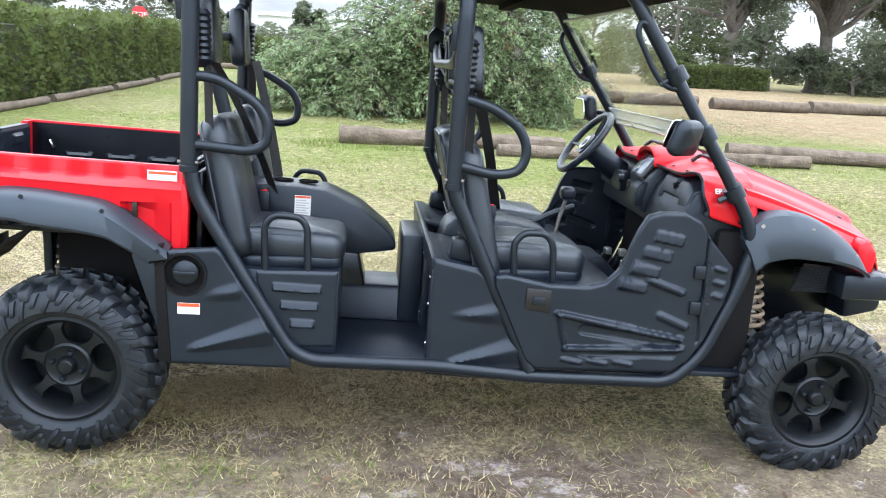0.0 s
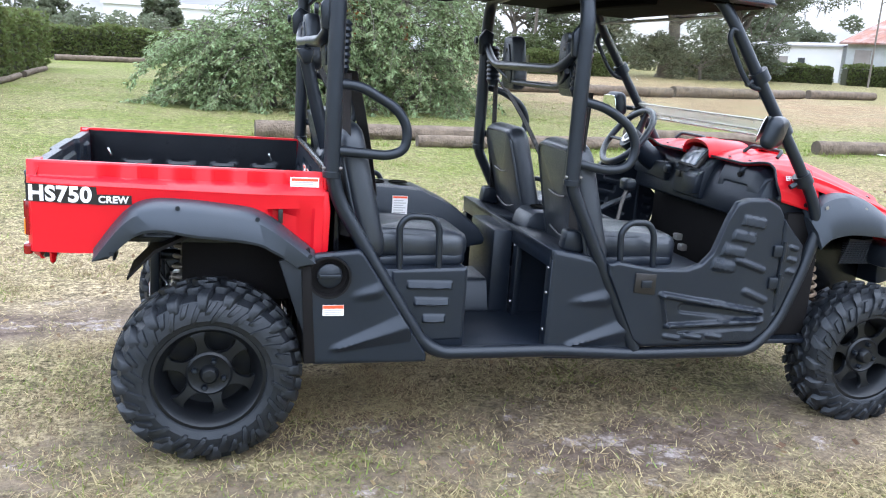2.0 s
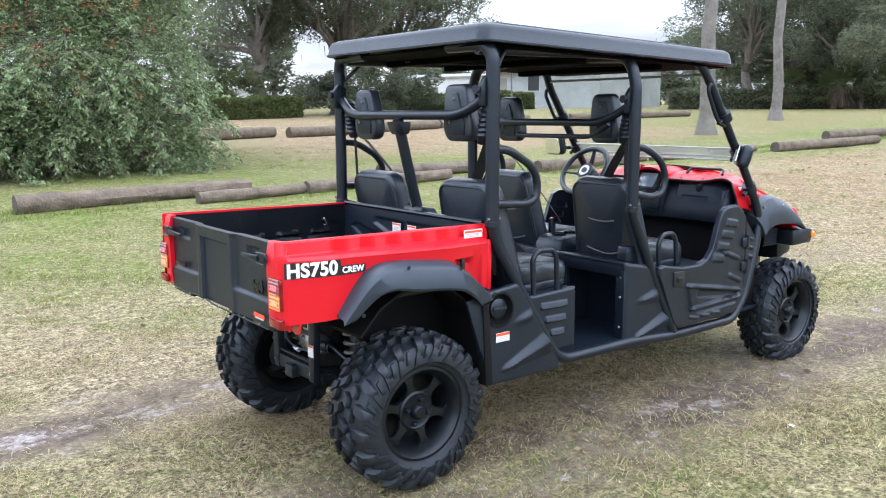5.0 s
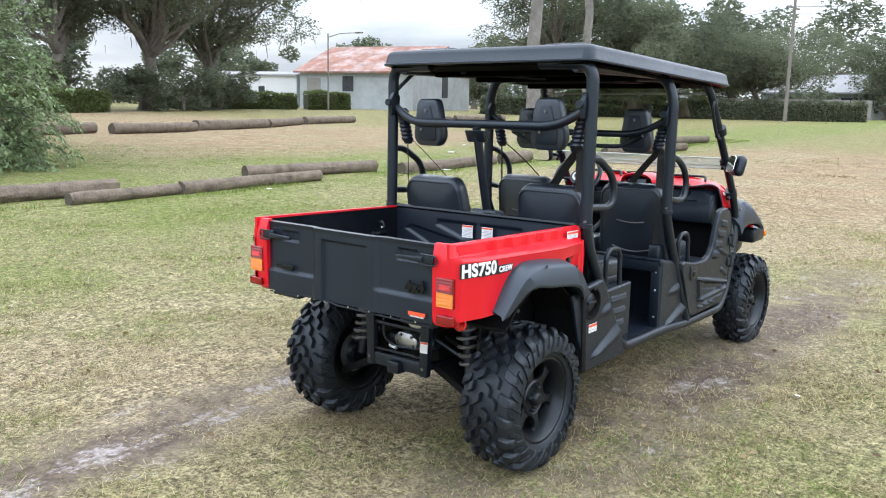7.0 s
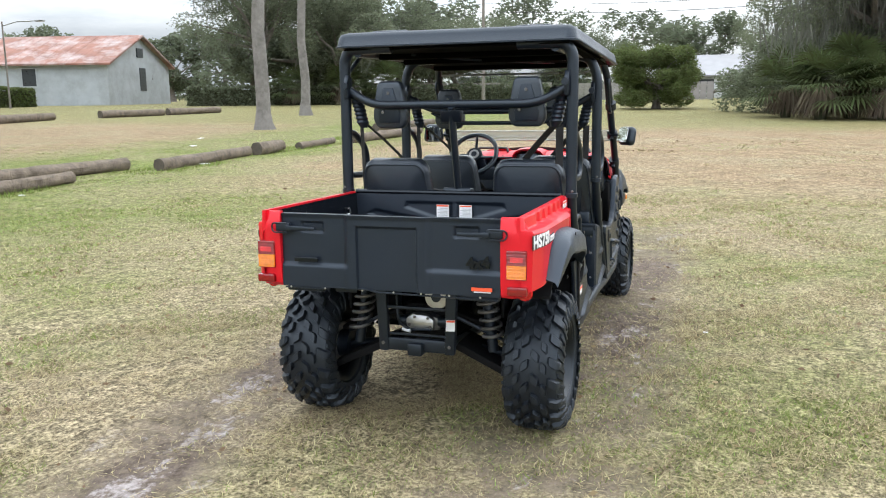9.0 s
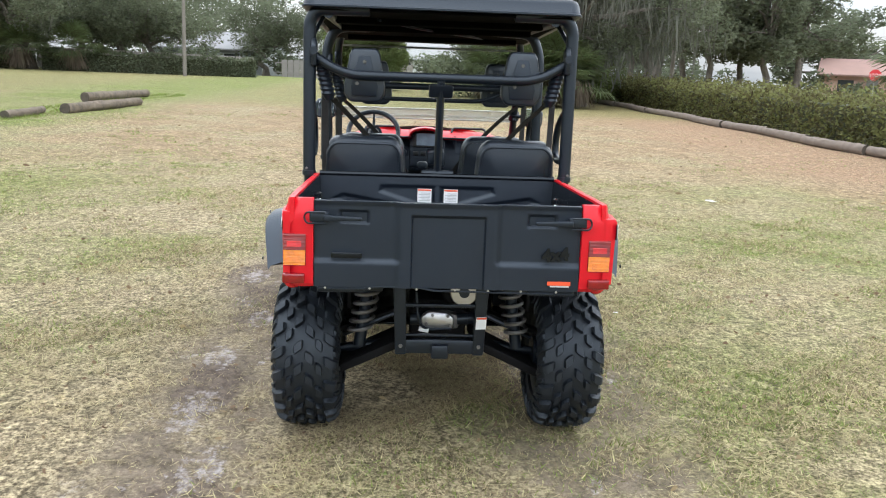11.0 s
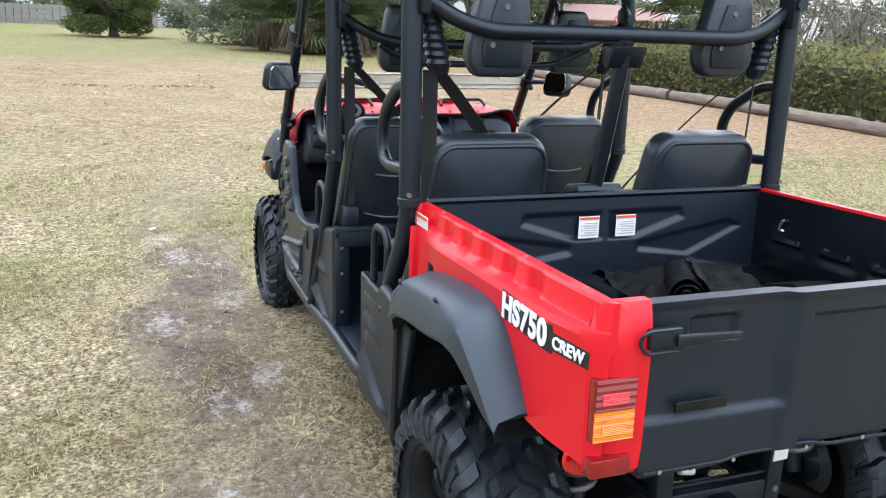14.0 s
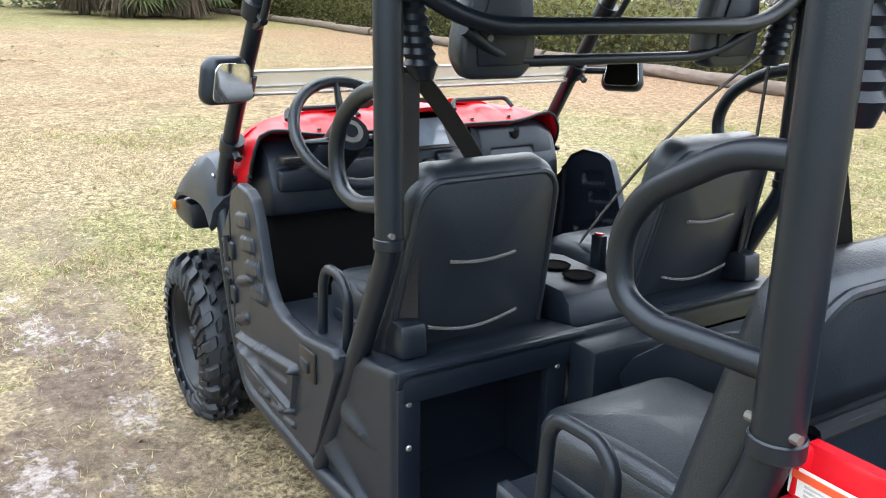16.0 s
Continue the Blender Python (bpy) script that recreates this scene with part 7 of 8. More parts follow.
part("bonnet", panel(36, 56, bonnet, (0, 0, -0.015)), RED, UTV, "red moulded bonnet", 40)
part("bonnet_insert", panel(20, 10, lambda u, v: (2.40 + 0.48 * u, (0.2 - 0.04 * u) * (2 * v - 1), 1.172 + 0.012 * math.sin(math.pi * v) - 0.20 * (0.064 + 0.774 * u) ** 1.15), (0, 0, -0.03)), DECAL, UTV, "black insert in the bonnet")
for s in (1, -1):
    part("red_shoulder", panel(20, 6, lambda u, v: (2.34 + 0.60 * u, s * (0.50 + 0.075 * v - 0.07 * u), 1.118 - 0.19 * u ** 1.2 - 0.065 * v ** 1.5 - 0.02 * u), (0, 0, -0.014)), RED, UTV, "red moulded shoulder beside the bonnet")
    tops = [(2.36, 0.90), (2.39, 0.965), (2.45, 1.0), (2.53, 1.005), (2.62, 0.985), (2.72, 0.935), (2.80, 0.875), (2.845, 0.80)]
    lows = [(2.40, 0.79), (2.44, 0.83), (2.48, 0.845), (2.54, 0.855), (2.62, 0.852), (2.70, 0.845), (2.78, 0.828), (2.83, 0.80)]
    secs = []
    for (ax, az), (bx, bz) in zip(tops, lows):
        secs.append([(ax, s * 0.53, az + 0.012), (ax, s * 0.57, az + 0.016), (ax, s * 0.61, az), (ax * 0.6 + bx * 0.4, s * 0.638, az * 0.65 + bz * 0.35), (bx, s * 0.647, bz + 0.012), (bx, s * 0.64, bz), (bx, s * 0.625, bz + 0.012), (bx, s * 0.53, bz + 0.05)])
    ff = part("front_fender", loft(dense(secs, 3)), FLARE, UTV, "grey moulded front fender", 40)
    for x, z in ((2.41, 0.965), (2.60, 0.962), (2.78, 0.875)):
        part("screw", lathe([(0, 0), (0.008, 0), (0.006, 0.004), (0, 0.005)], 10, "y", (x, s * 0.622 + (0 if s > 0 else -0.005), z)), ALU, ff)
    part("nose_cheek", prism([(2.84, 0.78), (2.90, 0.77), (2.91, 0.88), (2.86, 0.93), (2.82, 0.90)], s * 0.42, s * 0.56, bevel=0.02), RED, UTV, "red moulded nose cheek")
    part("headlamp", prism([(2.90, 0.81), (2.925, 0.82), (2.92, 0.875), (2.89, 0.885)], s * 0.26, s * 0.46, bevel=0.01), LENS_C, UTV, "clear headlamp")
    part("turn_signal", box(2.955, 2.988, s * 0.598, s * 0.622, 0.735, 0.772, 0.006), LENS_A, UTV, "amber turn signal")
    part("bumper_wing", prism([(2.76, 0.70), (2.975, 0.705), (2.985, 0.79), (2.90, 0.805), (2.76, 0.80)], s * 0.44, s * 0.612, bevel=0.02), STEEL, UTV, "black moulded bumper wing")
    gr = part("side_grille", prism([(2.62, 0.70), (2.80, 0.70), (2.82, 0.80), (2.66, 0.81)], s * 0.49, s * 0.50), DECAL, UTV)
    bm = bmesh.new()
    for i in range(10):
        add_tube(bm, [(2.63 + i * 0.018, s * 0.503, 0.70), (2.66 + i * 0.018, s * 0.503, 0.80)], 0.002, 4, 0)
        add_tube(bm, [(2.62, s * 0.504, 0.705 + i * 0.0098), (2.81, s * 0.504, 0.705 + i * 0.0098)], 0.002, 4, 0)
    part("mesh_wire", bm, STEEL, gr)
part("front_bumper", prism([(2.88, 0.58), (3.03, 0.62), (3.04, 0.78), (2.93, 0.81), (2.86, 0.80)], -0.45, 0.45, bevel=0.025), STEEL, UTV, "black front bumper")
part("front_grille", box(2.86, 2.90, -0.25, 0.25, 0.80, 0.93, 0.01), DECAL, UTV)
part("skid_plate", prism([(2.25, 0.33), (2.85, 0.36), (3.0, 0.50), (2.98, 0.52), (2.84, 0.385), (2.25, 0.355)], -0.28, 0.28, bevel=0.006), STEEL, UTV)
part("front_bulkhead", box(2.40, 2.88, -0.34, 0.34, 0.36, 0.98, 0.02), LINER, UTV)
# added matt black block: the shade under the dash is put into its colour
part("shaded_dash_underside", box(2.28, 2.46, -0.56, 0.56, 0.39, 0.93, 0.02), BLACKM, UTV)

# ---- steering wheel, lever, pedals ----
sw = Vector((1.985, 0.352, 1.142))
axis = Vector((-0.80, 0, 0.60)).normalized()
u = Vector((0, 1, 0))
v = axis.cross(u)
ring = [sw + u * 0.162 * math.cos(2 * math.pi * i / 36) + v * 0.162 * math.sin(2 * math.pi * i / 36) for i in range(36)]
steer = part("steering_wheel", tube(ring, 0.0165, 10, 0, closed=True), VINYL, UTV, "black three-spoke steering wheel")
bm = bmesh.new()
for a in (0.15, math.pi - 0.15, -math.pi / 2):
    add_tube(bm, [sw - axis * 0.035 + u * 0.04 * math.cos(a) + v * 0.04 * math.sin(a), sw + u * 0.155 * math.cos(a) + v * 0.155 * math.sin(a)], [0.024, 0.013], 8, 0, flat=0.5)
part("spokes", bm, STEEL, steer)
part("wheel_hub", tube([sw - axis * 0.06, sw - axis * 0.005], 0.056, 22, 0), STEEL, steer)
part("hub_badge", tube([sw - axis * 0.004, sw + axis * 0.003], 0.036, 20, 0), ALU, steer, "silver hub ring")
part("hub_centre", tube([sw + axis * 0.003, sw + axis * 0.006], 0.02, 16, 0), STEEL, steer)
part("steering_column", tube([sw - axis * 0.05, sw - axis * 0.18, (2.26, 0.345, 0.96)], 0.055, 14, 0.03), GREY, UTV)
lev = part("gear_lever", tube([(1.80, 0.02, 0.70), (1.83, 0.03, 0.86), (1.85, 0.03, 0.93)], 0.009, 8, 0.03), CASTM, UTV)
part("lever_knob", pad(0.07, 0.055, 0.06, 0.02, 0.014, 0, 0, pose(1.82, 0.03, 0.945)), STEEL, lev, "black gear lever knob")
part("lever_console", prism([(1.70, 0.53), (1.72, 0.69), (1.80, 0.715), (2.0, 0.70), (2.1, 0.60), (2.1, 0.53)], -0.10, 0.12, bevel=0.02), GREY, UTV)
part("handbrake", tube([(1.62, 0.09, 0.74), (1.80, 0.09, 0.84), (1.90, 0.09, 0.88)], 0.014, 8, 0.03), STEEL, UTV)
for y in (0.27, 0.40):
    pd = part("pedal_arm", tube([(2.16, y, 0.62), (2.10, y, 0.52)], 0.009, 6, 0), STEEL, UTV)
    part("pedal_pad", box(2.08, 2.10, y - 0.03, y + 0.03, 0.47, 0.54, 0.004), ALU, pd)
for y, z in ((0.16, 0.66), (-0.05, 0.70), (-0.12, 0.60), (-0.1, 0.66)):
    part("fuse_block", box(2.08, 2.11, y - 0.02, y + 0.02, z, z + 0.03, 0.004), ALU, UTV)

# ---- windscreen and mirrors ----
def screen(t0, t1, dx=0.0):
    lo, hi = Vector((2.305, 0, 1.10)), Vector((1.885, 0, 1.70))
    a, b = lo.lerp(hi, t0), lo.lerp(hi, t1)
    return a + Vector((dx, 0, 0)), b + Vector((dx, 0, 0))


n_off = Vector((0.82, 0, 0.57)) * 0.004


def screen_strip(name, t0, t1, mat, parent, label, lift=1.0):
    a, b = screen(t0, t1, -0.03)
    secs = [[p + Vector((0, -0.575, 0)), p + Vector((0, 0.575, 0)), p + Vector((0, 0.575, 0)) + n_off * lift, p + Vector((0, -0.575, 0)) + n_off * lift] for p in (a, b)]
    return part(name, loft(secs), mat, parent, label, 0)


pane = screen_strip("windscreen", 0.217, 0.98, GLASS, UTV, "clear folding polycarbonate windscreen")
pane.visible_shadow = False
for t0, t1 in ((0.212, 0.222), (0.252, 0.26), (0.325, 0.333), (0.965, 0.98)):
    screen_strip("screen_edge", t0, t1, FILMW, pane, "pale edge of the windscreen", 2.0)
# pane overlap; the white reflection on it is put into the film's colour
haze = screen_strip("screen_overlap", 0.223, 0.326, HAZE, pane, "overlap of the two screen panes, its pale reflection painted on", 1.6)
haze.visible_shadow = False


def mirror(s):
    """Door mirror on an arm from the pillar; its glass faces back."""
    root = part("mirror_arm", tube([(2.16, 0.59 * s, 1.27), (2.12, 0.63 * s, 1.27), (2.06, 0.665 * s, 1.272)], 0.012, 8, 0.02), STEEL, UTV)
    m = pose(2.03, (0.668 if s > 0 else -0.685), 1.284 if s > 0 else 1.272, 0, -6 if s > 0 else 14, 12 if s > 0 else -50)
    hd = part("mirror_head", pad(0.15, 0.125, 0.06, 0.034, 0.022, 0.22, 0.01, m), STEEL, root, "black door mirror housing")
    part("mirror_glass", pad(0.12, 0.1, 0.004, 0.022, 0.001, 0.2, 0, m @ Matrix.Translation((-0.0145, 0, 0))), MIRRORM, hd, "mirror glass", 0)


for s in (1, -1):
    mirror(s)

# ---- running gear ----
def coil(x, y, z0, z1, lean, r, turns, wire, mat, label):
    bm = bmesh.new()
    pts = []
    k = turns * 12
    for i in range(k + 1):
        t = i / k
        a = 2 * math.pi * turns * t
        pts.append((x + r * math.cos(a) + lean[0] * t, y + r * math.sin(a) + lean[1] * t, z0 + (z1 - z0) * t))
    add_tube(bm, pts, wire, 7, 0)
    ob = part("spring", bm, mat, UTV, label)
    part("damper", tube([(x, y, z0 - 0.06), (x + lean[0], y + lean[1], z1 + 0.05)], r * 0.55, 10, 0), CHROME if mat is SPRING else STEEL, ob)


for s in (1, -1):
    coil(2.53, 0.46 * s, 0.45, 0.82, (-0.06, -0.03 * s), 0.043, 10, 0.0085, SPRING, "tan coil spring of the front suspension")
    coil(-0.1, 0.335 * s, 0.42, 0.72, (0.02, -0.06 * s), 0.046, 8, 0.0085, CASTM, "grey coil spring of the rear suspension")
    for z0, z1, th, x0, x1 in ((0.37, 0.225, 0.04, -0.13, 0.10), (0.50, 0.39, 0.025, -0.05, 0.03)):
        part("rear_arm", prism([(0.14 * s, z0), (0.45 * s, z1), (0.45 * s, z1 + th), (0.14 * s, z0 + th)], x0, x1, "x", 0.008), BLACKM, UTV)
        part("front_arm", prism([(0.15 * s, z0 - 0.02), (0.47 * s, z1), (0.47 * s, z1 + th), (0.15 * s, z0 + th - 0.02)], WB + x0, WB + x1, "x", 0.008), BLACKM, UTV)
    part("rear_axle_shaft", tube([(0, 0.10 * s, 0.36), (0, 0.44 * s, HZ)], 0.02, 10, 0), STEEL, UTV)
    part("front_axle_shaft", tube([(WB, 0.12 * s, 0.40), (WB, 0.48 * s, HZ)], 0.018, 10, 0), STEEL, UTV)
    part("hub_carrier", lathe([(0.0, -0.03), (0.07, -0.03), (0.07, 0.03), (0.0, 0.03)], 16, "y", (0, 0.45 * s, HZ)), STEEL, UTV)
    part("hub_carrier", lathe([(0.0, -0.03), (0.07, -0.03), (0.07, 0.03), (0.0, 0.03)], 16, "y", (WB, 0.49 * s, HZ)), STEEL, UTV)
    part("brake_disc", lathe([(0.055, -0.003), (0.105, -0.003), (0.105, 0.003), (0.055, 0.003)], 28, "y", (0, 0.478 * s, HZ), True), ALU, UTV, "bare metal brake disc")
    part("brake_disc", lathe([(0.055, -0.003), (0.105, -0.003), (0.105, 0.003), (0.055, 0.003)], 28, "y", (WB, 0.515 * s, HZ), True), ALU, UTV, "bare metal brake disc")
    part("brake_caliper", box(0.05, 0.13, s * 0.455, s * 0.50, HZ + 0.02, HZ + 0.09, 0.01), SPRING, UTV)
    part("brake_caliper", box(WB + 0.02, WB + 0.10, s * 0.49, s * 0.53, HZ + 0.05, HZ + 0.11, 0.01), SPRING, UTV)
    part("tie_rod", tube([(2.62, 0.12 * s, 0.52), (2.66, 0.46 * s, 0.50)], 0.009, 8, 0), CHROME, UTV)
    part("bed_rail", box(-0.52, 0.45, s * 0.20, s * 0.25, 0.73, 0.775, 0.006), BLACKM, UTV)
    part("bed_cross_foot", box(-0.54, -0.50, s * 0.30, s * 0.47, 0.70, 0.73, 0.004), STEEL, UTV)
    # uprights of the rear frame
    up = part("rear_upright", prism([(s * 0.145, 0.74), (s * 0.20, 0.74), (s * 0.182, 0.36), (s * 0.135, 0.36)], -0.225, -0.19, "x", 0.008), STEEL, UTV, "black steel rear frame upright")
    for z in (0.68, 0.40):
        part("bolt", lathe([(0, -0.006), (0.008, -0.006), (0.008, 0.0), (0, 0.001)], 6, "x", (-0.226, s * (0.16 if z < 0.6 else 0.172), z)), CASTM, up)
    part("bed_bracket", box(-0.34, -0.33, s * 0.235, s * 0.34, 0.655, 0.70, 0.004), STEEL, UTV)
    part("inner_wall", box(-0.10, 0.34, s * 0.37, s * 0.385, 0.52, 0.77, 0.004), BLACKM, UTV)
    part("sway_link", tube([(-0.14, s * 0.17, 0.52), (-0.08, s * 0.40, 0.40)], 0.009, 8, 0), STEEL, UTV)
part("rear_cross_member", box(-0.22, -0.185, -0.15, 0.15, 0.365, 0.425, 0.006), STEEL, UTV)
part("rear_cross_member", box(-0.215, -0.195, -0.16, 0.16, 0.56, 0.575, 0.004), STEEL, UTV)
part("rear_cross_member", box(-0.215, -0.20, -0.15, 0.15, 0.438, 0.447, 0.002), STEEL, UTV)
part("rear_plate", box(-0.215, -0.19, -0.17, 0.17, 0.655, 0.70, 0.004), STEEL, UTV)
part("hitch_receiver", box(-0.25, -0.12, -0.035, 0.035, 0.352, 0.41, 0.008), STEEL, UTV)
lb = part("warning_label", prism([(-0.145, 0.475), (-0.187, 0.477), (-0.189, 0.528), (-0.148, 0.526)], -0.2285, -0.2255, "x"), WHITE, UTV, "small white label on the frame")
part("red_band", prism([(-0.149, 0.517), (-0.188, 0.519), (-0.189, 0.527), (-0.15, 0.525)], -0.2295, -0.2275, "x"), WARN, lb)
gbx = part("gearbox", box(-0.06, 0.28, -0.12, 0.12, 0.34, 0.56, 0.03), BLACKM, UTV, "black engine gearbox")
part("actuator", prism([(-0.085, 0.448), (-0.01, 0.44), (0.055, 0.452), (0.06, 0.512), (-0.02, 0.52), (-0.085, 0.505)], -0.13, -0.07, "x", 0.012), CASTM, gbx, "grey cast actuator housing")
part("actuator_motor", tube([(-0.11, -0.15, 0.49), (-0.11, -0.075, 0.485)], 0.026, 14, 0), STEEL, gbx)
part("drive_cover", prism([(-0.06, 0.452), (0.03, 0.446), (0.075, 0.462), (0.08, 0.5), (0.045, 0.528), (-0.03, 0.524), (-0.065, 0.5)], -0.155, -0.11, "x", 0.014), ALU, gbx, "bare cast aluminium drive cover")
for dy, dz in ((-0.045, 0.468), (0.055, 0.475), (0.03, 0.513), (-0.035, 0.51)):
    part("cover_bolt", lathe([(0, -0.006), (0.007, -0.006), (0.007, 0.0), (0, 0.001)], 6, "x", (-0.156, dy, dz)), CASTM, gbx)
part("motor_band", tube([(-0.11, -0.128, 0.4885), (-0.11, -0.12, 0.488)], 0.0285, 14, 0), STEEL, gbx)
part("solenoid", tube([(-0.11, 0.05, 0.485), (-0.11, 0.12, 0.482)], 0.027, 12, 0), STEEL, gbx)
muf = part("muffler", lathe([(0, -0.16), (0.075, -0.155), (0.085, -0.14), (0.085, 0.2), (0.07, 0.22), (0, 0.22)], 22, "x", (0.05, -0.09, 0.615)), BLACKM, UTV, "dull black muffler")
part("outlet_plate", lathe([(0.022, -0.006), (0.054, -0.006), (0.058, 0.0), (0.058, 0.01), (0.022, 0.01)], 26, "x", (-0.2, -0.095, 0.625), True), ALU, muf, "bare metal exhaust outlet")
part("tailpipe", tube([(-0.10, -0.1, 0.62), (-0.215, -0.095, 0.625)], 0.022, 12, 0), STEEL, muf)
part("wiring", tube([(-0.20, 0.10, 0.62), (-0.21, 0.09, 0.50), (-0.17, 0.06, 0.455), (-0.15, -0.05, 0.455)], 0.006, 6, 0.05), STEEL, UTV)
part("connector", box(-0.235, -0.215, 0.10, 0.12, 0.655, 0.70, 0.005), WHITE, UTV, "white plastic connector")
part("connector", tube([(-0.17, 0.045, 0.45), (-0.17, 0.085, 0.458)], 0.011, 10, 0), WHITE, UTV, "white plastic connector")
for s in (1, -1):
    part("frame_rail", tube([(-0.18, 0.15 * s, 0.40), (0.3, 0.17 * s, 0.36), (1.2, 0.25 * s, 0.345), (2.4, 0.25 * s, 0.345)], 0.02, 8, 0.1), STEEL, UTV)
part("engine", box(0.30, 0.80, -0.28, 0.28, 0.36, 0.66, 0.03), LINER, UTV)
part("belly_plate", box(0.30, 2.3, -0.42, 0.42, 0.335, 0.348, 0.004), LINER, UTV)
part("cab_rear_wall", box(0.42, 0.44, -0.56, 0.56, 0.70, 1.02, 0.006), LINER, UTV)
# black cloth lying in the bed: a roll with a loose flap behind it
TARP = material("black_coated_cloth", (0.0035, 0.004, 0.005), 0.72, vary=0.2, scale=20, grain=0.4, grain_scale=120)
TARP.node_tree.nodes["Principled BSDF"].inputs["Specular IOR Level"].default_value = 0.15
cover = new("folded_cover")
cover.matrix_world = UTV.matrix_world.copy()
tagged(cover, "black rolled cloth cover lying in the cargo bed", "cover")
ra, rb = Vector((-0.035, 0.007, 0.856)), Vector((0.16, -0.11, 0.852))
ax = (rb - ra).normalized()
e1 = Vector((0, 0, 1))
e2 = ax.cross(e1).normalized()
e1 = e2.cross(ax)


def roll_skin(u, v):
    """Spiral sheet: u runs round from the core outwards, v along the roll."""
    a = u * 2 * math.pi * 3.2
    p = ra.lerp(rb, v)
    rr = 0.012 + 0.043 * u + 0.004 * noise.noise((a * 0.8, v * 6, 1.0)) + 0.006 * noise.noise((a, v * 14, 3.0))
    q = p + (e2 * math.cos(a) + e1 * math.sin(a) * 0.93) * rr - ax * 0.018 * (1 - u) * (1 - v)
    return (q.x, q.y, max(q.z, 0.8))


part("cloth_roll", panel(110, 26, roll_skin, (0, 0, 0.003)), TARP, cover, "black cloth rolled up", 80)


def flap_skin(u, v):
    x, y = 0.0 + 0.28 * u, -0.30 + 0.40 * v
    z = 0.812 + 0.03 * math.exp(-((x - 0.18) ** 2) / 0.016) * (0.6 + 0.4 * math.sin(v * 5)) + 0.034 * abs(noise.noise((x * 9, y * 9, 0.5))) + 0.026 * abs(noise.noise((x * 21, y * 15, 2.0))) + 0.006 * noise.noise((x * 50, y * 50, 4.0))
    return (x + 0.03 * noise.noise((u * 3, v * 4, 8)), y + 0.03 * noise.noise((u * 4, v * 3, 5)), max(z, 0.802))


part("cloth_flap", panel(70, 90, flap_skin, (0, 0, -0.003)), TARP, cover, "loose crumpled black cloth", 80)


# ---- grass blades near the vehicle and litter on the lawn ----
def blade_field(name, count, radius, lo, hi, mat, inner=0.0, keep=None):
    r = inner + (radius - inner) * rng.uniform(size=count) ** 0.8
    a = rng.uniform(0, 2 * np.pi, size=count)
    x, y = 0.6 + r * np.cos(a), r * np.sin(a)
    # most blades stand in small tufts
    m = count // 14
    t = rng.integers(m, size=count)
    spread = 0.022 * (1 + 0.12 * r)
    loose = rng.uniform(size=count) < 0.3
    x = np.where(loose, x, x[t] + rng.normal(size=count) * spread)
    y = np.where(loose, y, y[t] + rng.normal(size=count) * spread)
    if keep is not None:
        k = keep(x, y)
        x, y = x[k], y[k]
    n = len(x)
    z = 0.014 * np.maximum(0, np.hypot(x, y) - 8)
    h = rng.uniform(lo, hi, size=n) * (0.7 + 0.5 * (patches(x, y, 3.1, 0.7) > 0.2))
    t = rng.uniform(0, 2 * np.pi, size=n)
    w = rng.uniform(0.0013, 0.0034, size=n) * (1 + 0.1 * np.hypot(x - 0.6, y))
    lean = rng.normal(size=(n, 2)) * (h * 1.05)[:, None]
    p = np.stack([x, y, z - 0.006], 1)
    s = np.stack([np.cos(t) * w, np.sin(t) * w, np.zeros(n)], 1)
    tip = p + np.stack([lean[:, 0], lean[:, 1], h], 1)
    q = np.stack([p - s, p + s, tip], 1).reshape(-1, 3)
    return tagged(cloud(name, q, 3, mat), "short dry and green grass blades on the lawn", "grass", kind="stuff")


def patches(x, y, f, seed):
    return np.sin(x * f + seed) * np.cos(y * f * 1.3 + seed * 2) + 0.6 * np.sin(x * f * 2.3 + y * f * 1.7 + seed * 3)


def worn(x, y):
    w = 0.1 * np.sin(x * 0.9 + 1) + 0.06 * np.sin(x * 2.3)
    return ((np.abs(y + w - 1.0) < 0.36) | (np.abs(y + w + 0.66) < 0.42)) & (x > -3.6) & (x < 5.5)


STRAW = leaf_mat("straw_blade", (0.19, 0.145, 0.08), (0.6, 0.5, 0.32), 0.55, 0.8)
BLADE = leaf_mat("green_blade", (0.08, 0.115, 0.02), (0.32, 0.38, 0.11), 0.5, 0.7)
blade_field("dry_grass", 460000, 9.0, 0.008, 0.032, STRAW, keep=lambda x, y: (~worn(x, y) | (rng.uniform(size=len(x)) < 0.5)) & ((y < 2.5) | (rng.uniform(size=len(x)) < 0.45)) & (patches(x, y, 4.7, 2.2) + rng.normal(size=len(x)) * 0.6 > -0.5))
blade_field("green_grass", 290000, 9.5, 0.01, 0.034, BLADE, keep=lambda x, y: (patches(x, y, 0.9, 1.0) + 0.4 * patches(x, y, 5.3, 0.4) + 0.5 * (np.abs(y) > 1.6) + 0.4 * (y > 2.5) + rng.normal(size=len(x)) * 0.5 > 0.2) & (~worn(x, y) | (rng.uniform(size=len(x)) < 0.4)))
blade_field("dry_grass", 130000, 22.0, 0.012, 0.045, STRAW, 4.0, keep=lambda x, y: (y < 3) | (rng.uniform(size=len(x)) < 0.45))
blade_field("green_grass", 150000, 22.0, 0.015, 0.05, BLADE, 4.0, keep=lambda x, y: (patches(x, y, 0.5, 2.0) + 0.9 * (y > 3) - 0.8 * (x > 7) * (y < 8) + rng.normal(size=len(x)) * 0.5 > 0.1))
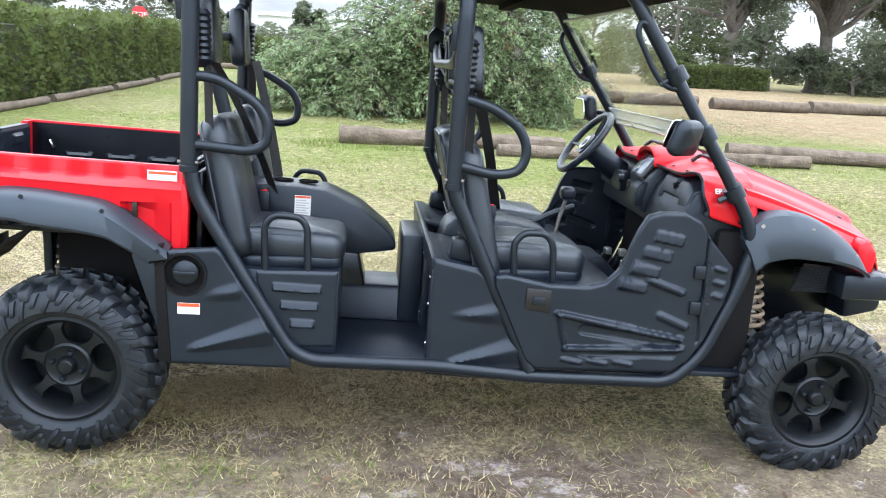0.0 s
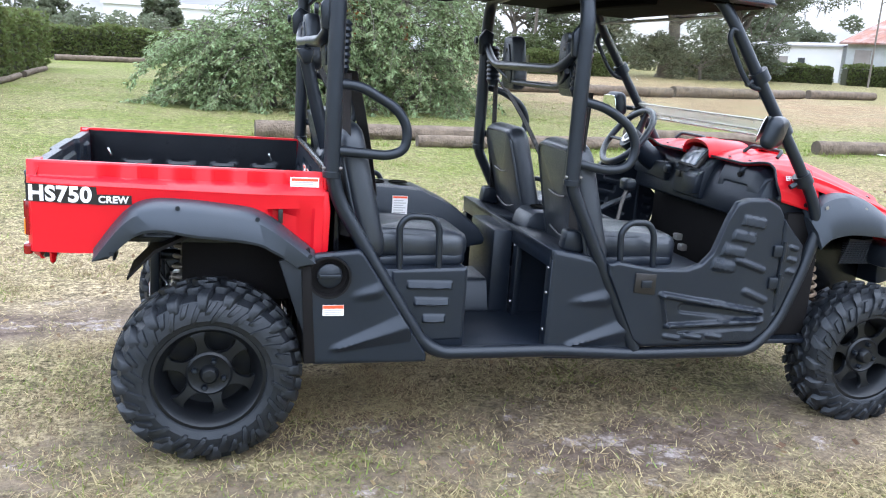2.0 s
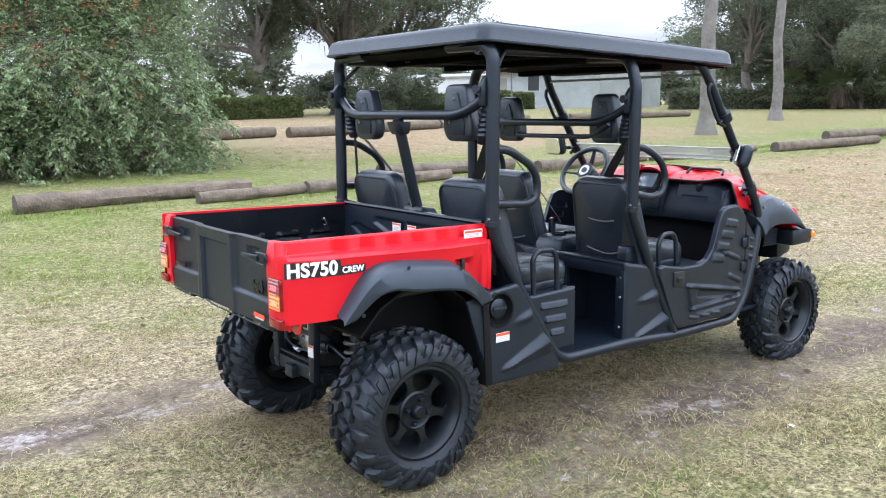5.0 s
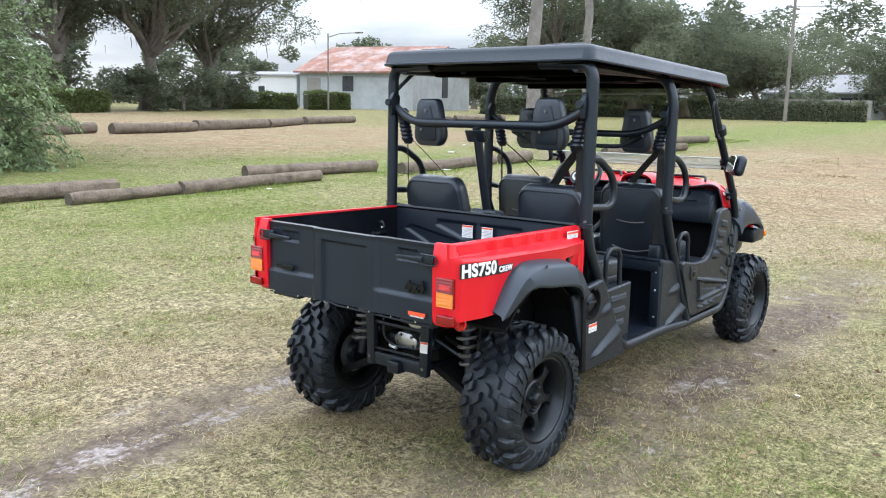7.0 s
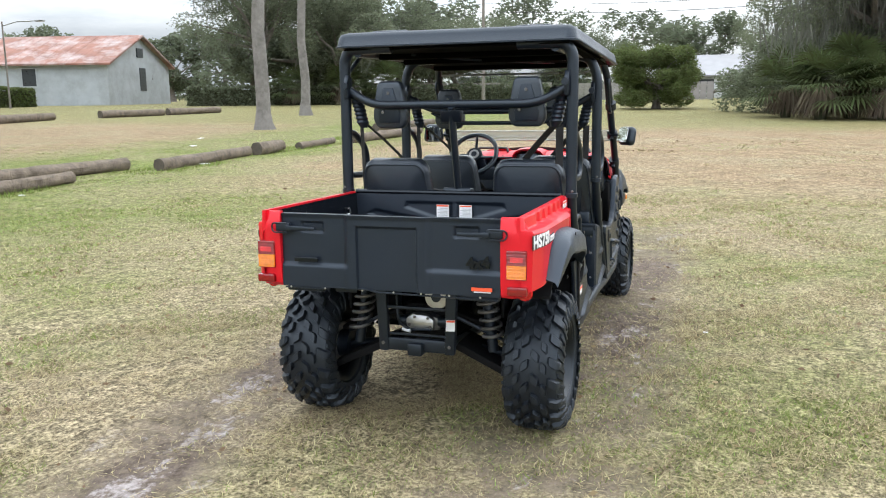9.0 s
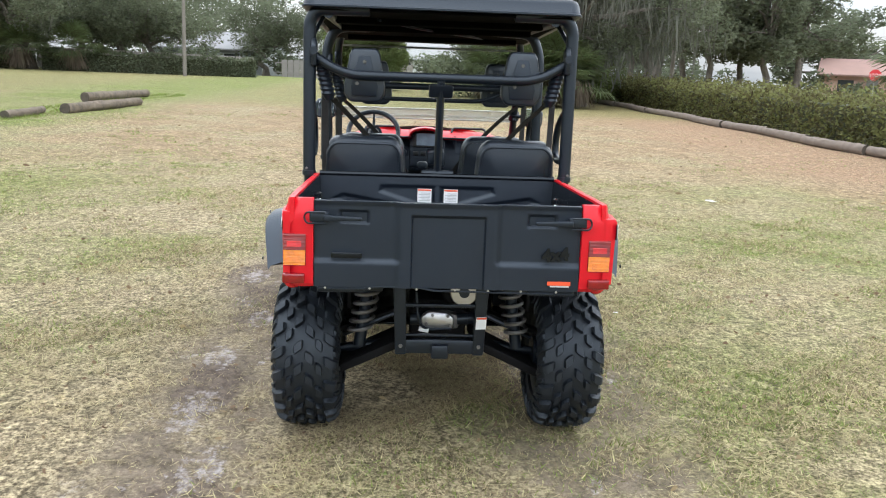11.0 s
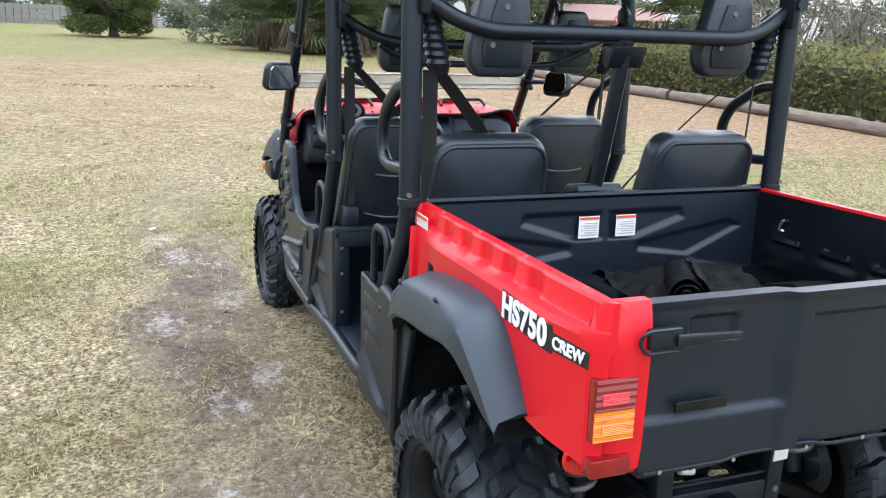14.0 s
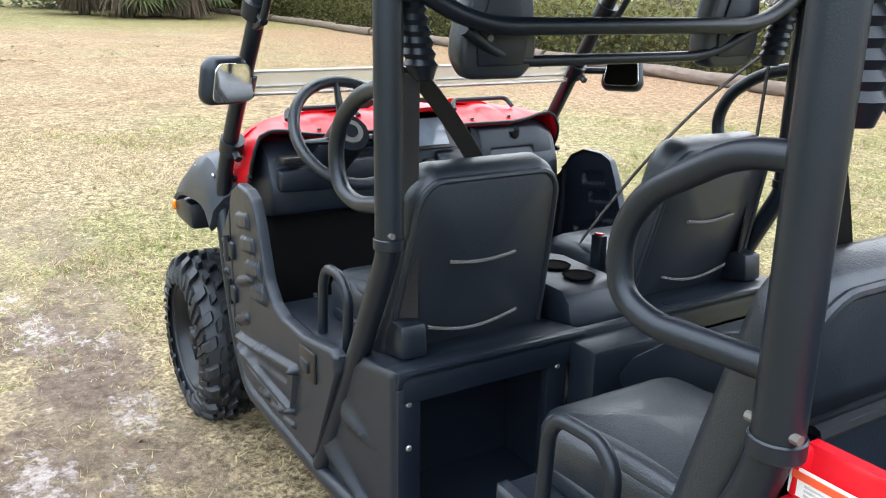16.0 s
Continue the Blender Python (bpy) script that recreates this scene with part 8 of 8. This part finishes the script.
# taller tufts along the near logs
k = 12000
lx = rng.uniform(0, 31, size=k)
ly = 9.35 + 0.2 * np.sin(lx) + rng.choice([-1, 1], size=k) * rng.uniform(0.12, 0.5, size=k)
hh = rng.uniform(0.03, 0.1, size=k) * (0.5 + 0.5 * (np.sin(lx * 1.3) > -0.2))
lz = 0.014 * np.maximum(0, np.hypot(lx, ly) - 8)
p = np.stack([lx, ly, lz - 0.01], 1)
t = rng.uniform(0, 6.28, size=k)
sv = np.stack([np.cos(t), np.sin(t), 0 * t], 1) * 0.008
tip = p + np.stack([rng.normal(size=k) * 0.04, rng.normal(size=k) * 0.04, hh], 1)
tagged(cloud("log_side_grass", np.stack([p - sv, p + sv, tip], 1).reshape(-1, 3), 3, BLADE), "taller green grass along the old logs", "grass", kind="stuff")
# straw lying flat, in thin curled wisps
k = 330000
r = 7.0 * rng.uniform(size=k) ** 0.72
a = rng.uniform(0, 6.28, size=k)
p = np.stack([0.4 + r * np.cos(a), r * np.sin(a), rng.uniform(0.004, 0.022, size=k)], 1)
drift = patches(p[:, 0] + 0.1 * np.sin(p[:, 1] * 7), p[:, 1] + 0.1 * np.sin(p[:, 0] * 6), 2.3, 0.3) + 0.8 * patches(p[:, 0], p[:, 1], 7.3, 1.9) + rng.normal(size=k) * 0.35 > 0.45
on = drift & (~worn(p[:, 0], p[:, 1]) | (rng.uniform(size=k) < 0.25)) & ((p[:, 1] < 2.5) | (rng.uniform(size=k) < 0.4))
p, r = p[on], r[on]
k = len(p)
t = rng.uniform(0, 6.28, size=k)
ln = rng.uniform(0.008, 0.034, size=k)
d = np.stack([np.cos(t) * ln, np.sin(t) * ln, rng.normal(size=k) * 0.005], 1)
w = np.stack([-np.sin(t), np.cos(t), 0 * t], 1) * rng.uniform(0.0012, 0.0026, size=k)[:, None] * (1 + 0.12 * r[:, None])
LYING = leaf_mat("lying_straw", (0.26, 0.21, 0.12), (0.6, 0.51, 0.32), 0.4, 0.8)
tagged(cloud("lying_straw", np.stack([p - d - w, p - d + w, p + d], 1).reshape(-1, 3), 3, LYING), "dry straw lying flat on the lawn", "straw", kind="stuff")
# fallen leaves
DEAD = leaf_mat("fallen_leaf", (0.16, 0.1, 0.06), (0.42, 0.32, 0.2), 0.4, 0.8)
k = 1500
r = np.sqrt(rng.uniform(0, 36, size=k))
a = rng.uniform(0, 6.28, size=k)
c = np.stack([0.6 + r * np.cos(a), r * np.sin(a), np.full(k, 0.014)], 1)
tagged(cloud("fallen_leaves", leaf_quads(c, 0.022, 0.12, 1.6), 4, DEAD), "small brown fallen leaves scattered on the lawn", "leaves", kind="stuff")

# scraps of paper blown onto the lawn
SCRAP = material("white_paper", (0.75, 0.75, 0.74), 0.7, vary=0.05)
for i, (x, y, w) in enumerate(((18.9, 14.0, 0.22), (16.0, 12.3, 0.26), (11.6, 9.0, 0.2), (6.4, 8.8, 0.09), (7.25, -3.97, 0.13), (1.71, -1.26, 0.028), (4.5, 1.21, 0.06))):
    def crumple(u, v):
        a, b = (u - 0.5) * w, (v - 0.5) * w * 0.55
        return (a, b, 0.012 + 0.16 * w * abs(noise.noise((u * 3 + i, v * 3, 1.7))))
    scrap = part("paper_scrap", panel(8, 6, crumple, (0, 0, -0.002)), SCRAP, smooth=0)
    scrap.matrix_world = pose(x, y, ground_z(x, y) + 0.012, 0, 0, i * 53)
    tagged(scrap, "crumpled scrap of white paper on the grass", "litter", "paper scraps on the lawn")

# twigs and bits lying on the tan field ahead
k = 260
c = np.stack([rng.uniform(6, 24, size=k), rng.uniform(-8, 6, size=k), np.zeros(k)], 1)
c[:110, 0], c[:110, 1] = 17.1 + rng.normal(size=110) * 0.12, rng.uniform(-0.4, 2.6, size=110)
c[:, 2] = 0.014 * np.maximum(0, np.hypot(c[:, 0], c[:, 1]) - 8) + 0.02
tagged(cloud("field_litter", leaf_quads(c, 0.03, 0.08, 3.0), 4, DEAD), "dark twigs and bits lying on the tan field", "litter", kind="stuff")
